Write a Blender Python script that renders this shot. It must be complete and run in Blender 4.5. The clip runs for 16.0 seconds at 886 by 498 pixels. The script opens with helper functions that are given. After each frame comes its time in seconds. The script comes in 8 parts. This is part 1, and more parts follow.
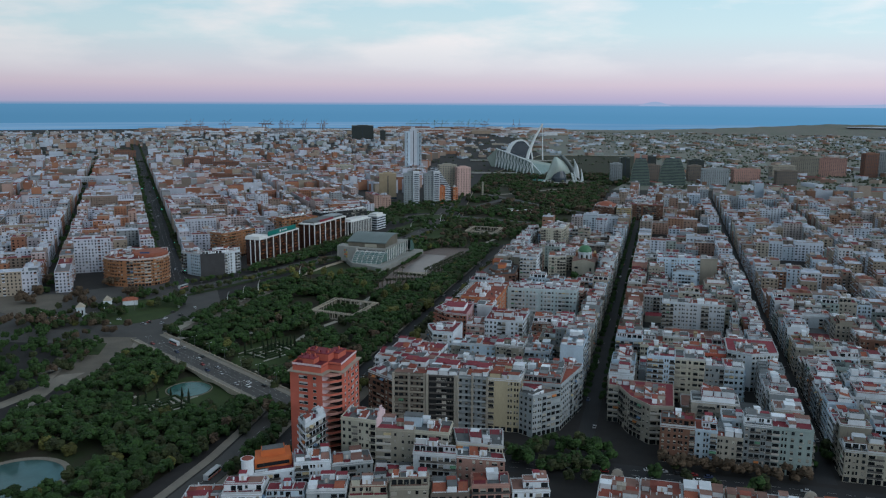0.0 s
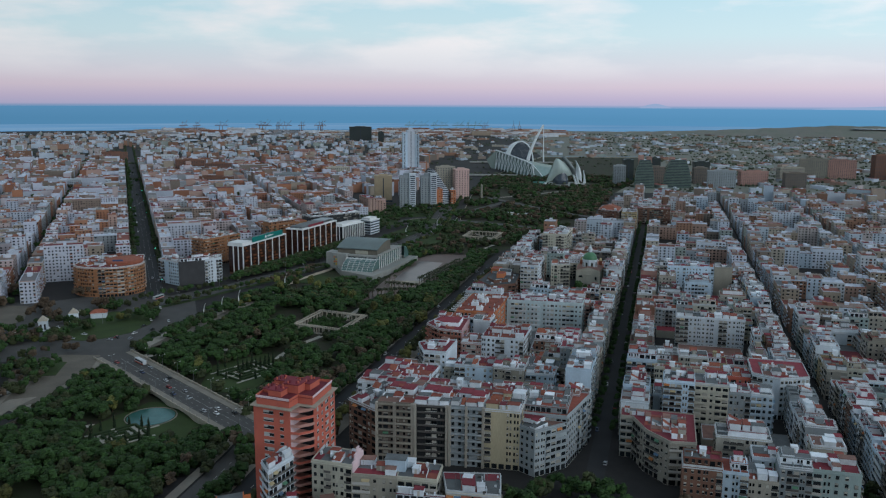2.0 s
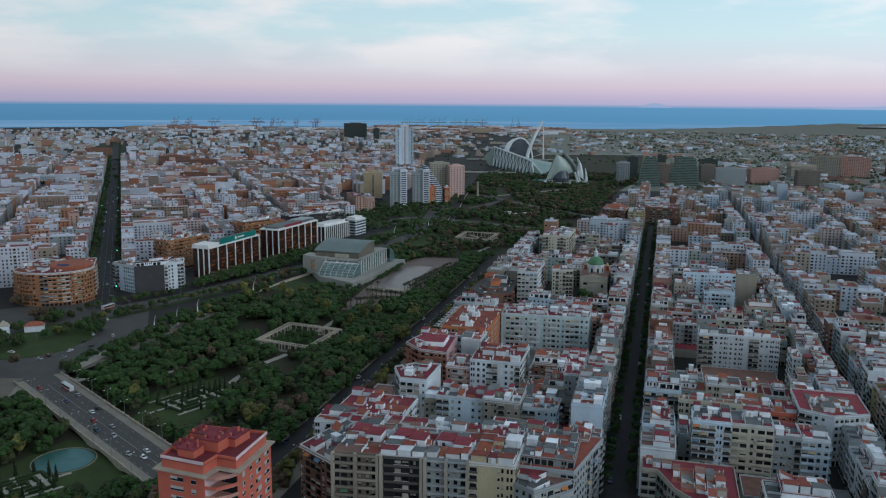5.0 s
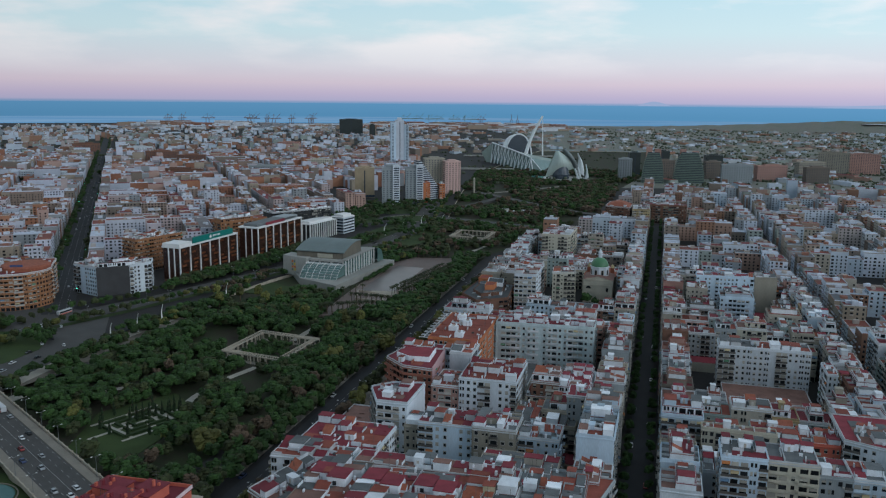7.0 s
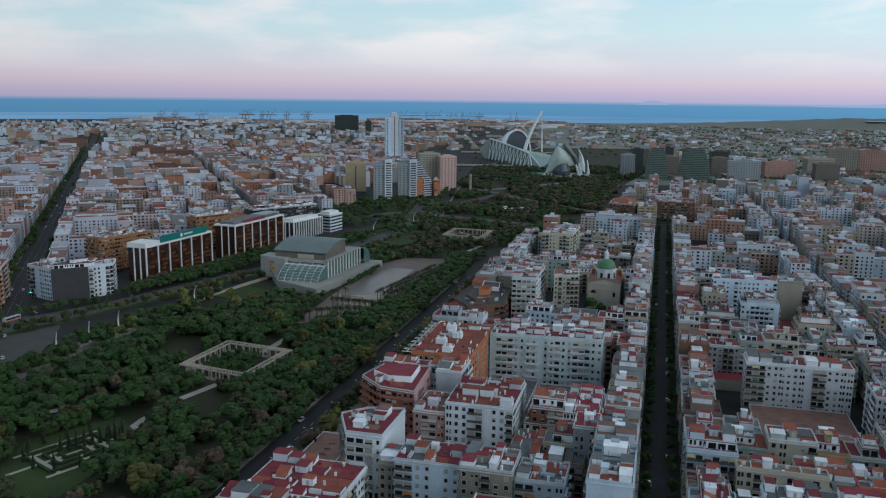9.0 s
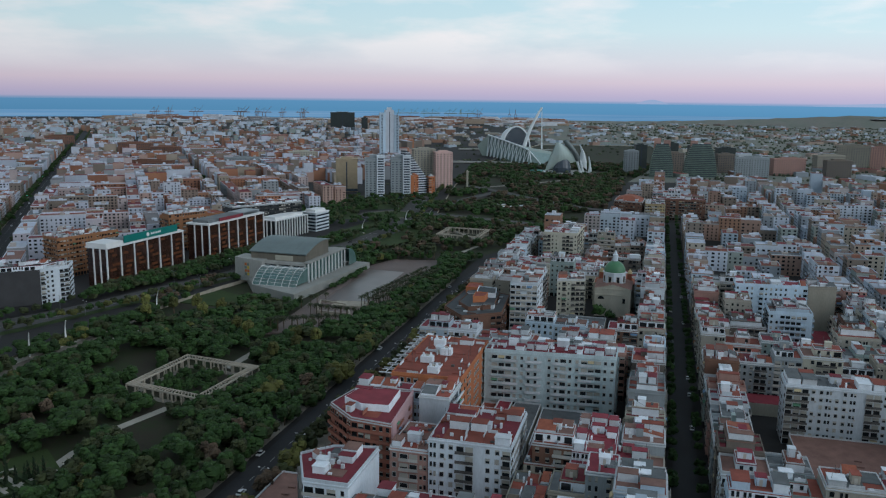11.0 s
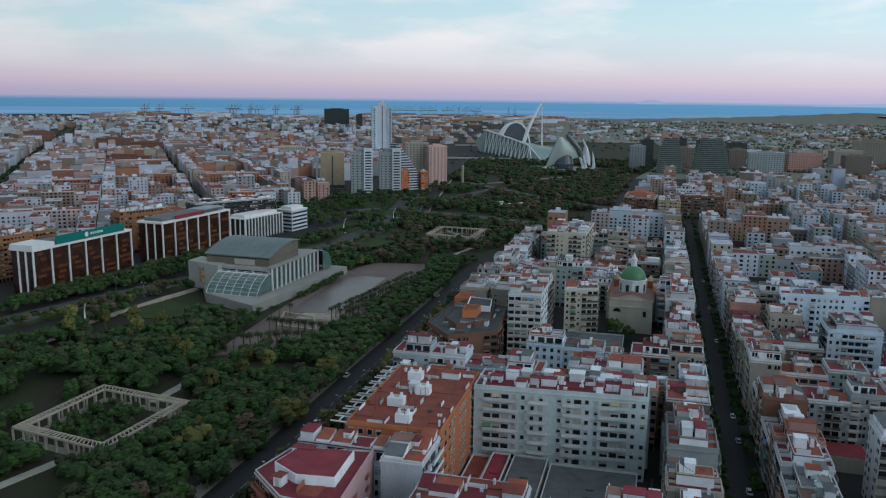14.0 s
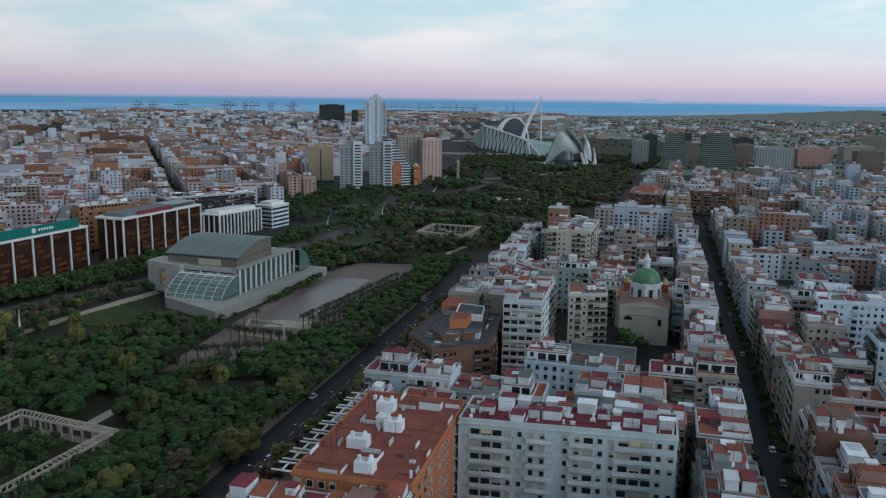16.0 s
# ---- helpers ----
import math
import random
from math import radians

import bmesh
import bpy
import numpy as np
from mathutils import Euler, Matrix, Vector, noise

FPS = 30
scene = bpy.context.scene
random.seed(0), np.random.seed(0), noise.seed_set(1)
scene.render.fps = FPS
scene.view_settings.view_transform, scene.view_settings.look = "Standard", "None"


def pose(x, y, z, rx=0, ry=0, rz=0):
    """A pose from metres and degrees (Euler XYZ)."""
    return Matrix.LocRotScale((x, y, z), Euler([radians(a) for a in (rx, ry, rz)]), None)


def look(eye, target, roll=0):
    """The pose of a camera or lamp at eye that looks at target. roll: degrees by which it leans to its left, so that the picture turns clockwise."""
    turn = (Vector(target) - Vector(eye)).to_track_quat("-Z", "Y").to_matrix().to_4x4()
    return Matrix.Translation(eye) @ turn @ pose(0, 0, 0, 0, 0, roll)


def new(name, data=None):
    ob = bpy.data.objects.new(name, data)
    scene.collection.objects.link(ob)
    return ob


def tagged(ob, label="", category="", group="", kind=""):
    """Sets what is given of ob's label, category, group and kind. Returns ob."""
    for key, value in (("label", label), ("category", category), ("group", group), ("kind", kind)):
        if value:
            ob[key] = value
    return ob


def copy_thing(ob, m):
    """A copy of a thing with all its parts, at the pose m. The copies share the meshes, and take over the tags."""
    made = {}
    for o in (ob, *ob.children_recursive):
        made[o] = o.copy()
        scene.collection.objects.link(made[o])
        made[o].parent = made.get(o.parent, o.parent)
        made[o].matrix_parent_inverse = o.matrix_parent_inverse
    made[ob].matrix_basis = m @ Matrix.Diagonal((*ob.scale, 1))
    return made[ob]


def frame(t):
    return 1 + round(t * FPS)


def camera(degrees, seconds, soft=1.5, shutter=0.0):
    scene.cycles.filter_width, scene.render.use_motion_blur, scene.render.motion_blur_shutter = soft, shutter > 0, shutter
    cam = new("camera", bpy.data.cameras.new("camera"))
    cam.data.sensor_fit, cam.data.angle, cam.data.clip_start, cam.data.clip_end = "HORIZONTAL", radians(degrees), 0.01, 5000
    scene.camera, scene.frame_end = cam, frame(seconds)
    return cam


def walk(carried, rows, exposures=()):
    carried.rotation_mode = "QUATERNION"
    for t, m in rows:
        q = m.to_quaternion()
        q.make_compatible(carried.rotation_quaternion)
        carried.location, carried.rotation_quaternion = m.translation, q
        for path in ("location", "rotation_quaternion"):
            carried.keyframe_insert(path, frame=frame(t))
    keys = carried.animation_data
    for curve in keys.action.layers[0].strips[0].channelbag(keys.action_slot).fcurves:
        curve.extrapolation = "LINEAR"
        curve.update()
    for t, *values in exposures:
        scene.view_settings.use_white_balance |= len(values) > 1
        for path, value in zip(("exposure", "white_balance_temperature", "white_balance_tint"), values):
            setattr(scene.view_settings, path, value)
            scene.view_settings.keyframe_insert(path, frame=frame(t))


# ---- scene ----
cam = camera(56.5, 16.0, soft=1.2)
PATH = [
    (0, (-18.94, 8.20, 177.79), (-17.73, 991.98, -1.59), 0.30),
    (1, (-16.67, 35.04, 175.81), (-15.78, 1019.11, -1.95), 0.29),
    (2, (-13.94, 62.23, 173.14), (-13.19, 1046.44, -3.86), 0.31),
    (3, (-10.90, 89.77, 169.89), (-10.08, 1073.99, -7.04), 0.34),
    (4, (-7.67, 117.63, 166.20), (-6.54, 1101.76, -11.23), 0.39),
    (5, (-4.37, 145.78, 162.17), (-2.73, 1129.75, -16.14), 0.44),
    (6, (-1.07, 174.18, 157.88), (1.22, 1157.95, -21.51), 0.50),
    (7, (2.16, 202.77, 153.42), (5.19, 1186.34, -27.10), 0.56),
    (8, (5.27, 231.49, 148.84), (9.05, 1214.86, -32.70), 0.60),
    (9, (8.25, 260.25, 144.20), (12.73, 1243.47, -38.17), 0.64),
    (10, (11.09, 288.98, 139.53), (16.17, 1272.09, -43.40), 0.66),
    (11, (13.81, 317.56, 134.85), (19.36, 1300.62, -48.35), 0.67),
    (12, (16.45, 345.89, 130.18), (22.35, 1328.94, -53.05), 0.67),
    (13, (19.07, 373.84, 125.51), (25.27, 1356.91, -57.64), 0.67),
    (14, (21.75, 401.28, 120.81), (28.30, 1384.34, -62.34), 0.67),
    (15, (24.60, 428.06, 116.06), (31.72, 1411.05, -67.47), 0.70),
    (16, (27.74, 454.03, 111.21), (35.91, 1436.79, -73.49), 0.77),
]
walk(cam, [(t, look(eye, target, roll)) for t, eye, target, roll in PATH])

# ---- world and light: clear winter dusk, sun already set behind the camera ----
world = bpy.data.worlds.new("dusk_sky")
scene.world = world
world.use_nodes = True
wn, wl = world.node_tree.nodes, world.node_tree.links
wn.clear()
w_out, w_bg = wn.new("ShaderNodeOutputWorld"), wn.new("ShaderNodeBackground")
w_bg.inputs["Strength"].default_value = 1.0
tc, sep = wn.new("ShaderNodeTexCoord"), wn.new("ShaderNodeSeparateXYZ")
wl.new(tc.outputs["Generated"], sep.inputs[0])
w_map = wn.new("ShaderNodeMapRange")
w_map.inputs[1].default_value, w_map.inputs[2].default_value = -0.02, 1.0
wl.new(sep.outputs["Z"], w_map.inputs[0])
ramp = wn.new("ShaderNodeValToRGB")


def wmath(op, a, b=None):
    nd = wn.new("ShaderNodeMath")
    nd.operation = op
    for i, x in enumerate((a, b)):
        if x is None:
            continue
        if isinstance(x, (int, float)):
            nd.inputs[i].default_value = x
        else:
            wl.new(x, nd.inputs[i])
    return nd.outputs[0]


# faint headlands far over the sea
azim = wmath("DIVIDE", sep.outputs["X"], wmath("MAXIMUM", sep.outputs["Y"], 0.05))
wl.new(w_map.outputs[0], ramp.inputs[0])
SKY = [(0.0, (0.085, 0.245, 0.43)), (0.0122, (0.10, 0.27, 0.47)), (0.0130, (0.37, 0.38, 0.56)), (0.0215, (0.46, 0.41, 0.57)), (0.036, (0.60, 0.52, 0.61)),
       (0.058, (0.61, 0.63, 0.70)), (0.092, (0.55, 0.71, 0.77)), (0.145, (0.46, 0.68, 0.78)), (0.33, (0.14, 0.32, 0.44)), (1.0, (0.072, 0.19, 0.29))]
while len(ramp.color_ramp.elements) < len(SKY):
    ramp.color_ramp.elements.new(0.5)
for el, (p, c) in zip(ramp.color_ramp.elements, SKY):
    el.position, el.color = p, (*c, 1)
# thin, stretched cloud veils
w_sc = wn.new("ShaderNodeMapping")
w_sc.inputs["Scale"].default_value = (3.4, 1.0, 13.0)
w_sc.inputs["Rotation"].default_value = (0.0, -0.16, 0.0)
wl.new(tc.outputs["Generated"], w_sc.inputs[0])
cl = wn.new("ShaderNodeTexNoise")
cl.inputs["Scale"].default_value, cl.inputs["Detail"].default_value, cl.inputs["Roughness"].default_value = 1.7, 6.0, 0.52
wl.new(w_sc.outputs[0], cl.inputs["Vector"])
cl_r = wn.new("ShaderNodeMapRange")
cl_r.inputs[1].default_value, cl_r.inputs[2].default_value, cl_r.inputs[4].default_value = 0.43, 0.64, 0.85
wl.new(cl.outputs["Fac"], cl_r.inputs[0])
cl_h = wn.new("ShaderNodeMapRange")
cl_h.inputs[1].default_value, cl_h.inputs[2].default_value = 0.02, 0.07
wl.new(sep.outputs["Z"], cl_h.inputs[0])
cl_m = wn.new("ShaderNodeMath")
cl_m.operation = "MULTIPLY"
wl.new(cl_r.outputs[0], cl_m.inputs[0]), wl.new(cl_h.outputs[0], cl_m.inputs[1])
w_mix = wn.new("ShaderNodeMix")
w_mix.data_type = "RGBA"
w_mix.inputs["B"].default_value = (0.86, 0.82, 0.84, 1)
wl.new(cl_m.outputs[0], w_mix.inputs["Factor"]), wl.new(ramp.outputs[0], w_mix.inputs["A"])
top_h = -0.0072
for mid, half, high in ((0.2535, 0.020, 0.0050), (0.60, 0.16, 0.0050)):
    bell = wmath("MAXIMUM", wmath("SUBTRACT", 1.0, wmath("POWER", wmath("ABSOLUTE", wmath("DIVIDE", wmath("SUBTRACT", azim, mid), half)), 1.6)), 0.0)
    top_h = wmath("ADD", wmath("MULTIPLY", bell, high), top_h)
land = wmath("MULTIPLY", wmath("LESS_THAN", sep.outputs["Z"], top_h), wmath("GREATER_THAN", sep.outputs["Z"], -0.0073))
w_land = wn.new("ShaderNodeMix")
w_land.data_type = "RGBA"
w_land.inputs["B"].default_value = (0.27, 0.36, 0.55, 1)
wl.new(land, w_land.inputs["Factor"]), wl.new(w_mix.outputs["Result"], w_land.inputs["A"])
w_side = wn.new("ShaderNodeVectorMath")
w_side.operation = "SCALE"
wl.new(w_land.outputs["Result"], w_side.inputs[0])
wl.new(wmath("ADD", 1.02, wmath("MULTIPLY", wmath("MINIMUM", wmath("MAXIMUM", azim, -0.7), 0.7), 0.20)), w_side.inputs["Scale"])
wl.new(w_side.outputs[0], w_bg.inputs[0]), wl.new(w_bg.outputs[0], w_out.inputs[0])

sun = new("sun", bpy.data.lights.new("sun", "SUN"))
sun.data.energy, sun.data.angle, sun.data.color = 0.80, radians(36), (0.90, 0.95, 1.0)
sun.matrix_world = look((620, -520, 330), (0, 0, 0))
scene.view_settings.exposure = 0.05

# ---- materials ----
def mat(name, color, rough=0.8, metal=0.0, vary=0.18, scale=0.15, fine=3.0, bump=0.15, per_object=0.0, spec=0.3, island=0.0, second=None, streak=False):
    """A principled surface with broad stains, fine grain and slight relief; per_object and island shift the tone from piece to piece."""
    m = bpy.data.materials.new(name)
    m.use_nodes = True
    n, l = m.node_tree.nodes, m.node_tree.links
    b = n["Principled BSDF"]
    b.inputs["Roughness"].default_value, b.inputs["Metallic"].default_value, b.inputs["Specular IOR Level"].default_value = rough, metal, spec
    co = n.new("ShaderNodeTexCoord")
    src = co.outputs["Object"]
    if streak:
        mp = n.new("ShaderNodeMapping")
        mp.inputs["Scale"].default_value = (1, 1, 0.25)
        l.new(src, mp.inputs[0])
        src = mp.outputs[0]
    big, small = n.new("ShaderNodeTexNoise"), n.new("ShaderNodeTexNoise")
    for t, s, d in ((big, scale, 4), (small, fine, 3)):
        t.inputs["Scale"].default_value, t.inputs["Detail"].default_value = s, d
        l.new(src, t.inputs["Vector"])
    mixf = n.new("ShaderNodeMath")
    mixf.operation = "MULTIPLY_ADD"
    mixf.inputs[1].default_value = 0.6
    l.new(big.outputs["Fac"], mixf.inputs[0])
    sm = n.new("ShaderNodeMath")
    sm.operation = "MULTIPLY"
    sm.inputs[1].default_value = 0.4
    l.new(small.outputs["Fac"], sm.inputs[0]), l.new(sm.outputs[0], mixf.inputs[2])
    fac = mixf.outputs[0]
    rng = n.new("ShaderNodeMapRange")
    rng.inputs[1].default_value, rng.inputs[2].default_value = 0.3, 0.7
    rng.inputs[3].default_value, rng.inputs[4].default_value = 1 - vary, 1 + vary
    l.new(fac, rng.inputs[0])
    val = rng.outputs[0]
    for amount, kind, out in ((per_object, "ShaderNodeObjectInfo", "Random"), (island, "ShaderNodeNewGeometry", "Random Per Island")):
        if amount:
            o, r, mu = n.new(kind), n.new("ShaderNodeMapRange"), n.new("ShaderNodeMath")
            r.inputs[3].default_value, r.inputs[4].default_value = 1 - amount, 1 + amount
            mu.operation = "MULTIPLY"
            l.new(o.outputs[out], r.inputs[0]), l.new(r.outputs[0], mu.inputs[0]), l.new(val, mu.inputs[1])
            val = mu.outputs[0]
    hsv = n.new("ShaderNodeHueSaturation")
    hsv.inputs["Color"].default_value = (*color, 1)
    if second:
        mx, tr = n.new("ShaderNodeMix"), n.new("ShaderNodeMapRange")
        mx.data_type = "RGBA"
        mx.inputs["A"].default_value, mx.inputs["B"].default_value = (*color, 1), (*second, 1)
        tr.inputs[1].default_value, tr.inputs[2].default_value = 0.42, 0.6
        l.new(fac, tr.inputs[0]), l.new(tr.outputs[0], mx.inputs["Factor"]), l.new(mx.outputs["Result"], hsv.inputs["Color"])
    l.new(val, hsv.inputs["Value"]), l.new(hsv.outputs[0], b.inputs["Base Color"])
    if bump:
        bp = n.new("ShaderNodeBump")
        bp.inputs["Strength"].default_value, bp.inputs["Distance"].default_value = bump, 0.1
        l.new(small.outputs["Fac"], bp.inputs["Height"]), l.new(bp.outputs[0], b.inputs["Normal"])
    return m

def palette_mat(name, colors, rough=0.85, vary=0.15, spec=0.2):
    """One surface for many far pieces; each joined piece takes one of the colours."""
    m = mat(name, colors[0], rough, vary=vary, spec=spec, scale=0.05, fine=0.6, bump=0)
    n, l = m.node_tree.nodes, m.node_tree.links
    g, r = n.new("ShaderNodeNewGeometry"), n.new("ShaderNodeValToRGB")
    r.color_ramp.interpolation = "CONSTANT"
    while len(r.color_ramp.elements) < len(colors):
        r.color_ramp.elements.new(0.5)
    for i, (el, c) in enumerate(zip(r.color_ramp.elements, colors)):
        el.position, el.color = i / len(colors), (*c, 1)
    h = next(x for x in n if x.type == "HUE_SAT")
    l.new(g.outputs["Random Per Island"], r.inputs[0]), l.new(r.outputs[0], h.inputs["Color"])
    return m

WALL_COLORS = {
    "white plaster": (0.55, 0.595, 0.64), "cool white plaster": (0.44, 0.54, 0.63), "pale grey plaster": (0.27, 0.30, 0.315), "cream plaster": (0.42, 0.40, 0.33),
    "beige plaster": (0.28, 0.26, 0.215), "ochre plaster": (0.38, 0.30, 0.17), "grey-brown brick": (0.16, 0.135, 0.115), "brown brick": (0.17, 0.088, 0.062),
    "salmon plaster": (0.36, 0.21, 0.175), "warm stone": (0.34, 0.315, 0.27), "sage plaster": (0.26, 0.325, 0.315)}
WALLS = {k: mat(k, c, 0.9, vary=0.2, scale=0.12, fine=2.5, per_object=0.2, streak=True) for k, c in WALL_COLORS.items()}
RED_BRICK = mat("red brick", (0.50, 0.125, 0.085), 0.85, vary=0.16, scale=0.2, fine=6)
ORANGE_BRICK = mat("orange brick", (0.44, 0.155, 0.07), 0.85, vary=0.16, scale=0.2, fine=6)
ROOFS = [mat("terracotta terrace", (0.235, 0.066, 0.047), 0.9, vary=0.3, scale=0.25, per_object=0.25), mat("dark red terrace", (0.185, 0.030, 0.042), 0.85, vary=0.25, scale=0.25, per_object=0.25),
         mat("faded clay terrace", (0.20, 0.112, 0.092), 0.9, vary=0.3, scale=0.25, per_object=0.2), mat("grey roof felt", (0.115, 0.125, 0.13), 0.9, vary=0.3, scale=0.25, per_object=0.25)]
ROOF_NAMES = ["terracotta", "dark red", "faded clay", "grey"]
PARAPET = mat("whitewashed parapet", (0.50, 0.52, 0.54), 0.9, vary=0.22, scale=0.3, per_object=0.15)
WHITEBOX = mat("whitewashed stair head", (0.66, 0.70, 0.745), 0.9, vary=0.18, scale=0.3, per_object=0.12, island=0.22)
GLASS = mat("dark window glass", (0.014, 0.017, 0.02), 0.2, vary=0.3, spec=0.35, bump=0, island=0.6)
FRAMEW = mat("white window frame", (0.42, 0.42, 0.41), 0.6, vary=0.1)
SHUTTER = mat("rolled shutter", (0.36, 0.34, 0.30), 0.7, vary=0.15, island=0.35)
BALCONY = mat("balcony slab", (0.44, 0.42, 0.39), 0.85, vary=0.15, island=0.15)
RAIL = mat("dark metal railing", (0.09, 0.085, 0.08), 0.6, vary=0.2, island=0.4)
AWNING = palette_mat("awning cloth", [(0.10, 0.22, 0.14), (0.42, 0.16, 0.06), (0.4, 0.33, 0.2), (0.12, 0.2, 0.3)])
ASPHALT = mat("asphalt", (0.026, 0.027, 0.030), 0.85, vary=0.25, scale=0.08, fine=1.5)
DULLROAD = mat("worn grey road", (0.070, 0.068, 0.066), 0.9, vary=0.2, scale=0.08, fine=1.0)
GRAVEL = mat("pale gravel", (0.34, 0.32, 0.28), 0.95, vary=0.2, scale=0.1, fine=1.0)
PAVING = mat("pale paving", (0.21, 0.19, 0.16), 0.85, vary=0.2, scale=0.1, fine=1.0)
PINKPAVE = mat("pink plaza paving", (0.15, 0.112, 0.10), 0.75, vary=0.2, scale=0.06, fine=0.8, spec=0.45)
SOIL = mat("earth and lawn", (0.036, 0.030, 0.020), 0.95, vary=0.35, scale=0.05, fine=0.7, second=(0.019, 0.030, 0.010))
LAWN = mat("mown lawn", (0.032, 0.054, 0.015), 0.95, vary=0.3, scale=0.08, fine=1.5)
CITYGROUND = mat("city ground", (0.024, 0.023, 0.023), 0.9, vary=0.3, scale=0.01, fine=0.2)
LINE = mat("road paint", (0.36, 0.36, 0.35), 0.7)
STONE = mat("pale stone", (0.36, 0.32, 0.26), 0.85, vary=0.2, scale=0.3)
WATER = mat("pond water", (0.06, 0.12, 0.12), 0.12, vary=0.2, scale=0.1, bump=0.05, spec=0.5)
LEAF = [mat("stone pine foliage", (0.019, 0.044, 0.010), 0.8, vary=0.45, scale=0.35, fine=2.5, per_object=0.35, bump=0.6, island=0.42), mat("olive foliage", (0.030, 0.038, 0.014), 0.8, vary=0.4, scale=0.35, fine=2.5, per_object=0.3, bump=0.6, island=0.42),
        mat("dark cypress foliage", (0.014, 0.028, 0.011), 0.85, vary=0.35, fine=3, per_object=0.2, bump=0.6, island=0.42), mat("autumn foliage", (0.085, 0.088, 0.024), 0.8, vary=0.4, fine=2.5, per_object=0.4, bump=0.6, island=0.42),
        mat("brown winter twigs", (0.085, 0.06, 0.04), 0.9, vary=0.35, fine=3, per_object=0.25, bump=0.6, island=0.42)]
BARK = mat("bark", (0.10, 0.075, 0.05), 0.9, vary=0.3, fine=6)
TILE = mat("roof tile", (0.28, 0.09, 0.055), 0.85, vary=0.3, scale=0.4)

# ---- building blocks of meshes ----
class Mesh:
    def __init__(self):
        self.v, self.f, self.m = [], [], []

    def face(self, pts, slot=0):
        k = len(self.v)
        self.v += pts
        self.f.append(tuple(range(k, k + len(pts))))
        self.m.append(slot)

    def prism(self, poly, z0, z1, slot=0, top=True):
        k, n = len(self.v), len(poly)
        self.v += [(x, y, z0) for x, y in poly] + [(x, y, z1) for x, y in poly]
        self.f += [(k + i, k + (i + 1) % n, k + n + (i + 1) % n, k + n + i) for i in range(n)]
        self.m += [slot] * n
        if top:
            self.f.append(tuple(range(k + n, k + 2 * n)))
            self.m.append(slot)

    def bar(self, p, q, w, z0, z1, slot=0):
        """An upright slab from p to q in plan, w thick."""
        dx, dy = q[0] - p[0], q[1] - p[1]
        d = math.hypot(dx, dy) or 1e-6
        nx, ny = -dy / d * w / 2, dx / d * w / 2
        self.prism([(p[0] - nx, p[1] - ny), (q[0] - nx, q[1] - ny), (q[0] + nx, q[1] + ny), (p[0] + nx, p[1] + ny)], z0, z1, slot)

    def box(self, cx, cy, sx, sy, z0, z1, ang=0.0, slot=0):
        c, s = math.cos(ang), math.sin(ang)
        self.prism([(cx + a * sx / 2 * c - b * sy / 2 * s, cy + a * sx / 2 * s + b * sy / 2 * c) for a, b in ((-1, -1), (1, -1), (1, 1), (-1, 1))], z0, z1, slot)

    def lathe(self, cx, cy, prof, n=16, slot=0):
        k = len(self.v)
        for r, z in prof:
            self.v += [(cx + r * math.cos(i * math.tau / n), cy + r * math.sin(i * math.tau / n), z) for i in range(n)]
        for j in range(len(prof) - 1):
            self.f += [(k + j * n + i, k + j * n + (i + 1) % n, k + (j + 1) * n + (i + 1) % n, k + (j + 1) * n + i) for i in range(n)]
        self.m += [slot] * (n * (len(prof) - 1))
        self.f.append(tuple(k + (len(prof) - 1) * n + i for i in range(n)))
        self.m.append(slot)

    def tube(self, a, b, r0, r1, n=6, slot=0):
        a, b = Vector(a), Vector(b)
        z = (b - a).normalized()
        x = z.orthogonal().normalized()
        y = z.cross(x)
        k = len(self.v)
        for p, r in ((a, r0), (b, r1)):
            self.v += [tuple(p + (x * math.cos(i * math.tau / n) + y * math.sin(i * math.tau / n)) * r) for i in range(n)]
        self.f += [(k + i, k + (i + 1) % n, k + n + (i + 1) % n, k + n + i) for i in range(n)] + [tuple(k + n + i for i in range(n))]
        self.m += [slot] * (n + 1)

    def data(self, name, mats, smooth=False):
        me = bpy.data.meshes.new(name)
        me.from_pydata(self.v, [], self.f)
        for x in mats if isinstance(mats, (list, tuple)) else [mats]:
            me.materials.append(x)
        if max(self.m, default=0):
            me.polygons.foreach_set("material_index", self.m)
        if smooth:
            me.polygons.foreach_set("use_smooth", [True] * len(self.f))
        return me


def part(name, mesh, mats, parent, label="", kind="", smooth=False):
    """One mesh object under a thing or a part."""
    ob = new(name, mesh.data(name, mats, smooth) if isinstance(mesh, Mesh) else mesh)
    ob.parent = parent
    return tagged(ob, label, kind=kind)


def thing(name, x, y, z=0.0, label="", category="", group="", kind="", turn=0.0):
    ob = new(name)
    ob.location, ob.rotation_euler = (x, y, z), (0, 0, turn)
    return tagged(ob, label, category, group, kind)


def single(name, mesh, mats, label, category="", kind="", loc=(0, 0, 0), group="", smooth=False):
    ob = new(name, mesh.data(name, mats, smooth))
    ob.location = loc
    return tagged(ob, label, category, group, kind)


A15 = radians(15)
UX, UY = math.sin(A15), math.cos(A15)


def P(u, v):
    """Plan of the right-bank grid: u along its streets, v across them."""
    return (u * UX + v * UY, u * UY - v * UX)


def shift(poly, o):
    return [(x - o[0], y - o[1]) for x, y in poly]


def area2(poly):
    return sum(a[0] * b[1] - b[0] * a[1] for a, b in zip(poly, poly[1:] + poly[:1]))

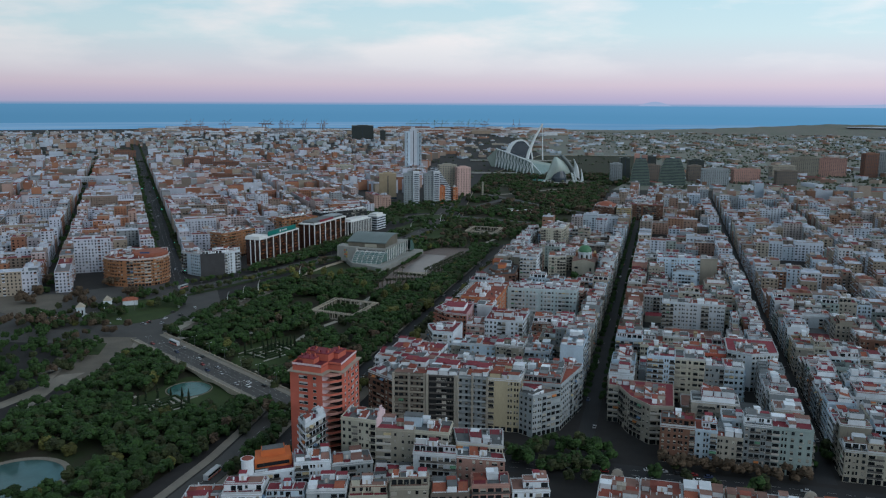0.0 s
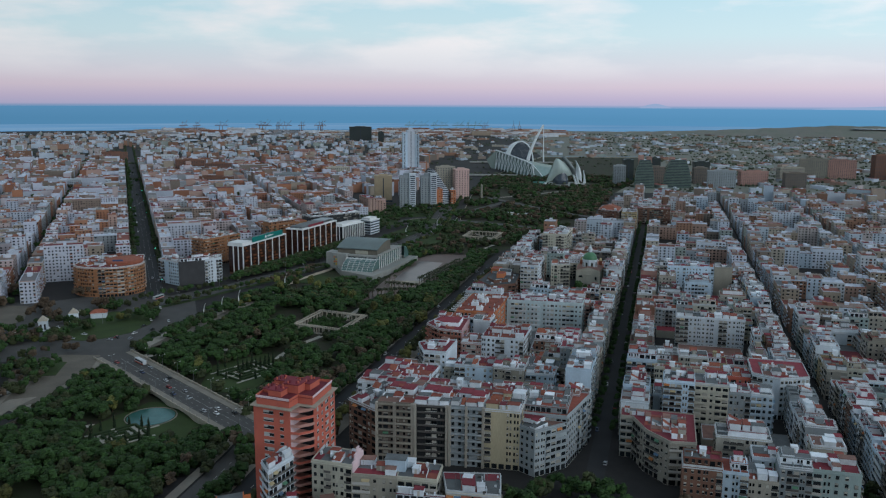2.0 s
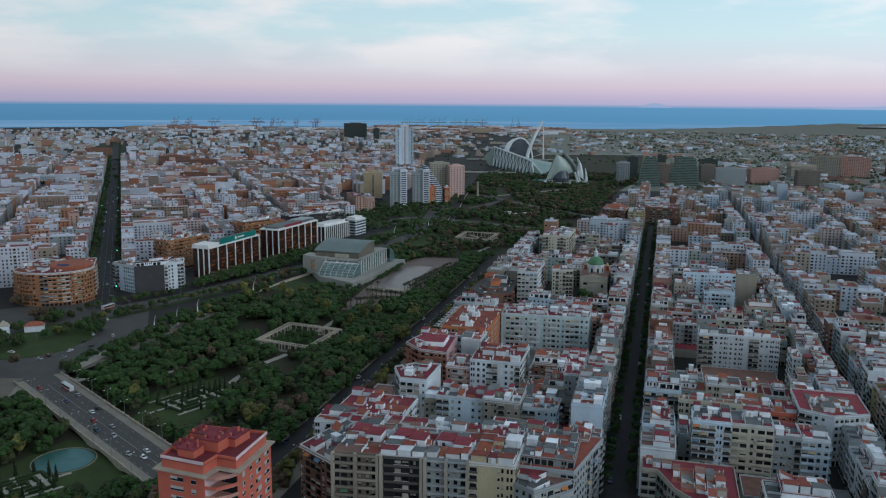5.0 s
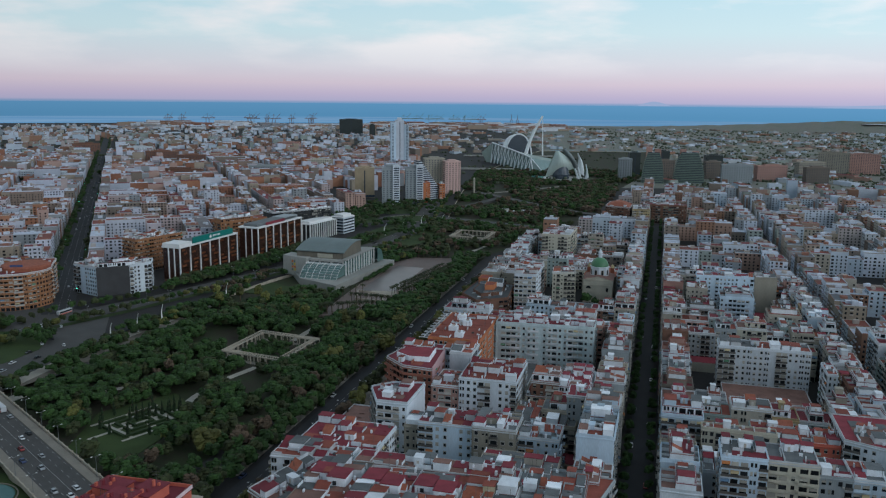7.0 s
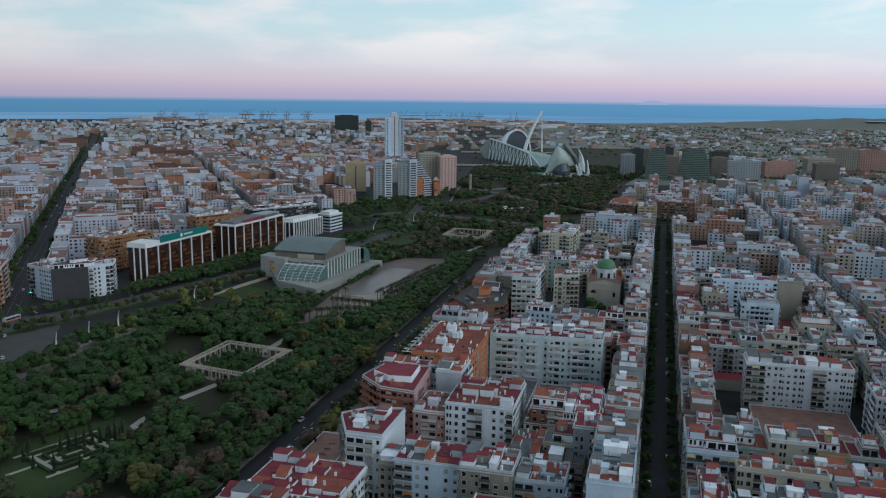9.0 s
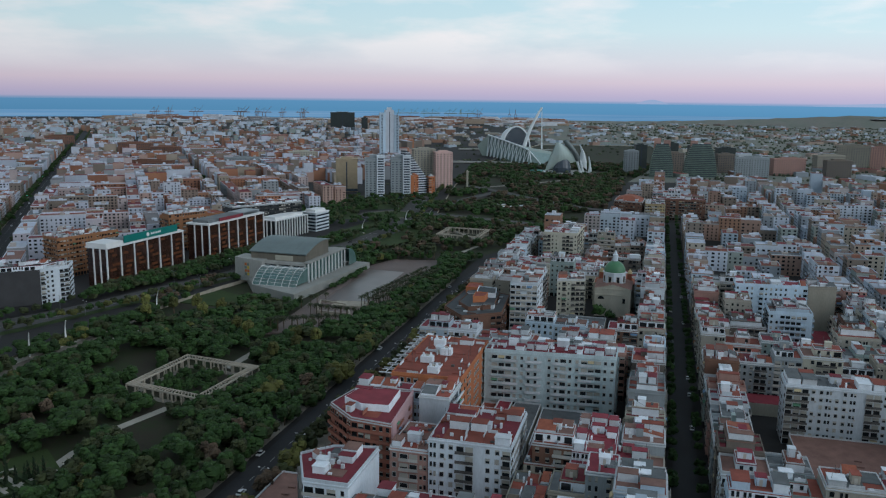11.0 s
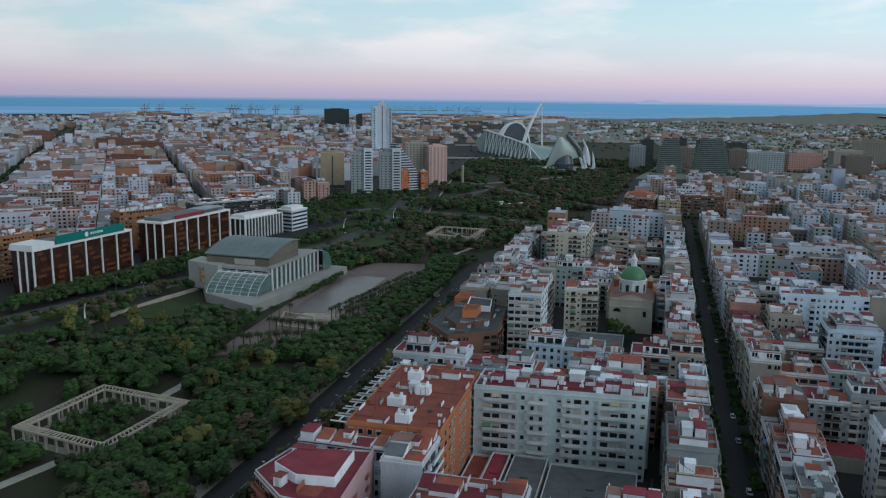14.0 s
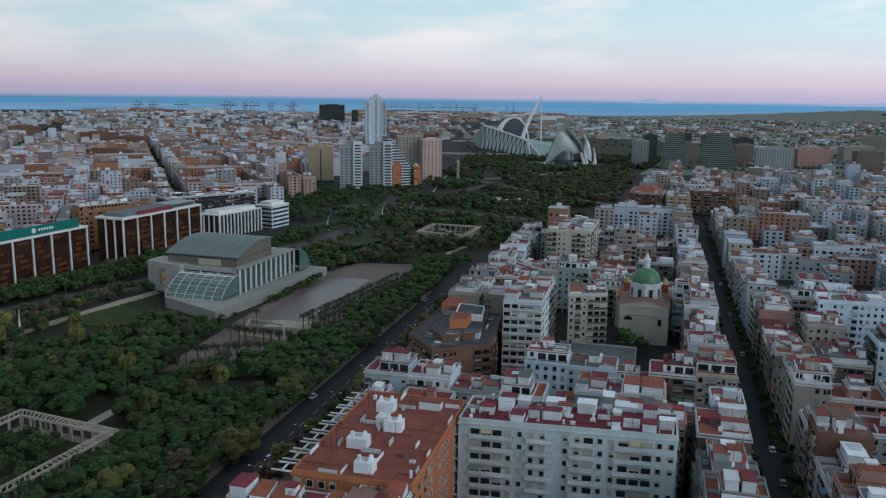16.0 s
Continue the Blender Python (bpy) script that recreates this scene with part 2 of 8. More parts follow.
# ---- the ground: one sheet with the old riverbed sunk into it ----
BED = -2.5
RIVER = [(-400, -560, -380), (100, -420, -260), (350, -295, -160), (500, -244, -110), (600, -236, -72), (727, -205, -30), (805, -176, -6), (886, -142, 16), (1000, -84, 48), (1100, -24, 105),
         (1250, 10, 190), (1400, 22, 240), (1600, 40, 300), (1900, 80, 420), (2300, 180, 560), (2700, 300, 620)]


def bank(y, side):
    for a, b in zip(RIVER, RIVER[1:]):
        if a[0] <= y <= b[0]:
            t = (y - a[0]) / (b[0] - a[0])
            return a[side] + t * (b[side] - a[side])
    return RIVER[0][side] if y < RIVER[0][0] else RIVER[-1][side]


def lift(x, y):
    """The land climbs very gently towards the coast."""
    d = math.hypot(x, y)
    return 0.0 if d < 2600 else min(30.0 * ((d - 2600) / 2300) ** 1.5, 22.0)


gm = Mesh()
stations = [(y, bank(y, 1), bank(y, 2)) for y in sorted({r[0] for r in RIVER} | set(range(-400, 2701, 50)))]
for (y0, l0, r0), (y1, l1, r1) in zip(stations, stations[1:]):
    gm.face([(l0, y0, BED), (r0, y0, BED), (r1, y1, BED), (l1, y1, BED)], 1)
    gm.face([(l0, y0, 0), (l0, y0, BED), (l1, y1, BED), (l1, y1, 0)], 2)
    gm.face([(r0, y0, BED), (r0, y0, 0), (r1, y1, 0), (r1, y1, BED)], 2)
    for xs in ((-4300, -2400, -1500, -900, l0, l1), (r0, r1, 900, 1500, 2400, 4300)):
        if xs[0] < -4000:
            row0, row1 = list(xs[:4]) + [l0], list(xs[:4]) + [l1]
        else:
            row0, row1 = [r0] + list(xs[2:]), [r1] + list(xs[2:])
        for i in range(4):
            gm.face([(x, y, lift(x, y)) for x, y in ((row0[i], y0), (row0[i + 1], y0), (row1[i + 1], y1), (row1[i], y1))], 3 if y0 >= 1650 and xs[0] > -4000 else 0)
gm.face([(stations[-1][1], 2700, BED), (stations[-1][2], 2700, BED), (stations[-1][2], 2700, 0), (stations[-1][1], 2700, 0)], 2)
# fields and suburbs beyond, to the shore
COAST = 4780
ring = [(-4300, -2400), (-2400, -1500), (-1500, -900), (-900, stations[-1][1]), (stations[-1][1], stations[-1][2]), (stations[-1][2], 900), (900, 1500), (1500, 2400), (2400, 4300)]
for a, b in ring:
    ys = [2700, 3000, 3300, 3600, 3900, 4200, 4500, 4700]
    for y0, y1 in zip(ys, ys[1:]):
        q = [(a, y0), (b, y0), (b, y1), (a, y1)]
        gm.face([(x, y, lift(x, y)) for x, y in q], 3 if a >= stations[-1][1] else 0)
# field tones lightened so the colour carries the distance haze
FIELDS = mat("far fields and orchards with painted haze", (0.235, 0.225, 0.20), 0.95, vary=0.6, scale=0.012, fine=0.10, second=(0.11, 0.125, 0.10), bump=0)
single("ground", gm, [CITYGROUND, SOIL, STONE, FIELDS], "city ground with a sunken green riverbed, fields towards the coast", "ground", "structure")

# sea backdrop: emits its own blue, so scene light does not shade it
SEA = bpy.data.materials.new("glowing sea backdrop")
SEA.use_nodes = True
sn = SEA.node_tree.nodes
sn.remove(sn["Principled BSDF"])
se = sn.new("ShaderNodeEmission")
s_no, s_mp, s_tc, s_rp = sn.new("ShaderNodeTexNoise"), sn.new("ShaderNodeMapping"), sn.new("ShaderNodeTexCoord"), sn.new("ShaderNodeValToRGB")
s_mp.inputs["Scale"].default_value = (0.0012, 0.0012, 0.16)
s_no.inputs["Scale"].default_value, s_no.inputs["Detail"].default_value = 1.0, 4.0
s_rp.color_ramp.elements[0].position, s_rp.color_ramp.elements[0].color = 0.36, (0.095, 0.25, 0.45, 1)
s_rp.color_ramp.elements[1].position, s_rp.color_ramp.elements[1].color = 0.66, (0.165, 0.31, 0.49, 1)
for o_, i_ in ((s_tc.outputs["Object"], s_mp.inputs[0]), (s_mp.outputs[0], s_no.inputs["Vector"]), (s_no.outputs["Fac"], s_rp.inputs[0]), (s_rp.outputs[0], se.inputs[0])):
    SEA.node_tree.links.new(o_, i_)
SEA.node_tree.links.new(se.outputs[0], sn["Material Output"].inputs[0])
sm_ = Mesh()


def ring_strip(mesh, a0, a1, n, r0, z0, r1, z1, slot=0):
    """A strip of shore or sea on an arc about the city; z0 and z1 may follow the bearing."""
    for i in range(n):
        p, q = a0 + (a1 - a0) * i / n, a0 + (a1 - a0) * (i + 1) / n
        s0, s1 = (math.sin(radians(p)), math.cos(radians(p))), (math.sin(radians(q)), math.cos(radians(q)))
        mesh.face([(s0[0] * r0, s0[1] * r0, z0(p)), (s1[0] * r0, s1[1] * r0, z0(q)), (s1[0] * r1, s1[1] * r1, z1(q)), (s0[0] * r1, s0[1] * r1, z1(p))], slot)


# glowing strip, tilted up to close the gap below the sky
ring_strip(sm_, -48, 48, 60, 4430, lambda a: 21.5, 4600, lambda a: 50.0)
single("water", sm_, SEA, "self-lit blue backdrop of calm open sea at the horizon", "sea", "structure")


def spit(a):
    """How high the long low coast to the south stands over the sea."""
    return 20 + 46 * min(1, max(0, (a - 9) / 15.5)) ** 1.7 + 1.2 * math.sin(a * 3.1) + 0.8 * math.sin(a * 7.7)


sp = Mesh()
ring_strip(sp, 4, 48, 90, 4200, lambda a: 18.0, 4415, spit)
single("backdrop_coast", sp, FIELDS, "low coast with fields and dunes, haze painted in", "coast", "structure")
lg = Mesh()
ring_strip(lg, 25.6, 48, 40, 4330, lambda a: 54.6 - 1.1 * min(1, (a - 25.6) / 3), 4372, lambda a: 54.8 + 5.4 * min(1, (a - 25.6) / 4))
LAGOON = bpy.data.materials.new("pale water")
LAGOON.use_nodes = True
lb_ = LAGOON.node_tree.nodes["Principled BSDF"]
lb_.inputs["Base Color"].default_value, lb_.inputs["Roughness"].default_value = (0.42, 0.47, 0.54, 1), 0.5
for a0, a1, r0, r1 in ((-17.2, -11.2, 3960, 4050), (-10.4, -7.4, 4080, 4190), (-9.6, -5.6, 4210, 4330)):
    ring_strip(lg, a0, a1, 8, r0, lambda a: 20.5, r1, lambda a: 22.5)
single("water_lagoon", lg, LAGOON, "pale still water of lagoon and harbour basins", "lagoon", "structure")


# ---- streets, pavements and squares ----
def ribbon(name, pts, width, z, material, label, category="road", lines=0, kerb=0.0):
    """A street along a line of points; a raised one has real side faces; lines: painted lane marks."""
    me = Mesh()
    side = []
    for i, p in enumerate(pts):
        a, b = pts[max(i - 1, 0)], pts[min(i + 1, len(pts) - 1)]
        d = math.hypot(b[0] - a[0], b[1] - a[1])
        side.append((-(b[1] - a[1]) / d, (b[0] - a[0]) / d))
    for i in range(len(pts) - 1):
        p, q, s, t = pts[i], pts[i + 1], side[i], side[i + 1]
        zz = [z + lift(*p), z + lift(*q)]
        c = [(p[0] - s[0] * width / 2, p[1] - s[1] * width / 2, zz[0]), (q[0] - t[0] * width / 2, q[1] - t[1] * width / 2, zz[1]), (q[0] + t[0] * width / 2, q[1] + t[1] * width / 2, zz[1]), (p[0] + s[0] * width / 2, p[1] + s[1] * width / 2, zz[0])]
        me.face(c)
        if kerb:
            for e in (0, 2):
                a, b = c[e], c[e + 1]
                me.face([(a[0], a[1], a[2] - kerb), (b[0], b[1], b[2] - kerb), b, a])
    ob = single(name, me, material, label, category, "structure")
    for k in range(lines):
        off = (k + 1) / (lines + 1) * width - width / 2
        lm = Mesh()
        for i in range(len(pts) - 1):
            p, q, s = pts[i], pts[i + 1], side[i]
            L = math.hypot(q[0] - p[0], q[1] - p[1])
            for j in range(int(L / 8)):
                t0, t1 = j * 8 / L, (j * 8 + 4) / L
                a = (p[0] + (q[0] - p[0]) * t0 + s[0] * off, p[1] + (q[1] - p[1]) * t0 + s[1] * off)
                b = (p[0] + (q[0] - p[0]) * t1 + s[0] * off, p[1] + (q[1] - p[1]) * t1 + s[1] * off)
                h = 0.09
                lm.face([(a[0] - s[0] * h, a[1] - s[1] * h, z + 0.03), (b[0] - s[0] * h, b[1] - s[1] * h, z + 0.03), (b[0] + s[0] * h, b[1] + s[1] * h, z + 0.03), (a[0] + s[0] * h, a[1] + s[1] * h, z + 0.03)])
        part("lane_marking", lm, LINE, ob, "dashed white road paint", "stuff")
    return ob


AVE = [(-279 - 0.384 * d, 795 + d) for d in (-25, 100, 300, 600, 1000, 1600, 2250)]
ribbon("road_avenue", AVE, 21, 0.02, ASPHALT, "long straight avenue of dark asphalt running to the port", lines=3)
for s_ in (-1, 1):
    ribbon("pavement_avenue_%d" % (s_ + 1), [(x + s_ * 12.6, y + s_ * 4.8) for x, y in AVE[1:]], 4.5, 0.15, PAVING, "tree-lined pavement beside the avenue", "pavement", kerb=0.15)
ALAMEDA = [(-330, 640), (-290, 690), (-253, 768), (-213, 815), (-165, 890), (-105, 985), (-60, 1070), (-30, 1160), (-20, 1260), (-10, 1400), (10, 1600)]
ribbon("road_alameda", ALAMEDA, 24, 0.05, DULLROAD, "wide riverside boulevard of dark asphalt", lines=2)
RIVERROAD = [P(u, -203 + 0.0 * u) for u in (330, 400, 500, 600, 700, 800, 900)] + [(75, 1010), (150, 1120), (220, 1250)]
ribbon("road_river", RIVERROAD, 11.5, 0.04, ASPHALT, "tree-lined riverside road of dark asphalt", lines=1)
ribbon("pavement_river", [P(u, -191) for u in range(330, 901, 60)], 7, 0.14, PAVING, "pale raised pavement along the riverside road", "pavement", kerb=0.14)
ribbon("pavement_park", [P(u, -214) for u in range(480, 901, 60)], 5, 0.14, PAVING, "pale raised pavement beside the park", "pavement", kerb=0.14)
for i, v in enumerate((-53.5, 62, 177, 292, 407, 522)):
    ribbon("road_grid_%d" % i, [P(u, v) for u in range(400, 1250 if i == 0 else 1620, 60)], 9, 0.02, ASPHALT, "narrow straight city street of dark asphalt")
ribbon("road_plaza", [P(380, -150), P(385, -60), P(385, 60), P(385, 180), P(385, 320)], 22, 0.03, ASPHALT, "wide city street crossing the square", lines=3)

RAMP = [(-110, 476), (-114, 446), (-124, 395), (-138, 345), (-156, 285), (-180, 200)]
ribbon("road_park_edge", RAMP, 13, 0.05, DULLROAD, "grey road curving along the park below the tower", lines=1)
ribbon("pavement_park_edge", [(x - 10.5, y) for x, y in RAMP], 5, 0.14, PAVING, "pale raised pavement along the park wall", "pavement", kerb=0.14)
ribbon("pavement_tower", [(x + 10.5, y) for x, y in RAMP[1:]], 6, 0.14, PAVING, "pale raised pavement before the houses", "pavement", kerb=0.14)
# bridge over the gardens
BR0, BR1 = (-116, 477), (-235, 602)
bd = math.hypot(BR1[0] - BR0[0], BR1[1] - BR0[1])
bx, by = (BR1[0] - BR0[0]) / bd, (BR1[1] - BR0[1]) / bd
bridge = thing("bridge", *BR0, 0, "broad stone road bridge with low arches over the gardens", "bridge", turn=math.atan2(by, bx))
m = Mesh()
m.prism([(-12, -13), (bd + 8, -13), (bd + 8, 13), (-12, 13)], -0.6, 0.25)
part("deck", m, DULLROAD, bridge)
m = Mesh()
for off in (-7.2, -3.6, 0, 3.6, 7.2):
    for k in range(int(bd / 7)):
        m.box(k * 7 + 2, off, 2.4 if off else 7, 0.12, 0.25, 0.28)
part("lane_marking", m, LINE, bridge, "white lane lines", "stuff")
for s in (-1, 1):
    m = Mesh()
    m.prism([(-10, s * 10.2 - 2), (bd + 6, s * 10.2 - 2), (bd + 6, s * 10.2 + 2), (-10, s * 10.2 + 2)], 0.1, 0.45)
    part("footway", m, PAVING, bridge)
    m = Mesh()
    m.bar((-12, s * 12.8), (bd + 8, s * 12.8), 0.5, -0.7, 1.35)
    for k in range(0, int(bd), 6):
        m.box(k, s * 12.8, 0.8, 0.8, 0.2, 1.7)
    part("parapet", m, STONE, bridge, "pale stone parapet with posts")
    m = Mesh()
    for k in range(5):
        x0, x1 = 4 + k * bd / 5 * 0.97, 4 + (k + 0.86) * bd / 5 * 0.97
        arc = [(x0 + (x1 - x0) * i / 12, BED + (2.0 - 0.2) * math.sin(math.pi * i / 12)) for i in range(13)]
        for (xa, za), (xb, zb) in zip(arc, arc[1:]):
            m.face([(xa, s * 12.9, za), (xb, s * 12.9, zb), (xb, s * 12.9, -0.2), (xa, s * 12.9, -0.2)])
            m.face([(xa, s * 12.9, za), (xb, s * 12.9, zb), (xb, s * 9, zb), (xa, s * 9, za)])
        m.box(x1 + bd * 0.014, s * 10.9, bd * 0.032, 4.4, BED, -0.2)
    part("arch", m, STONE, bridge, "row of low stone arches and piers")
# roundabout
m = Mesh()
m.lathe(0, 0, [(58, 0.0), (58, 0.03)], 40)
single("road_roundabout", m, DULLROAD, "broad asphalt roundabout at the end of the bridge", "road", "structure", (-272, 655, 0.04))


def flat(name, poly, z, material, label, category, kind="structure"):
    m = Mesh()
    m.prism(poly if area2(poly) > 0 else poly[::-1], -0.1, z)
    return single(name, m, material, label, category, kind)


SAND = mat("sandy paving", (0.13, 0.115, 0.095), 0.9, vary=0.25, scale=0.06, fine=0.8)
flat("road_junction", [(-430, 600), (-300, 590), (-240, 596), (-196, 660), (-232, 770), (-300, 800), (-350, 760), (-440, 740)], 0.012, DULLROAD, "wide grey asphalt junction round the roundabout", "road")
flat("verge_north", [(-128, 1040), (-60, 1010), (0, 1100), (0, 1230), (-60, 1205), (-90, 1120)], 0.03, LAWN, "rough grass beside the boulevard", "verge")
flat("verge_far", [(-150, 1215), (-78, 1215), (-80, 1290), (10, 1310), (30, 1395), (-120, 1392)], 0.03, LAWN, "rough grass below the towers", "verge")
flat("traffic_island", [(-308, 645), (-309, 665), (-305, 690), (-286, 724), (-262, 724), (-246, 708), (-242, 686), (-249, 660), (-262, 646), (-275, 640)], 0.25, LAWN, "grassy traffic island with trees and a small pavilion", "traffic island", "")
flat("pavement_forecourt", [(-266, 500), (-270, 530), (-285, 555), (-286, 590), (-275, 606), (-248, 606), (-243, 580), (-247, 540), (-249, 515)], 0.2, SAND, "sandy paved forecourt at the end of the bridge", "pavement")
flat("traffic_island", [(-259, 563), (-264, 590), (-278, 594), (-284, 578), (-276, 561)], 0.35, LAWN, "small planted bed in the sandy forecourt", "traffic island", "")
flat("pavement_square", [(-430, 745), (-364, 741), (-347, 700), (-348, 668), (-360, 660), (-410, 690)], 0.2, SAND, "open sandy square beside the roundabout", "pavement")
flat("pavement_edge", [(-263, 450), (-272, 484), (-266, 520), (-252, 525), (-258, 502), (-257, 455)], 0.24, PAVING, "pale raised pavement on the river wall", "pavement")
flat("pavement_promenade", [(-231, 622), (-218, 672), (-203, 708), (-189, 740), (-179, 768), (-174, 764), (-184, 726), (-192, 694), (-206, 655), (-222, 618)], 0.16, SAND, "sandy promenade between boulevard and park", "pavement")


# ---- town houses ----
SHAREDWIN = {}


def window_mesh(w, h, blind=0.0):
    """A framed window; blind: how far its roller shutter is let down."""
    key = (w, h, blind)
    if key not in SHAREDWIN:
        m = Mesh()
        rings = [[(-w / 2 - 0.14, 0.02, -0.14), (w / 2 + 0.14, 0.02, -0.14), (w / 2 + 0.14, 0.02, h + 0.12), (-w / 2 - 0.14, 0.02, h + 0.12)]]
        rings.append([(x * 1.02, -0.16, z) for x, _, z in rings[0]])
        rings.append([(-w / 2, -0.16, 0), (w / 2, -0.16, 0), (w / 2, -0.16, h), (-w / 2, -0.16, h)])
        rings.append([(x, -0.04, z) for x, _, z in rings[2]])
        m.v = [p for r in rings for p in r]
        for k in range(3):
            for i in range(4):
                m.f.append((k * 4 + i, k * 4 + (i + 1) % 4, k * 4 + 4 + (i + 1) % 4, k * 4 + 4 + i))
                m.m.append(0)
        zb = h * (1 - blind)
        m.v += [(w / 2, -0.04, zb), (-w / 2, -0.04, zb)]
        m.f += [(12, 13, 16, 17), (17, 16, 14, 15)]
        m.m += [1, 2]
        SHAREDWIN[key] = m.data("window", [FRAMEW, GLASS, SHUTTER])
    return SHAREDWIN[key]


RS = random.Random(7)


def facade(wins, balc, p, q, z0, floors, fh, style, house=None, lead=0.6, shop=True):
    """Windows, shutters and balconies on the outer face of a wall from p to q (outside to the right of the way)."""
    dx, dy = q[0] - p[0], q[1] - p[1]
    L = math.hypot(dx, dy)
    if L < 3:
        return
    dx, dy = dx / L, dy / L
    ox, oy = dy, -dx
    if oy > 0.4:
        return
    bay = RS.choice((2.4, 2.7, 3.0)) if style != "slab" else RS.choice((2.5, 2.8))
    n = max(1, int((L - lead) / bay))
    step = L / n

    def at(c, o):
        return (p[0] + dx * c + ox * o, p[1] + dy * c + oy * o)
    kinds = []
    while len(kinds) < n:
        r = RS.random()
        kinds += ["gallery"] * RS.choice((1, 2, 2, 3)) if r < (0.36 if style != "plain" else 0) else ["blank"] if r < 0.44 else ["pair"] if r < 0.6 else ["window"] * RS.choice((1, 2))
    kinds = kinds[:n]
    w1, h1 = RS.choice(((1.05, 1.35), (1.2, 1.5), (1.35, 1.6)))
    deep = RS.choice((0.8, 1.0, 1.2))
    solid = RS.random() < 0.55
    for i, kind in enumerate(kinds):
        c = (i + 0.5) * step
        for k in range(floors):
            z = z0 + k * fh + 0.95
            if k == 0 and style != "slab" and shop:
                spots_, h, z = ((c, step * 0.74),), 2.4, z0 + 0.15
            elif kind == "blank":
                continue
            elif kind == "gallery":
                spots_, h, z = ((c, step * 0.78),), 2.15, z - 0.8
            elif kind == "pair":
                spots_, h = ((c - step * 0.21, 0.8), (c + step * 0.21, 0.8)), h1
            else:
                spots_, h = ((c + RS.choice((0, 0, 0.1)), w1),), h1
            for cc, w in spots_:
                if RS.random() < 0.05:
                    continue
                if house is not None and k > 0 and oy < 0.15 and kind != "pair":
                    w = round(w, 1)
                    ob = new("window", window_mesh(w, h, RS.choice((0.0, 0.0, 0.0, 0.3, 0.5, 0.97))))
                    ob.parent = house
                    ob.location = (*at(cc, 0.03), z)
                    ob.rotation_euler = (0, 0, math.atan2(dy, dx))
                    continue
                wins.bar(at(cc - w / 2, 0.04), at(cc + w / 2, 0.04), 0.12, z, z + h)
                if kind != "gallery" and style != "slab":
                    wins.bar(at(cc - w / 2, 0.09), at(cc + w / 2, 0.09), 0.3, z - 0.14, z, 1)
                if RS.random() < 0.42 and k > 0:
                    wins.bar(at(cc - w / 2, 0.09), at(cc + w / 2, 0.09), 0.1, z + h * RS.choice((0.7, 0.5, 0.5, 0.1)), z + h, 1)
            if kind == "gallery" and k > 0:
                g0, g1 = c - step * 0.5, c + step * 0.5
                balc.bar(at(g0, deep / 2), at(g1, deep / 2), deep, z - 0.2, z - 0.04)
                balc.bar(at(g0, deep - 0.05), at(g1, deep - 0.05), 0.08, z - 0.04, z + 0.95, 0 if solid else 1)
                if RS.random() < 0.07:
                    a_, b_, u_, v_ = at(g0 + 0.1, 0.06), at(g1 - 0.1, 0.06), at(g1 - 0.1, deep), at(g0 + 0.1, deep)
                    balc.face([(*a_, z + 2.2), (*b_, z + 2.2), (*u_, z + 1.3), (*v_, z + 1.3)], 2)
            elif k > 0 and RS.random() < 0.07:
                balc.bar(at(c + 0.7, 0.2), at(c + 1.35, 0.2), 0.4, z - 0.6, z - 0.05)


def inset(poly, d):
    """The polygon, counter-clockwise, moved inwards by d."""
    out, n = [], len(poly)
    for i in range(n):
        a, b, c = poly[i - 1], poly[i], poly[(i + 1) % n]
        e, f = (b[0] - a[0], b[1] - a[1]), (c[0] - b[0], c[1] - b[1])
        le, lf = math.hypot(*e), math.hypot(*f)
        n1, n2 = (-e[1] / le, e[0] / le), (-f[1] / lf, f[0] / lf)
        k = 1 + n1[0] * n2[0] + n1[1] * n2[1]
        out.append((b[0] + d * (n1[0] + n2[0]) / max(k, 0.3), b[1] + d * (n1[1] + n2[1]) / max(k, 0.3)))
    return out


def lerp2(a, b, t):
    return (a[0] + (b[0] - a[0]) * t, a[1] + (b[1] - a[1]) * t)


def in_poly(x, y, poly):
    inside = False
    for (x0, y0), (x1, y1) in zip(poly, poly[1:] + poly[:1]):
        if (y0 > y) != (y1 > y) and x < (x1 - x0) * (y - y0) / (y1 - y0) + x0:
            inside = not inside
    return inside


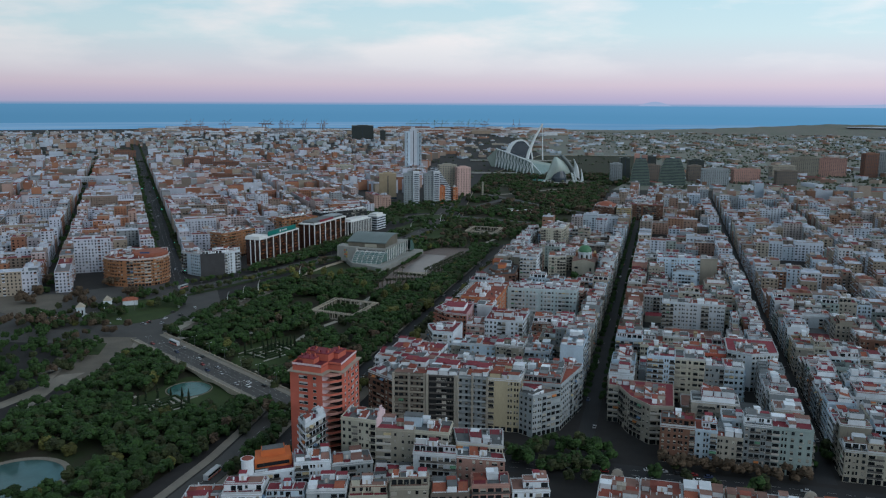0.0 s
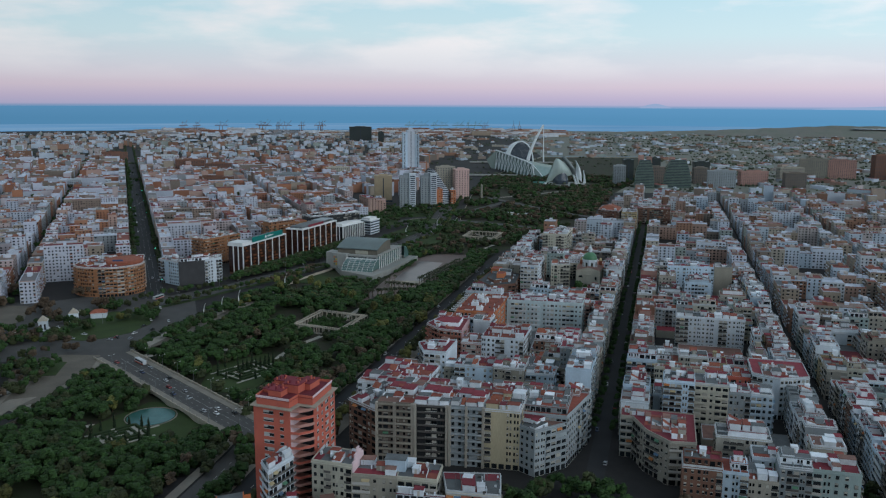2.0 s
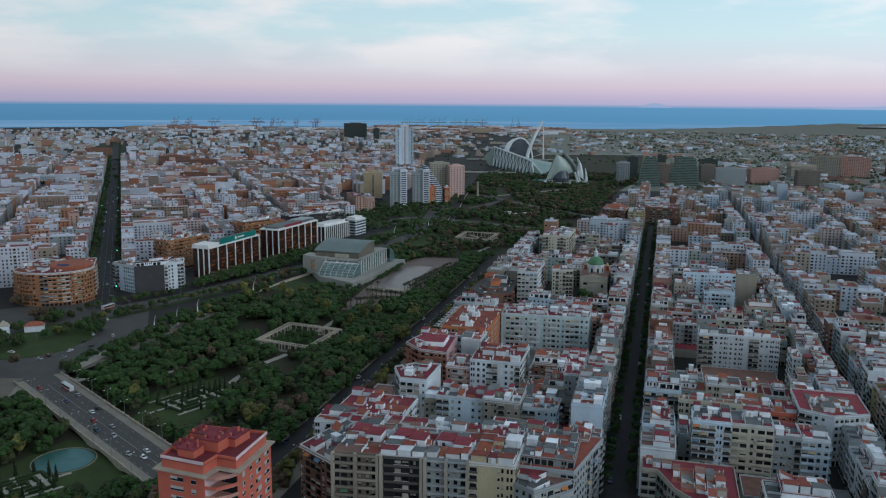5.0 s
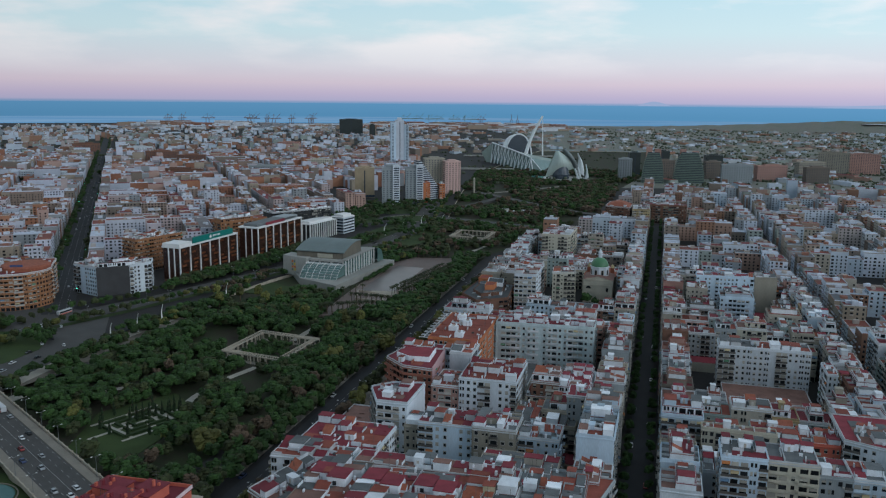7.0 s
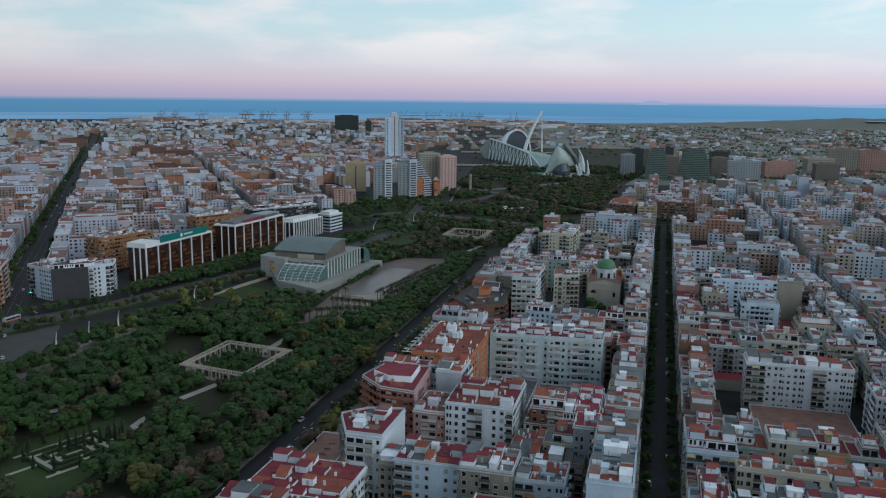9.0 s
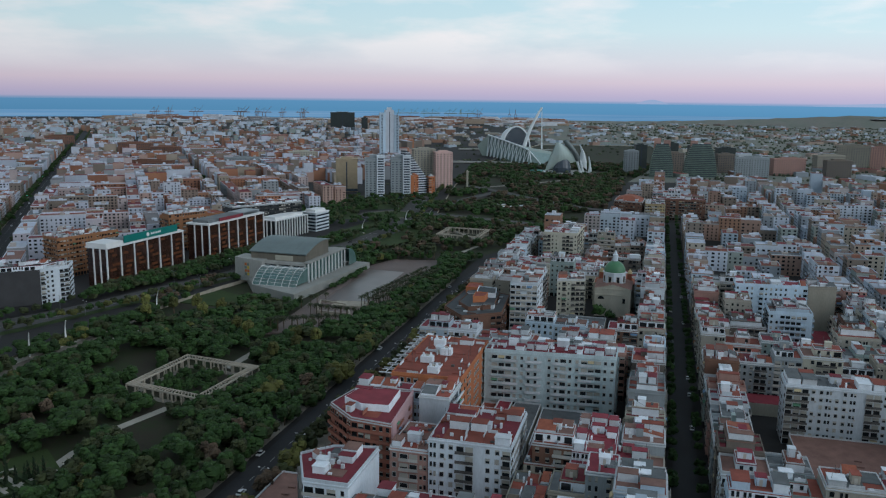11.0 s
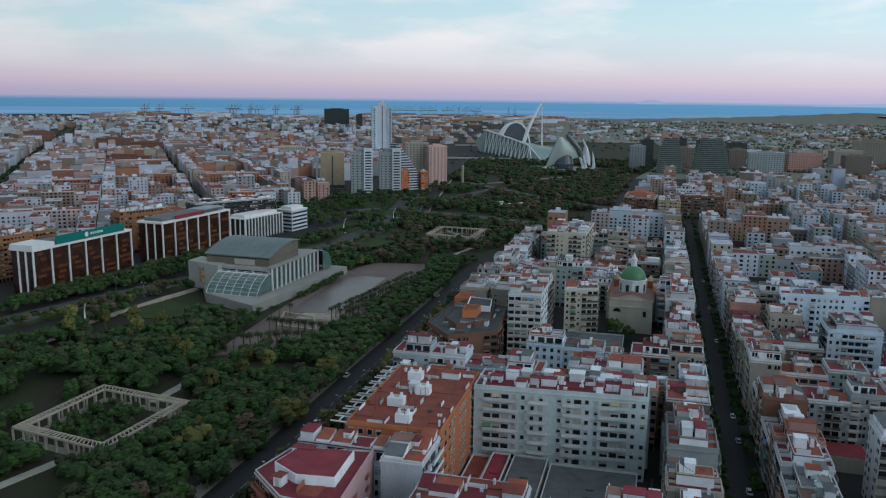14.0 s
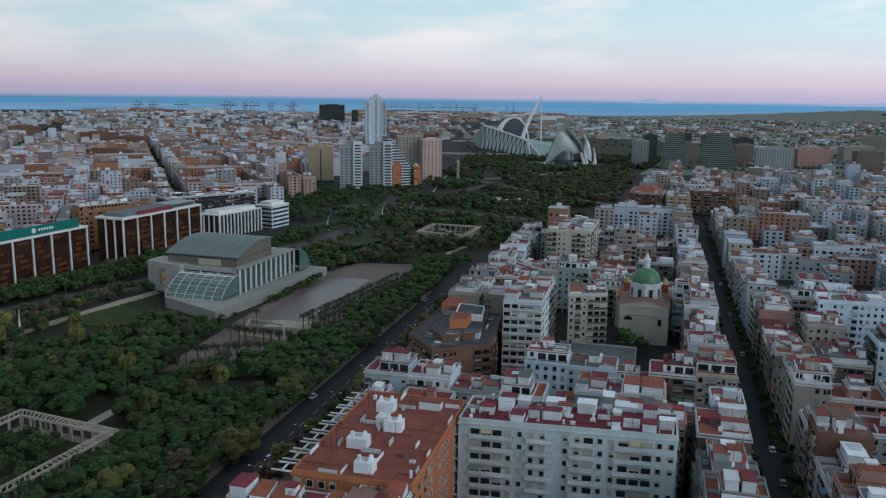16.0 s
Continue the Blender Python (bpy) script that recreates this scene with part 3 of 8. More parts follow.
def roofscape(ch, q, z, clutter=1.0, plan=None):
    """A flat roof cut up into terraces, wash-houses, lean-tos, light wells, low walls, chimneys and aerials."""
    L0, L1 = math.dist(q[0], q[1]), math.dist(q[0], q[3])
    ang = math.atan2(q[1][1] - q[0][1], q[1][0] - q[0][0])
    nu, nv = max(1, round(L0 / RS.uniform(4.0, 6.0))), max(1, round(L1 / RS.uniform(4.0, 6.0)))

    def at(s, t):
        return lerp2(lerp2(q[0], q[1], s), lerp2(q[3], q[2], s), t)
    cu = [0] + [(i + RS.uniform(-0.25, 0.25)) / nu for i in range(1, nu)] + [1]
    cv = [0] + [(i + RS.uniform(-0.25, 0.25)) / nv for i in range(1, nv)] + [1]
    for i in range(nu):
        for j in range(nv):
            a, b, c, d = cu[i], cu[i + 1], cv[j], cv[j + 1]
            cell = [at(a, c), at(b, c), at(b, d), at(a, d)]
            if plan and not all(in_poly(*p, plan) for p in cell):
                continue
            small = inset(cell, 0.35)
            r = RS.random()
            slot = RS.choice((1, 1, 1, 2, 2, 3))
            if r < 0.24 * min(clutter, 1.3):
                h = RS.choice((2.2, 2.5, 2.8))
                ch.prism(small, z, z + h, RS.choice((4, 4, 0)))
                ch.prism(inset(cell, 0.15), z + h, z + h + 0.16, RS.choice((1, 1, 2, 3, 4)))
            elif r < 0.34 * min(clutter, 1.3):
                e0, e1 = z + RS.uniform(0.3, 0.9), z + RS.uniform(1.6, 2.6)
                ch.prism(small, z, e0, 4)
                p0, p1, p2, p3 = small
                ch.face([(*p0, e0), (*p1, e0), (*p2, e1), (*p3, e1)], RS.choice((6, 6, 2, 3)))
                ch.face([(*p2, e0), (*p3, e0), (*p3, e1), (*p2, e1)], 4)
                ch.face([(*p1, e0), (*p2, e0), (*p2, e1)], 4)
                ch.face([(*p3, e0), (*p0, e0), (*p3, e1)], 4)
            else:
                ch.prism(cell, z, z + RS.choice((0.03, 0.06, 0.12, 0.3)) + 0.004 * ((i * 3 + j) % 7), slot)
                if RS.random() < 0.45:
                    e = RS.randrange(4)
                    ch.bar(small[e], small[(e + 1) % 4], 0.2, z, z + RS.uniform(0.8, 1.5), RS.choice((0, 4)))
            if RS.random() < 0.55 * clutter:
                x, y = at(a + (b - a) * RS.random(), c + (d - c) * RS.random())
                ch.box(x, y, RS.uniform(0.4, 0.8), RS.uniform(0.4, 1.3), z, z + RS.uniform(0.9, 2.0), ang, RS.choice((0, 4, 4)))
            if RS.random() < 0.35 * clutter:
                x, y = at(a + (b - a) * RS.random(), c + (d - c) * RS.random())
                ch.box(x, y, RS.uniform(0.7, 1.4), RS.uniform(0.5, 1.0), z, z + RS.uniform(0.6, 1.1), ang, RS.choice((3, 4, 5)))
            if RS.random() < 0.22:
                x, y = at(a + (b - a) * RS.random(), c + (d - c) * RS.random())
                ch.box(x, y, 0.1, 0.1, z, z + RS.uniform(3.0, 5.5), ang, 5)


def house(poly, floors, wall="white plaster", roof=0, fronts=None, fh=3.1, style="town", near=False, name="town_house", label="", category="house", clutter=1.0, group="", roofmat=None, wallmat=None, patch=None):
    """A town house on its plan: walls, roof terrace, parapet, stair heads, chimneys, windows and balconies."""
    if area2(poly) < 0:
        poly = poly[::-1]
    cx, cy = sum(p[0] for p in poly) / len(poly), sum(p[1] for p in poly) / len(poly)
    H = floors * fh + 0.6
    loc = shift(poly, (cx, cy))
    if not label:
        label = "%s %s house, %d storeys, %s roof terrace" % ("tall" if floors > 6 else "low" if floors < 5 else "narrow", wall, floors, ROOF_NAMES[roof])
    hs = thing(name, cx, cy, lift(cx, cy), label, category, group)
    w = Mesh()
    w.prism(loc, 0, H, top=True)
    part("wall", w, wallmat or WALLS[wall], hs)
    r = Mesh()
    r.prism(inset(loc, 0.28), H, H + 0.12)
    part("roof", r, roofmat or ROOFS[roof], hs, "%s roof terrace" % ROOF_NAMES[roof])
    pp = Mesh()
    n = len(loc)
    ph = RS.choice((0.4, 0.6, 0.9))
    mid = inset(loc, 0.14)
    for i in range(n):
        pp.bar(mid[i], mid[(i + 1) % n], 0.30, H - 0.002, H + ph)
    pp.prism(inset(loc, -0.28), H - 0.75, H - 0.35)
    part("parapet", pp, PARAPET if RS.random() < 0.4 else (wallmat or WALLS[wall]), hs)
    # roof clutter
    e0 = (loc[1][0] - loc[0][0], loc[1][1] - loc[0][1])
    ang = math.atan2(e0[1], e0[0])
    L0 = math.hypot(*e0)
    e1 = (loc[-1][0] - loc[0][0], loc[-1][1] - loc[0][1])
    L1 = math.hypot(*e1)

    def at(s, t):
        return (loc[0][0] + e0[0] * s + e1[0] * t, loc[0][1] + e0[1] * s + e1[1] * t)
    wins, balc, ch = Mesh(), Mesh(), Mesh()
    top = H
    if not near and style != "slab" and n == 4 and L0 > 7.5 and L1 > 7.5 and RS.random() < 0.55 * min(clutter, 1):
        # set-back attic storey with its own roof, leaving terraces in front
        d0, d1, w0, w1 = RS.choice((2.2, 3.0)) / L1, RS.choice((2.2, 3.2, 5.0)) / L1, RS.choice((0.02, 0.02, 0.3)), RS.choice((0.02, 0.02, 0.3))
        aq = [at(w0, d0), at(1 - w1, d0), at(1 - w1, 1 - d1), at(w0, 1 - d1)]
        a_ = Mesh()
        a_.prism(aq, H + 0.1, H + 2.9)
        a_.prism(inset(aq, -0.2), H + 2.9, H + 3.1, 1)
        part("attic_storey", a_, [WHITEBOX if RS.random() < 0.5 else (wallmat or WALLS[wall]), ROOFS[RS.choice((0, 0, 1, 1, 2, 3))]], hs, "set-back attic storey")
        am = inset(aq, 0.1)
        for i in range(4):
            ch.bar(am[i], am[(i + 1) % 4], 0.2, H + 3.1, H + 3.5)
        for i in (0, 2):
            facade(wins, balc, aq[i], aq[i + 1], H + 0.1, 1, 2.7, "town", None, shop=False)
        top = H + 3.1
    base = aq if top > H else loc
    if n == 4:
        x, y = lerp2(lerp2(base[0], base[1], RS.uniform(0.3, 0.7)), lerp2(base[3], base[2], 0.5), RS.uniform(0.35, 0.7))
    else:
        x, y = at(RS.uniform(0.3, 0.7), RS.uniform(0.35, 0.65))
    sx, sy, hh = RS.uniform(2.2, min(4.2, L0 * 0.4)), RS.uniform(2.2, min(3.8, L1 * 0.4)), RS.uniform(2.2, 3.2)
    m = Mesh()
    m.box(x, y, sx, sy, top + 0.1, top + 0.1 + hh, ang)
    m.box(x, y, sx + 0.4, sy + 0.4, top + 0.1 + hh, top + 0.28 + hh, ang, 1 if RS.random() < 0.6 else 0)
    c_, s_ = math.cos(ang), math.sin(ang)
    m.box(x + s_ * (sy / 2 + 0.01), y - c_ * (sy / 2 + 0.01), 0.9, 0.08, top + 0.15, top + 2.1, ang, 2)
    part("stair_head", m, [WHITEBOX if RS.random() < 0.65 else (wallmat or WALLS[wall]), ROOFS[RS.randrange(2)], SHUTTER], hs, "box-shaped stair head")
    if n == 4:
        roofscape(ch, inset(base, 0.3), top + 0.12, clutter)
    else:
        us, vs = [x * UX + y * UY for x, y in loc], [x * UY - y * UX for x, y in loc]
        roofscape(ch, [P(min(us), max(vs)), P(max(us), max(vs)), P(max(us), min(vs)), P(min(us), min(vs))], top + 0.12, clutter, inset(loc, 0.1))
    if top > H and n == 4:
        for t in (RS.uniform(0.2, 0.45), RS.uniform(0.55, 0.85)):
            ch.bar(at(t, 0.03), at(t, 0.97), 0.22, H + 0.1, H + RS.uniform(0.9, 1.6))
    if ch.v:
        ra, rb = patch or RS.choice(((0, 1), (1, 2), (1, 3), (2, 0), (0, 3), (1, 0)))
        part("roof_terrace", ch, [PARAPET if RS.random() < 0.6 else (wallmat or WALLS[wall]), ROOFS[ra], ROOFS[rb], ROOFS[ra if patch else 3], WHITEBOX, RAIL, TILE], hs, "patchwork of terraces, low white walls and chimneys", "stuff")
    for i in (range(n) if fronts is None else fronts):
        facade(wins, balc, loc[i], loc[(i + 1) % n], 0, floors, fh, style, hs if near else None)
    if wins.v:
        part("window_glass", wins, [GLASS, SHUTTER], hs, "dark panes with sills and rolled shutters", "stuff")
    if balc.v:
        part("balcony", balc, [BALCONY if RS.random() < 0.5 else (wallmat or WALLS[wall]), RAIL, AWNING], hs, "balcony slabs with railings", "stuff")
    return hs, H, (cx, cy)


WALL_NAMES = ["white plaster"] * 7 + ["cool white plaster"] * 5 + ["pale grey plaster"] * 4 + ["sage plaster"] * 3 + ["cream plaster"] * 4 + ["beige plaster"] * 3 + ["warm stone"] * 3 + ["ochre plaster"] + ["grey-brown brick"] * 2 + ["brown brick"] * 2 + ["salmon plaster"] * 2


def clear_of(u, v, keep):
    return all(not (a <= u <= b and c <= v <= d) for a, b, c, d in keep)


def city_block(u0, u1, v0, v1, keep=(), depth=14, lo=5, hi=8, to=P, seed=1, yard=True):
    """Houses wall to wall round a yard with low roofs."""
    rs = random.Random(seed)

    def row(fixed0, fixed1, a0, a1, along_u):
        a = a0
        while a < a1 - 4:
            w = rs.uniform(9, 17)
            if a1 - a - w < 8:
                w = a1 - a
            b = a + w
            f = rs.choice(range(lo, hi + 1))
            if along_u:
                q = [(a, fixed0), (b, fixed0), (b, fixed1), (a, fixed1)]
            else:
                q = [(fixed0, a), (fixed0, b), (fixed1, b), (fixed1, a)]
            cu, cv = (q[0][0] + q[2][0]) / 2, (q[0][1] + q[2][1]) / 2
            if clear_of(cu, cv, keep):
                pts = [to(*p) for p in q]
                house(pts, f, rs.choice(WALL_NAMES), rs.choice((0, 0, 1, 1, 2, 3)), fh=rs.uniform(2.95, 3.3), fronts=(0, 1, 2, 3) if not along_u and (a == a0 or b == a1) else (0, 2), group="town houses of the grid")
            a = b
    d = depth
    row(u0, u0 + d, v0, v1, False)
    row(u1 - d, u1, v0, v1, False)
    row(v0, v0 + d, u0 + d, u1 - d, True)
    row(v1 - d, v1, u0 + d, u1 - d, True)
    if yard and (u1 - u0 - 2 * d) > 6 and (v1 - v0 - 2 * d) > 6:
        a, b, c, e = u0 + d + 2, u1 - d - 2, v0 + d + 2, v1 - d - 2
        k = 0
        while a < b - 5:
            w = min(rs.uniform(12, 24), b - a)
            cv = c
            while cv < e - 5:
                w2 = min(rs.uniform(14, 30), e - cv)
                if clear_of(a + w / 2, cv + w2 / 2, keep):
                    if rs.random() < 0.42:
                        house([to(a, cv), to(a + w - 1, cv), to(a + w - 1, cv + w2 - 1), to(a, cv + w2 - 1)], rs.choice((4, 5, 6, 7)), rs.choice(WALL_NAMES), rs.choice((0, 1, 2, 3)), group="town houses of the grid")
                    else:
                        m = Mesh()
                        q = [to(a, cv), to(a + w - 0.5, cv), to(a + w - 0.5, cv + w2 - 0.5), to(a, cv + w2 - 0.5)]
                        if area2(q) < 0:
                            q = q[::-1]
                        z = rs.uniform(3.5, 6)
                        th = thing("courtyard_shed", q[0][0], q[0][1], 0, "low courtyard building with a flat %s roof" % ("dark red" if k % 2 else "grey"), "outbuilding")
                        q = shift(q, q[0])
                        m.prism(q, 0, z)
                        part("wall", m, WALLS["beige plaster"], th)
                        m = Mesh()
                        m.prism(inset(q, 0.2), z, z + 0.15)
                        part("roof", m, ROOFS[1 if k % 2 else 3], th)
                        k += 1
                cv += w2
            a += w


ROWS = [(405, 552), (564, 701), (714, 850), (863, 1000)]
COLS = {"A": (-179, -62), "B": (-45, 55), "C": (69, 170)}
keepA = [(400, 465, -190, -55), (456, 604, -195, -100), (590, 664, -175, -78), (718, 800, -190, -128), (765, 850, -135, -78), (735, 862, -110, -76), (930, 990, -158, -122)]
keepB = [(592, 668, -24, 36), (803, 834, -26, 40), (400, 470, -50, -12), (488, 512, -26, 33), (515, 560, -10, 60), (464, 491, -6, 30)]
n_ = 0
for c, (v0, v1) in COLS.items():
    for r, (u0, u1) in enumerate(ROWS):
        if c == "C" and r > 1 or r == 3 and c == "B":
            continue
        n_ += 1
        lo, hi = ((6, 9) if r == 0 else (5, 7)) if c == "A" else (5, 7)
        city_block(u0 + (40 if c == "A" and r == 0 else 0), u1, v0, v1, {"A": keepA, "B": keepB}.get(c, ()), seed=100 + n_, lo=lo, hi=hi)


ORANGECLAD = mat("orange facade panels", (0.50, 0.13, 0.04), 0.7, vary=0.12)
dk_roof = mat("dark slate roofing", (0.045, 0.05, 0.055), 0.7, vary=0.25)


# ---- single buildings of the right bank ----
def PU(*pts):
    return [P(*p) for p in pts]


def balcony_bands(hs, p, q, z0, floors, fh, deep, material, label="long white balconies", rail=1.0):
    """A continuous balcony with a solid front on every storey of the wall from p to q (outside to the right)."""
    dx, dy = q[0] - p[0], q[1] - p[1]
    L = math.hypot(dx, dy)
    ox, oy = dy / L, -dx / L
    for k in range(1, floors):
        m = Mesh()
        z = z0 + k * fh
        o = deep / 2
        m.bar((p[0] + ox * o, p[1] + oy * o), (q[0] + ox * o, q[1] + oy * o), deep, z - 0.1, z + 0.08)
        o = deep - 0.06
        m.bar((p[0] + ox * o, p[1] + oy * o), (q[0] + ox * o, q[1] + oy * o), 0.12, z + 0.08, z + rail)
        for e in (p, q):
            m.bar(e, (e[0] + ox * deep, e[1] + oy * deep), 0.12, z + 0.08, z + rail)
        part("balcony", m, material, hs, label)


# red brick tower by the bridge: two wings with a stack of balconies in the corner between them
rt_poly = [(-90.5, 381), (-74.5, 375), (-72, 381), (-65.5, 378.6), (-60, 400.5), (-84, 406)]
RT_F, RT_H = 16, 3.15
rtc = (-76, 391)
rt = thing("apartment_tower", *rtc, 0, "tall red brick apartment tower with balconies in its corner", "tower")
lp = shift(rt_poly, rtc)
H = RT_F * RT_H + 0.6
SALMONRAIL = mat("salmon balcony front", (0.46, 0.24, 0.20), 0.85, vary=0.2)
PINKWALL = mat("pinkish balcony plaster", (0.66, 0.50, 0.52), 0.85, vary=0.2, streak=True)
m = Mesh()
m.prism(lp, 0, H)
part("wall", m, RED_BRICK, rt)
for e, cols in ((0, ((0.28, 0.55, 1.3, 1), (0.72, 0.82, 1.2, 0))), (3, ((0.12, 0.19, 1.3, 0), (0.34, 0.40, 1.2, 0), (0.52, 0.66, 1.3, 1), (0.78, 0.92, 1.3, 1))), (5, ((0.15, 0.3, 1.3, 1), (0.45, 0.6, 1.3, 1), (0.75, 0.85, 1.2, 0)))):
    a, b = lp[e], lp[(e + 1) % 6]
    d = math.dist(a, b)
    o = ((b[1] - a[1]) / d * 0.05, -(b[0] - a[0]) / d * 0.05)
    for s0, s1, hh, blind in cols:
        for k in range(RT_F):
            p_, q_ = lerp2(a, b, s0), lerp2(a, b, s1)
            p_, q_ = (p_[0] + o[0], p_[1] + o[1]), (q_[0] + o[0], q_[1] + o[1])
            z = k * RT_H + 1.0
            m = Mesh()
            m.bar(p_, q_, 0.12, z, z + hh, 1)
            m.bar(p_, q_, 0.34, z - 0.16, z)
            m.bar(p_, q_, 0.34, z + hh, z + hh + 0.14)
            f0, f1 = RS.choice(((0, 0.55), (0.3, 1), (0, 1), (0, 0.4))) if blind else (0, RS.choice((0.01, 0.5, 1)))
            m.bar(lerp2(p_, q_, f0), lerp2(p_, q_, f1), 0.22, z + RS.choice((0.0, 0.3, 0.6)), z + hh)
            part("window", m, [FRAMEW, GLASS], rt)
m = Mesh()
m.bar((lp[1][0] + 0.15, lp[1][1]), lp[2], 0.3, 0.2, H - 0.2)
part("side_wall", m, PINKWALL, rt, "pale pink plastered return wall")
m = Mesh()
m.bar((lp[2][0] + 0.4, lp[2][1] - 0.3), (lp[3][0] - 0.3, lp[3][1] - 0.1), 0.3, 0.2, H - 0.2, 0)
part("balcony_glass", m, GLASS, rt, "dark glazed balcony wall")
stack = [lp[1], (lp[1][0] + 3.6, lp[1][1] - 0.8), (lp[3][0] - 1.6, lp[3][1] - 2.2), (lp[3][0] + 0.3, lp[3][1] - 0.4)]
for k in range(1, RT_F + 1):
    z = k * RT_H
    m = Mesh()
    m.prism(stack + [lp[2]], z - 0.25, z)
    for a, b in zip(stack, stack[1:]):
        m.bar(a, b, 0.14, z, z + 0.95, 1 if k % 2 else 0)
    part("balcony", m, [SALMONRAIL, RED_BRICK], rt, "corner balcony with a brick front")
m = Mesh()
m.prism(inset(lp, -1.1), H, H + 0.35)
part("cornice", m, STONE, rt, "pale overhanging eaves slab")
m = Mesh()
m.prism(inset(lp, 1.0), H + 0.35, H + 3.1)
m.prism(inset(lp, 0.7), H + 3.1, H + 3.3, 1)
part("attic_storey", m, [RED_BRICK, ROOFS[1]], rt, "set-back red brick attic with dark red terrace")
rim = inset(lp, 0.85)
for i in range(6):
    m = Mesh()
    m.bar(rim[i], rim[(i + 1) % 6], 0.3, H + 3.3, H + 4.2)
    part("parapet", m, PINKWALL if i in (0, 3) else RED_BRICK, rt)
for x, y, sx, sy, hh in ((-5, -7, 6, 5, 2.6), (1, -2, 7, 6, 3.6), (6, 3, 6, 8, 2.8), (-4, 6, 8, 6, 2.4), (-8, -2, 5, 6, 1.6)):
    m = Mesh()
    m.box(x, y, sx, sy, H + 3.2, H + 3.2 + hh, -0.36)
    m.box(x, y, sx + 0.6, sy + 0.6, H + 3.2 + hh, H + 3.5 + hh, -0.36, 1)
    for q in range(5):
        m.box(x + RS.uniform(-0.45, 0.45) * sx, y + RS.uniform(-0.45, 0.45) * sy, 0.5, 0.7, H + 3.4 + hh, H + 3.5 + hh + RS.uniform(0.6, 1.6), -0.36, q % 2)
    part("penthouse", m, [RED_BRICK, ROOFS[1]], rt, "brick rooftop room with chimneys")
for x, y in ((-2, -4), (7, 6), (-6, 3), (4, -3)):
    m = Mesh()
    m.tube((x, y, H + 3.2), (x, y, H + 9.5), 0.06, 0.04, 5)
    for z in (8.2, 9.0):
        m.bar((x - 0.9, y), (x + 0.9, y), 0.06, H + z, H + z + 0.06)
    part("aerial", m, RAIL, rt, "thin metal roof aerial")

BLACKCLAD = mat("black cladding", (0.02, 0.022, 0.024), 0.5, vary=0.2)
# front row on the square
br, H, c = house(PU((424, -176), (413, -158), (441, -150), (454, -168)), 8, "brown brick", 0, (0, 1, 2, 3), 3.2, label="brown brick corner apartment block with rounded balconies", name="apartment_block", category="apartment block")
FRONTS = ((-158, -140, "grey-brown brick", "beige plaster", "grey-brown balcony front of the long block on the square"), (-140, -122.6, "grey-brown brick", "grey-brown brick", "dark recessed balcony front of the long block on the square"), (-122.6, -106, "pale grey plaster", "pale grey plaster", "pale banded balcony front of the long block on the square"))
for k, (v0, v1, wall, rail, lb) in enumerate(FRONTS):
    def gu(v):
        return 414 + (v + 158) * 6 / 52
    gp = PU((gu(v0), v0), (gu(v1), v1), (446, v1), (444, v0))
    gb, H, c = house(gp, 9, wall, 1, (0, 1, 2, 3), 3.25, style="slab", near=False, label=lb, name="apartment_block", category="apartment block", clutter=1.3, wallmat=BLACKCLAD if k == 1 else None)
    w = (v1 - v0)
    for a, b in ((0.04, 0.5), (0.5, 0.97)) if k != 1 else ((0.10, 0.88),):
        pa, pb_ = P(gu(v0 + a * w), v0 + a * w), P(gu(v0 + b * w) , v0 + b * w)
        balcony_bands(gb, shift([pa], c)[0], shift([pb_], c)[0], 0, 10, 3.25, 1.3 if k != 1 else 0.9, WALLS[rail] if k != 1 else RAIL, "balcony with a solid front", 0.75 if k == 2 else 0.9)
    for a in (0.02, 0.5, 0.98) if k != 1 else (0.06, 0.94):
        x, y = P(gu(v0 + a * w) - 0.7, v0 + a * w)
        m = Mesh()
        m.box(x - c[0], y - c[1], 1.1, 1.5, 0, H + 0.5, -A15)
        part("pier", m, WALLS["warm stone"], gb, "pale stone pier")
    for v, u, hh in ((v0 + 5, 433, 3.0), (v0 + 12, 430, 3.4)):
        x, y = P(u, v)
        m = Mesh()
        m.box(x - c[0], y - c[1], 6, 7, H, H + hh, -A15)
        m.box(x - c[0], y - c[1], 6.6, 7.6, H + hh, H + hh + 0.3, -A15, 1)
        for e in (-1.5, 1.5):
            m.box(x - c[0] + e, y - c[1] - 3.6, 1.2, 0.3, H + 0.9, H + 2.2, -A15, 2)
        part("penthouse", m, [WHITEBOX, ROOFS[1], GLASS], gb, "white penthouse room with a red roof")
house(PU((420, -106), (421, -89), (446, -89), (446, -106)), 9, "cream plaster", 0, None, 3.2, near=True, wallmat=mat("warm cream render", (0.42, 0.365, 0.25), 0.9, vary=0.2, scale=0.12, fine=2.5, streak=True), label="cream and ochre nine-storey corner block with balconies", name="apartment_block", category="apartment block")
house(PU((421, -89), (416, -81), (430, -68), (430, -89)), 7, "pale grey plaster", 1, None, 3.2, label="pale curved corner house on the square", name="apartment_block", category="apartment block")
house(PU((430, -89), (430, -68), (465, -60), (465, -89)), 8, "pale grey plaster", 0, None, 3.15, label="tall pale apartment block beside the dark street", name="apartment_block", category="apartment block")
house(PU((447, -150), (447, -92), (464, -92), (464, -150)), 8, "pale grey plaster", 1, (0, 2), label="pale grey block behind the front row", name="apartment_block", category="apartment block")
house(PU((452, -182), (454, -152), (465, -152), (465, -182)), 8, "white plaster", 0, (0, 1, 2, 3))

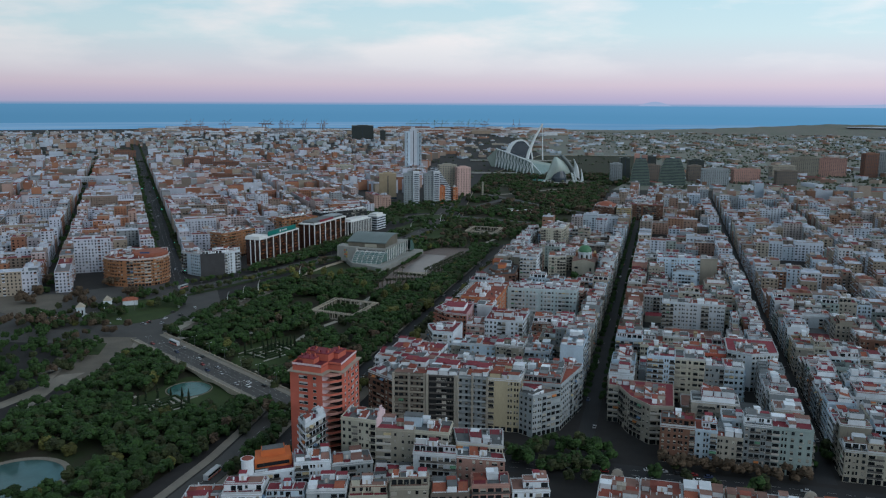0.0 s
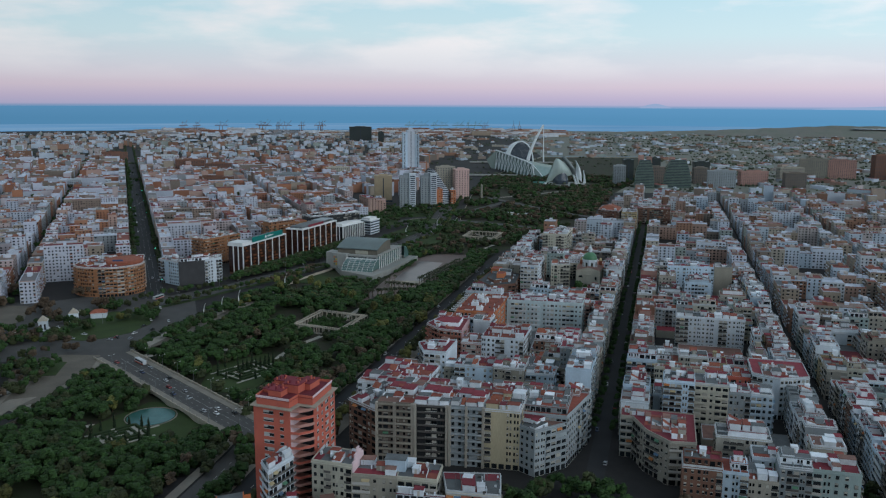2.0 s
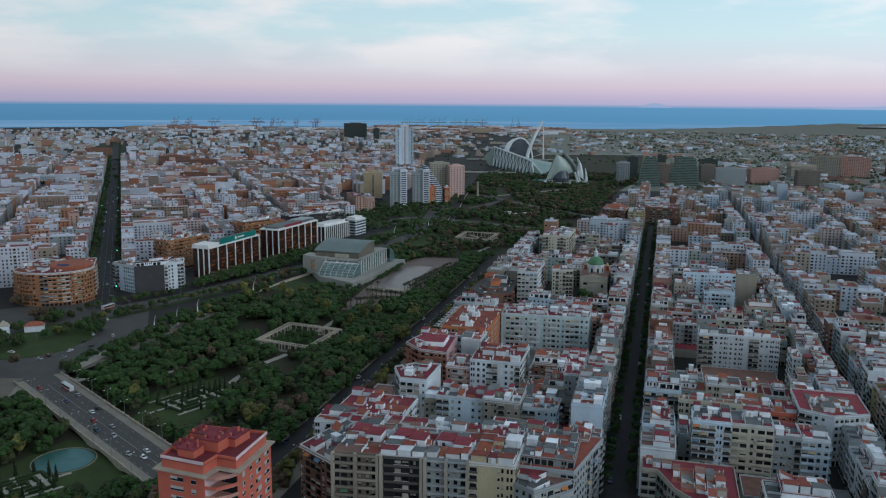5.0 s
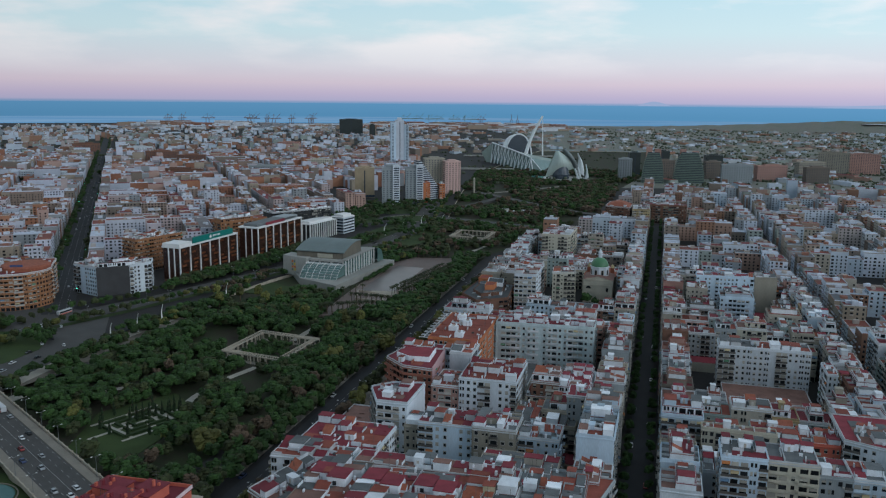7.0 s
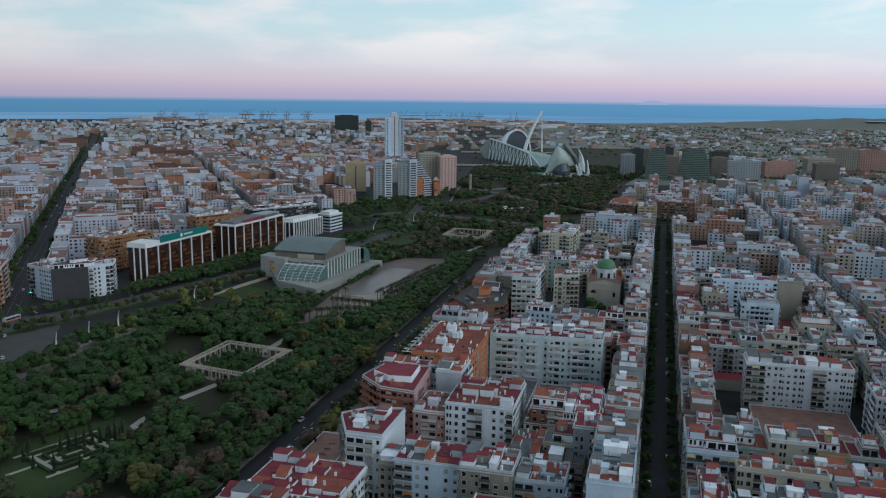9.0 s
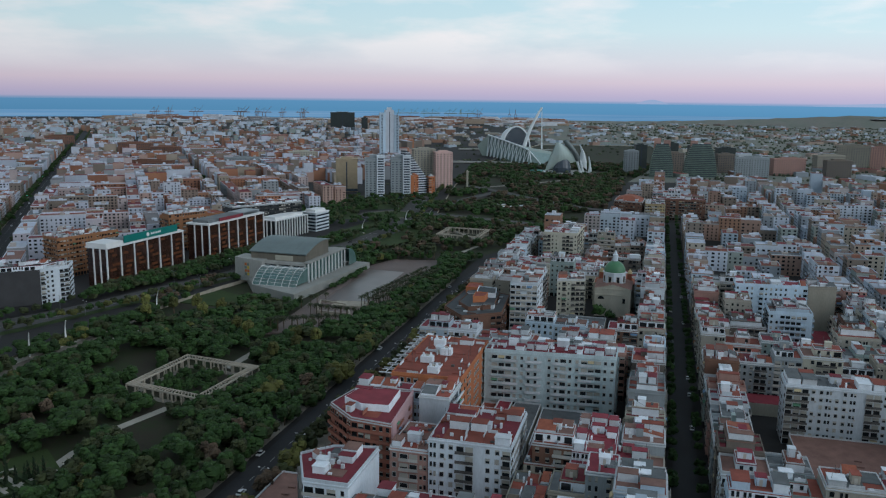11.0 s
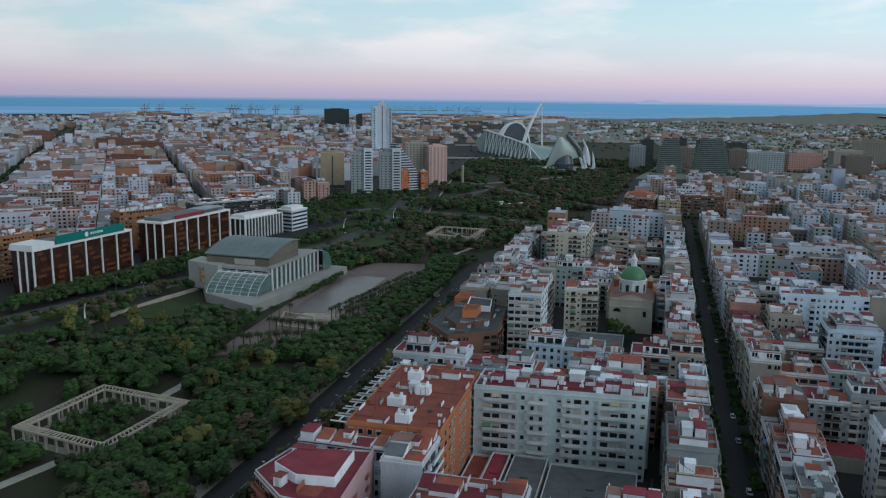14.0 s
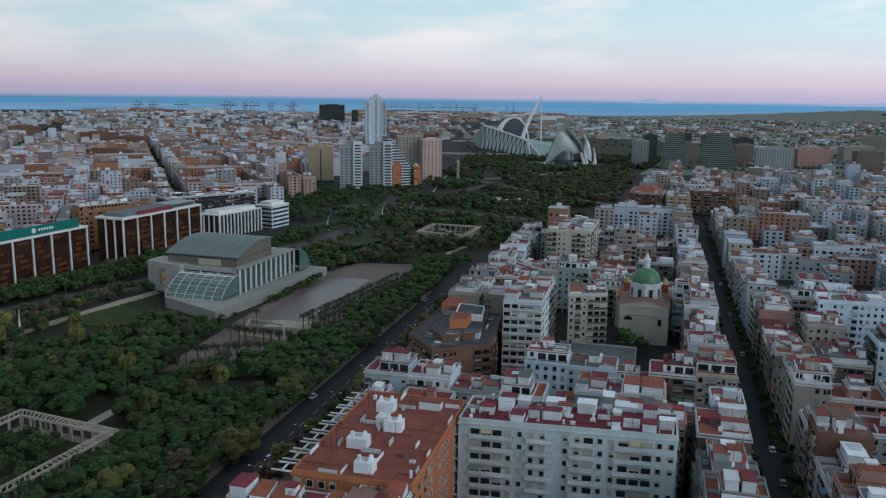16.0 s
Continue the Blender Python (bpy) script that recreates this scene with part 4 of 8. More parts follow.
# houses south of the square
house([(-83.4, 360.5), (-78.9, 351.8), (-71.9, 365.9), (-76, 374)], 11, "salmon plaster", 3, None, 3.2, style="slab", label="narrow pale pink house with stepped balconies below the red tower", name="apartment_block", category="apartment block", wallmat=WALLS["white plaster"])
ROWHOUSES = (([(-65, 366.8), (-48.6, 361.8), (-45.5, 374.5), (-62, 380)], 10, "cream plaster", 2, "cream apartment house with square windows"), ([(-48.6, 361.8), (-30.9, 359.2), (-30.2, 373.4), (-45.5, 374.5)], 9, "beige plaster", 1, "beige apartment house with a red terrace"),
             ([(-30.9, 359.2), (-15.5, 356.1), (-13.4, 369.9), (-30.2, 373.4)], 9, "cream plaster", 1, "cream apartment house with a red terrace"), ([(-12, 354.6), (8.4, 350.4), (9.7, 369.1), (-13.2, 369.9)], 8, "cream plaster", 0, "corner house with a broad red terrace"),
             ([(-31.3, 351), (-12.2, 348), (-12, 354.2), (-30.9, 358.8)], 7, "white plaster", 1, "white house with balconies and a red terrace"), ([(-12, 347.6), (8.9, 344), (8.6, 350), (-11.9, 354.2)], 7, "salmon plaster", 1, "cream and salmon house with tall balcony bays"),
             ([(-48.5, 344), (-31.6, 348), (-32.3, 358.5), (-48.8, 360)], 4, "cream plaster", 0, "low house with a clay roof terrace"))
for q, f, wl_, rf, lb in ROWHOUSES:
    house(q, f, wl_, rf, None, 3.3, label=lb, name="apartment_block", category="apartment block")
pgh = 33.6
gable = thing("party_wall", -48.4, 362, 0, "stepped pale pink party wall above the roofs", "wall", turn=math.atan2(12.7, 3.1))
m = Mesh()
for k, hh in enumerate((1.2, 3.4, 5.2, 3.2, 1.4)):
    m.prism([(k * 2.5, -0.3), (k * 2.5 + 2.5, -0.3), (k * 2.5 + 2.5, 0.3), (k * 2.5, 0.3)], 0, pgh + hh)
part("wall", m, PINKWALL, gable)
bxo = thing("roof_room", -31.5, 366, 30.8, "pale blue-white lift room on a red terrace", "roof room", turn=-0.15)
m = Mesh()
m.box(0, 0, 8, 5, -0.2, 4.6)
part("wall", m, WALLS["cool white plaster"], bxo)
m = Mesh()
m.box(0, 0, 8.6, 5.6, 4.6, 4.85)
part("roof", m, ROOFS[3], bxo)
house([(-102.8, 335.8), (-82.5, 342.8), (-86, 359), (-104.5, 352)], 6, "white plaster", 0, None, 3.2, style="slab", label="white house with ribbon windows and an orange clad attic", clutter=0.0)
house([(-82.4, 342.8), (-67, 345.2), (-69, 358), (-84.8, 356.5)], 7, "white plaster", 3, None, 3.1, style="slab", label="white house with long dark ribbon windows")
house([(-66.6, 345), (-49, 349.5), (-52, 361), (-68, 356.5)], 6, "pale grey plaster", 3, None, 3.3, label="grey house with a dark sloping roof", roofmat=dk_roof)
for q, z0, z1, mt, lb in (([(-99.1, 340.7), (-84.2, 346.4), (-87, 357), (-101, 351)], 20.0, 24.4, ORANGECLAD, "bright orange clad attic storey with ribbon windows"),):
    at_ = thing("attic_block", *q[0], 0, lb, "attic")
    l_ = shift(q, q[0])
    m = Mesh()
    m.prism(l_, z0 - 0.1, z1)
    m.prism(inset(l_, 2.6), z1, z1 + 2.6)
    part("wall", m, mt, at_)
    m = Mesh()
    m.bar((l_[0][0] + 1, l_[0][1] - 0.1), (l_[1][0] - 1, l_[1][1] - 0.3), 0.5, z0 + 1.0, z0 + 2.5)
    part("ribbon_window", m, GLASS, at_)
    m = Mesh()
    m.prism(inset(l_, 3.0), z1 + 2.6, z1 + 2.8)
    part("roof", m, ROOFS[3], at_)
turret = thing("roof_turret", -101.5, 338, 19.8, "white round corner turret beside the orange attic", "turret")
m = Mesh()
m.lathe(0, 0, [(2.6, -0.2), (2.6, 6.2), (2.9, 6.3), (2.9, 6.8)], 16)
part("wall", m, WHITEBOX, turret)
m = Mesh()
m.lathe(0, 0, [(2.5, 6.8), (2.3, 7.0)], 16)
part("roof", m, ROOFS[0], turret)
for k in range(9):
    x = -125 + k * 17
    house([(x, 318 + k * 1.5), (x + 16, 319 + k * 1.5), (x + 16, 334 + k), (x, 333 + k)], 5 + k % 2, WALL_NAMES[(k * 5) % len(WALL_NAMES)], k % 3)
for k in range(6):
    house(PU((325, -40 + k * 17), (325, -23.2 + k * 17), (346 + k % 2, -23.2 + k * 17), (346 + k % 2, -40 + k * 17)), 5, "warm stone", 2, None, 3.2, label="ornate sandstone house with clay roof terraces", patch=(2, 0), clutter=0.7)
for v_ in (-33, 45):
    pm_ = thing("pediment", *P(346.5, v_), 16.4, "round-topped sandstone pediment on the parapet", "pediment", turn=-A15)
    m = Mesh()
    arch_ = [(-3, 0)] + [(2.4 * math.cos(math.pi * (1 - i / 10)), 1.2 + 2.4 * math.sin(math.pi * i / 10)) for i in range(11)] + [(3, 0)]
    for y_ in (-0.4, 0.4):
        m.face([(x_, y_, z_) for x_, z_ in arch_])
    for (xa, za), (xb, zb) in zip(arch_, arch_[1:]):
        m.face([(xa, -0.4, za), (xb, -0.4, zb), (xb, 0.4, zb), (xa, 0.4, za)])
    part("gable", m, WALLS["warm stone"], pm_)

# middle of the riverside block
house(PU((551, -136), (551, -109), (582, -109), (582, -136)), 8, "white plaster", 0, None, 3.2, near=True, label="white apartment block with terracotta terraces and blank gable", name="apartment_block", category="apartment block", clutter=0.5, patch=(0, 1))
house(PU((466, -179.5), (466, -147.5), (493, -147.5), (493, -179.5)), 7, "white plaster", 1, None, 3.35, near=True, label="white corner block with a broad dark red terrace", name="apartment_block", category="apartment block", clutter=0.8, patch=(1, 0))
house(PU((516, -164), (516, -150), (543, -150), (540, -164), (532, -172)), 7, "white plaster", 1, (0, 4), 3.4, label="narrow angled white house with blank side walls", name="apartment_block", category="apartment block", clutter=1.2)
house(PU((508, -143), (508, -119.5), (525, -119.5), (525, -143)), 6, "cool white plaster", 3, None, 3.35, near=True, label="pale blue-white house with a dark grey pitched terrace", clutter=0.6)
house(PU((511, -150), (511, -143.3), (526, -143.3), (526, -150)), 5, "beige plaster", 0, (0,), 3.3)
house(PU((504, -119), (504, -101), (522, -101), (522, -119)), 7, "beige plaster", 1, None, 3.1, near=True, clutter=1.3)
house(PU((506, -100.5), (506, -84), (522, -84), (522, -100.5)), 6, "cool white plaster", 0, None, 3.2)
house(PU((530, -108), (530, -80), (556, -80), (556, -108)), 5, "beige plaster", 1, None, 3.1)
house(PU((560, -107), (560, -92), (598, -92), (598, -107)), 4, "cream plaster", 0, None, 3.1)
house(PU((560, -91.5), (560, -77), (598, -77), (598, -91.5)), 6, "white plaster", 1, None, 3.1)
house(PU((470, -112), (470, -82), (498, -82), (498, -112)), 5, "warm stone", 1, None, 3.2)
DUSTY = mat("dusty red brick", (0.30, 0.115, 0.08), 0.85, vary=0.16, scale=0.2, fine=6)
bk, H, c = house(PU((571, -178), (586, -175), (590, -153), (558, -151), (560, -166)), 8, "brown brick", 1, None, 3.2, wallmat=DUSTY, label="red brick corner block with rounded balconies and stepped terraces", name="apartment_block", category="apartment block", clutter=0.8, patch=(1, 0))
bl = shift(PU((571, -178), (560, -166), (558, -151), (590, -153)), c)
for a, b in zip(bl[:2], bl[1:3]):
    balcony_bands(bk, a, b, 0, 8, 3.2, 1.3, DUSTY, "brick balcony with rounded front")
m = Mesh()
m.bar((bl[2][0] + 0.3, bl[2][1] + 0.1), bl[3], 0.5, 0.2, H + 0.9)
part("party_wall", m, mat("pink party wall", (0.47, 0.30, 0.31), 0.9, vary=0.15, scale=0.1, streak=True), bk, "blank pink party wall")
m = Mesh()
q = shift(PU((572, -173), (582, -171), (584, -156), (568, -155), (567, -165)), c)
m.prism(q if area2(q) > 0 else q[::-1], H, H + 2.7)
m.prism(inset(q if area2(q) > 0 else q[::-1], 0.3), H + 2.7, H + 2.8, 1)
part("attic_storey", m, [WHITEBOX, ROOFS[1]], bk, "white set-back attic with red terrace")
house(PU((552, -149.5), (552, -136.5), (574, -136.5), (574, -149.5)), 6, "salmon plaster", 1, (0, 3), 3.4, near=True, label="orange plaster house with tall windows and red terrace", clutter=1.2)
house(PU((586, -149.5), (586, -138), (604, -138), (604, -149.5)), 8, "white plaster", 0, (1,), 3.25, label="white block with a blank tan gable and red terrace", name="apartment_block", category="apartment block", clutter=1.2)
house(PU((591, -177), (591, -150), (603.5, -150), (603.5, -177)), 7, "cool white plaster", 0, (0, 3), 3.1, clutter=1.3)
os_poly = PU((604, -166), (604, -138), (656, -138), (656, -166))
os_, H, c = house(os_poly, 8, "white plaster", 0, None, 3.4, style="plain", near=True, label="long orange-sided apartment block with a terracotta roof", name="apartment_block", category="apartment block", wallmat=ORANGE_BRICK, clutter=0.12, patch=(0, 0))
for u, v, s in ((608, -150, 4.4), (620, -156, 5), (632, -151, 4.6), (644, -157, 4.8)):
    x, y = P(u, v)
    m = Mesh()
    m.box(x - c[0], y - c[1], s, s * 0.7, H + 0.1, H + 3.0, -A15)
    for dx in (-0.3, 0.3):
        m.box(x - c[0] + dx * s, y - c[1], 0.7, 0.7, H + 3.0, H + 4.2, -A15)
    m.box(x - c[0], y - c[1] - 0.3, s * 0.3, 0.2, H + 3.0, H + 3.8, -A15, 1)
    part("stair_head", m, [WHITEBOX, SHUTTER], os_, "white stair head with vents")
for k in range(9):
    x, y = P(606 + k * 5.8, -168.5)
    m = Mesh()
    m.box(x - c[0], y - c[1], 4.6, 0.4, H - 0.2, H + 0.1, -A15 + math.pi / 2)
    for e in (-2, 2):
        m.box(x - c[0] + e * UX, y - c[1] + e * UY, 0.4, 5, H - 0.2, H + 0.1, -A15 + math.pi / 2)
    part("pergola_frame", m, PARAPET, os_, "pale roof pergola frame")
wb_poly = PU((643, -137), (647, -82), (662, -82), (660, -137))
wbh, H, c = house(wb_poly, 8, "white plaster", 1, None, 3.4, wallmat=mat("greenish white render", (0.42, 0.50, 0.52), 0.9, vary=0.28, scale=0.12, fine=2.5, streak=True), style="slab", near=True, label="long white apartment slab facing a courtyard, dark red terrace", name="apartment_block", category="apartment block", clutter=0.9, patch=(1, 1))
w_ = shift(wb_poly[::-1] if area2(wb_poly) < 0 else wb_poly, c)
wi = min(range(4), key=lambda i: w_[i][1] + w_[(i + 1) % 4][1])
for s0, s1 in ((0.14, 0.26), (0.32, 0.44), (0.52, 0.64), (0.72, 0.82)):
    balcony_bands(wbh, lerp2(w_[wi], w_[(wi + 1) % 4], s0), lerp2(w_[wi], w_[(wi + 1) % 4], s1), 0, 8, 3.4, 1.1, PARAPET, "stacked open balconies")


def shed(u0, u1, v0, v1, z, roof, label, name="courtyard_shed"):
    q = PU((u0, v0), (u0, v1), (u1, v1), (u1, v0))
    if area2(q) < 0:
        q = q[::-1]
    o = q[0]
    th = thing(name, *o, 0, label, "outbuilding")
    q = shift(q, o)
    m = Mesh()
    m.prism(q, 0, z)
    part("wall", m, WALLS["beige plaster"], th)
    m = Mesh()
    m.prism(inset(q, 0.25), z, z + 0.12)
    for k in range(3):
        m.box(*[sum(p[i] for p in q) / 4 + (k - 1) * 5 * (UX, UY)[i] for i in (0, 1)], 2.4, 0.9, z + 0.12, z + 0.6, -A15)
    part("roof", m, roof, th)
    m = Mesh()
    mm = inset(q, 0.14)
    for i in range(4):
        m.bar(mm[i], mm[(i + 1) % 4], 0.28, z - 0.002, z + 0.7)
    part("parapet", m, PARAPET, th)


shed(526, 556, -190, -174, 5, ROOFS[2], "low tan-roofed sheds beside the riverside road")
shed(527, 549, -148, -112, 4, ROOFS[1], "low red-roofed courtyard buildings between the houses")
shed(602, 641, -136.5, -130.5, 5, ROOFS[0], "narrow courtyard annexe with a red terrace")
shed(602, 641, -129.8, -124, 6.5, ROOFS[1], "narrow courtyard annexe with a dark red terrace")
shed(602, 642, -123, -112, 6, ROOFS[3], "low courtyard workshop with a dark grey flat roof")
shed(602, 641, -111, -84, 5, ROOFS[3], "low courtyard hall with a dark grey flat roof")
shed(772, 799, -128, -95, 4, ROOFS[3], "low grey-roofed hall below the church")
shed(592, 641, -14, 28, 5, ROOFS[2], "large low courtyard hall with a dull red flat roof")
shed(469, 489, -4, 28, 6, ROOFS[2], "long low courtyard shed with a dull red roof")
for v0, v1, f, wl_, rf in ((-24, -8, 8, "cool white plaster", 3), (-8, 9, 8, "cream plaster", 1), (9, 20, 7, "pale grey plaster", 2), (20, 31, 7, "cool white plaster", 3)):
    house(PU((492, v0), (492, v1), (508, v1), (508, v0)), f, wl_, rf, None, 3.35, style="slab", label="%s courtyard front with rows of small windows" % wl_)
house(PU((529, 24), (523, 38), (530, 54), (557, 54), (557, 24)), 7, "white plaster", 1, None, 3.3, near=True, label="white corner block with a rounded front and set-back attic", name="apartment_block", category="apartment block")
house(PU((531, 9), (531, 23.6), (548, 23.6), (548, 9)), 6, "brown brick", 1, None, 3.2, wallmat=RED_BRICK, label="narrow dark red house with white-framed windows")
house(PU((533, -9), (533, 8.6), (550, 8.6), (550, -9)), 6, "sage plaster", 3, None, 3.2, label="grey-green house with small domed dormers")
house(PU((451, -44), (451, -38), (436, -31.5), (424.5, -20.8), (426, -9), (462, -9), (462, -44)), 6, "warm stone", 1, (0, 1, 2, 3), 3.4, label="ornate pale stone corner house with a rounded front", name="apartment_block", category="apartment block")
house(PU((644, -16), (644, 30), (658, 30), (658, -16)), 8, "white plaster", 0, None, 3.0, style="slab", near=True, label="white apartment slab above a red courtyard roof", name="apartment_block", category="apartment block")
house(PU((812, -22), (815, 18), (828, 18), (826, -22)), 9, "cool white plaster", 3, None, 3.0, style="slab", label="broad pale blue-white apartment slab with small windows", name="apartment_block", category="apartment block")
house(PU((815, 18.3), (818, 34), (831, 34), (828, 18.3)), 9, "beige plaster", 3, (1, 2), 3.0, style="slab", label="tan apartment slab with a brown end wall", name="apartment_block", category="apartment block")
pb, H, c = house(PU((735, -147), (722, -166), (740, -180), (788, -178), (776, -150)), 6, "brown brick", 3, None, 3.2, label="brown brick polygonal block with a dark roof and brick roof rooms", name="apartment_block", category="apartment block", clutter=0.3, roofmat=dk_roof, patch=(3, 3))
for k, (pu, z0, z1, mt, lb) in enumerate(((((742, -153), (733, -165), (744, -173), (784, -172), (772, -155)), 0.12, 2.2, WALLS["brown brick"], "set-back brown attic storey"), (((744, -165), (747, -159), (756, -159), (756, -166)), 2.2, 5.4, ORANGE_BRICK, "orange brick roof block"),
                                          (((758, -166), (758, -155), (772, -157), (774, -168)), 2.2, 4.6, WHITEBOX, "white roof room"), (((774, -176), (774, -168), (786, -168), (786, -176)), 0.1, 3.6, ORANGE_BRICK, "brick stair block"))):
    q = shift(PU(*pu), c)
    q = q if area2(q) > 0 else q[::-1]
    m = Mesh()
    m.prism(q, H + z0, H + z1)
    m.prism(inset(q, 0.3), H + z1, H + z1 + 0.1, 1)
    for a, b in zip(q, q[1:] + q[:1]):
        m.bar(a, b, 0.25, H + z1 - 0.1, H + z1 + 0.5)
    part("attic_storey", m, [mt, (dk_roof, ROOFS[0], dk_roof, ROOFS[0])[k]], pb, lb)
# black glazed office behind the bronze ones
bo = house([(-178, 1078), (-122, 1128), (-136, 1146), (-192, 1096)], 9, "grey-brown brick", 3, None, 3.3, style="slab", wallmat=BLACKCLAD, label="black glazed office block behind the bronze offices", name="office_building", category="office building", clutter=0.5)
house(PU((754, -146), (756, -131), (796, -131), (796, -146)), 10, "white plaster", 1, None, 3.2, style="slab", label="tall narrow white apartment slab with a red roof", name="apartment_block", category="apartment block")
house(PU((798, -125), (804, -109), (822, -111), (818, -127)), 8, "cream plaster", 1, (0, 1), 3.2, label="square white apartment block beside the church", name="apartment_block", category="apartment block")
house(PU((937, -153), (937, -127), (985, -126), (985, -152)), 10, "cream plaster", 3, None, 3.1, style="slab", label="tall cream apartment slab with white roof rooms", name="apartment_block", category="apartment block")
fb, H, c = house(PU((1203, -114), (1192, -85), (1232, -83), (1243, -112)), 8, "brown brick", 0, None, 3.3, label="brown brick block with an orange tiled hip roof", name="apartment_block", category="apartment block", clutter=0.2)
fl_ = shift(PU((1203, -114), (1192, -85), (1232, -83), (1243, -112)), c)
fl_ = fl_ if area2(fl_) > 0 else fl_[::-1]
m = Mesh()
apex = inset(fl_, 11)
for i in range(4):
    m.face([(*fl_[i], H + 0.2), (*fl_[(i + 1) % 4], H + 0.2), (*apex[(i + 1) % 4], H + 4.6), (*apex[i], H + 4.6)])
m.face([(*p, H + 4.6) for p in apex])
part("hip_roof", m, TILE, fb, "orange tiled hip roof")
house(PU((1187, -82), (1187, -62), (1225, -62), (1225, -82)), 8, "ochre plaster", 3, None, 3.2, label="yellow plaster corner block", name="apartment_block", category="apartment block")
house(PU((1262, -72), (1262, -18), (1284, -18), (1284, -72)), 7, "brown brick", 1, None, 3.2, label="long brown house with a dark red tiled roof closing the street", name="apartment_block", category="apartment block", clutter=0.3)
house(PU((1305, -64), (1305, -44), (1330, -44), (1330, -64)), 8, "white plaster", 0, None, 3.1)

# church with a green tiled dome
chx, chy = P(834, -93)
church = thing("church", chx, chy, 0, "pale stone parish church with a green tiled dome", "church", turn=-A15)
NAVE = mat("cream church render", (0.46, 0.43, 0.36), 0.9, vary=0.2, scale=0.12, fine=2.5, streak=True)
m = Mesh()
m.prism([(-11, -14), (11, -14), (11, 12), (-11, 12)], 0, 18)
m.face([(-11, -14, 18), (11, -14, 18), (0, -14, 20.5)])
part("nave_wall", m, NAVE, church)
for s in (-1, 1):
    m = Mesh()
    m.face([(s * 11.4, -14.4, 17.9), (s * 11.4, 12.4, 17.9), (0, 12.4, 20.7), (0, -14.4, 20.7)])
    m.face([(s * 11.4, -14.4, 17.6), (s * 11.4, 12.4, 17.6), (s * 11.4, 12.4, 17.9), (s * 11.4, -14.4, 17.9)])
    part("nave_roof", m, ROOFS[2], church, "red tiled roof slope")
m = Mesh()
m.prism([(-14, 12), (13, 12), (13, 40), (-14, 40)], 0, 15)
part("transept_wall", m, NAVE, church)
for s in (-1, 1):
    m = Mesh()
    m.face([(s * 14, 11.6, 14.8), (s * 14, 40.4, 14.8), (-0.5, 40.4, 21), (-0.5, 11.6, 21)])
    part("tiled_roof", m, TILE, church, "orange-red tiled main roof")
m = Mesh()
m.face([(-14, 12, 15), (13, 12, 15), (-0.5, 12, 21)])
m.face([(13, 40, 15), (-14, 40, 15), (-0.5, 40, 21)])
part("gable", m, NAVE, church)
m = Mesh()
m.lathe(0, 0, [(6.9, 17.5), (6.9, 25.4), (7.5, 25.6), (7.5, 26.3), (6.8, 26.4)], 8)
part("drum", m, WALLS["white plaster"], church, "white octagonal drum")
for i in range(8):
    a = (i + 0.5) * math.tau / 8
    m = Mesh()
    m.box(6.42 * math.cos(a), 6.42 * math.sin(a), 0.25, 1.6, 20.0, 23.6, a, 1)
    for s in (-1, 1):
        m.box(6.45 * math.cos(a) - s * 0.95 * math.sin(a), 6.45 * math.sin(a) + s * 0.95 * math.cos(a), 0.4, 0.25, 19.8, 23.9, a)
    part("drum_window", m, [STONE, GLASS], church)
m = Mesh()
m.lathe(0, 0, [(6.7 * math.cos(t * math.pi / 2 / 9), 26.3 + 6.8 * math.sin(t * math.pi / 2 / 9)) for t in range(9)] + [(1.3, 33.0)], 24)
part("dome", m, mat("green glazed tile", (0.05, 0.16, 0.075), 0.45, vary=0.25, fine=5, spec=0.5), church, "green glazed dome", smooth=True)
m = Mesh()
m.lathe(0, 0, [(1.5, 32.6), (1.5, 36.5), (1.8, 36.6), (1.8, 37.0), (1.1, 37.6), (0.5, 39.3), (0.06, 40.0), (0.06, 41.3)], 12)
part("lantern", m, WALLS["white plaster"], church, "white dome lantern with finial")
for s in (-1, 1):
    m = Mesh()
    m.box(s * 9, 14, 3, 3, 15, 22.5)
    m.lathe(s * 9, 14, [(1.7, 22.5), (1.2, 24), (0.1, 25.5)], 8, 1)
    part("bell_turret", m, [TILE, WALLS["ochre plaster"]], church, "small ochre bell turret")
m = Mesh()
m.face([(-7 + 2.0 * math.cos(math.pi * i / 10), -14.1, 11 + 2.0 * math.sin(math.pi * i / 10)) for i in range(11)])
part("window", m, GLASS, church, "half-round dark window")
m = Mesh()
m.box(7, -14.06, 1.6, 0.16, 9, 12, 0)
part("window", m, GLASS, church)
for z in (13.6, 17.4):
    m = Mesh()
    m.bar((-11.3, -14.2), (11.3, -14.2), 0.5, z, z + 0.5)
    part("cornice", m, NAVE, church)

# ---- single buildings of the left bank ----
RIBBONGLASS = mat("office ribbon glass", (0.03, 0.04, 0.055), 0.25, vary=0.3, spec=0.5, bump=0)
OFFGLASS = mat("bronze curtain glass", (0.040, 0.018, 0.013), 0.16, vary=0.5, scale=0.15, fine=0.8, spec=0.6, bump=0, streak=False, island=0.3)
# lighter bronze, stands in for reflections on the office glass
OFFREFLECT = mat("bronze glass with painted reflection", (0.115, 0.042, 0.020), 0.22, vary=0.5, scale=0.2, fine=0.8, spec=0.55, bump=0, island=0.35)
WHITEPOST = mat("white painted concrete", (0.7, 0.7, 0.7), 0.7, vary=0.1)
TEAL = mat("teal sign cladding", (0.0, 0.16, 0.14), 0.6, vary=0.08)


RO = random.Random(58)


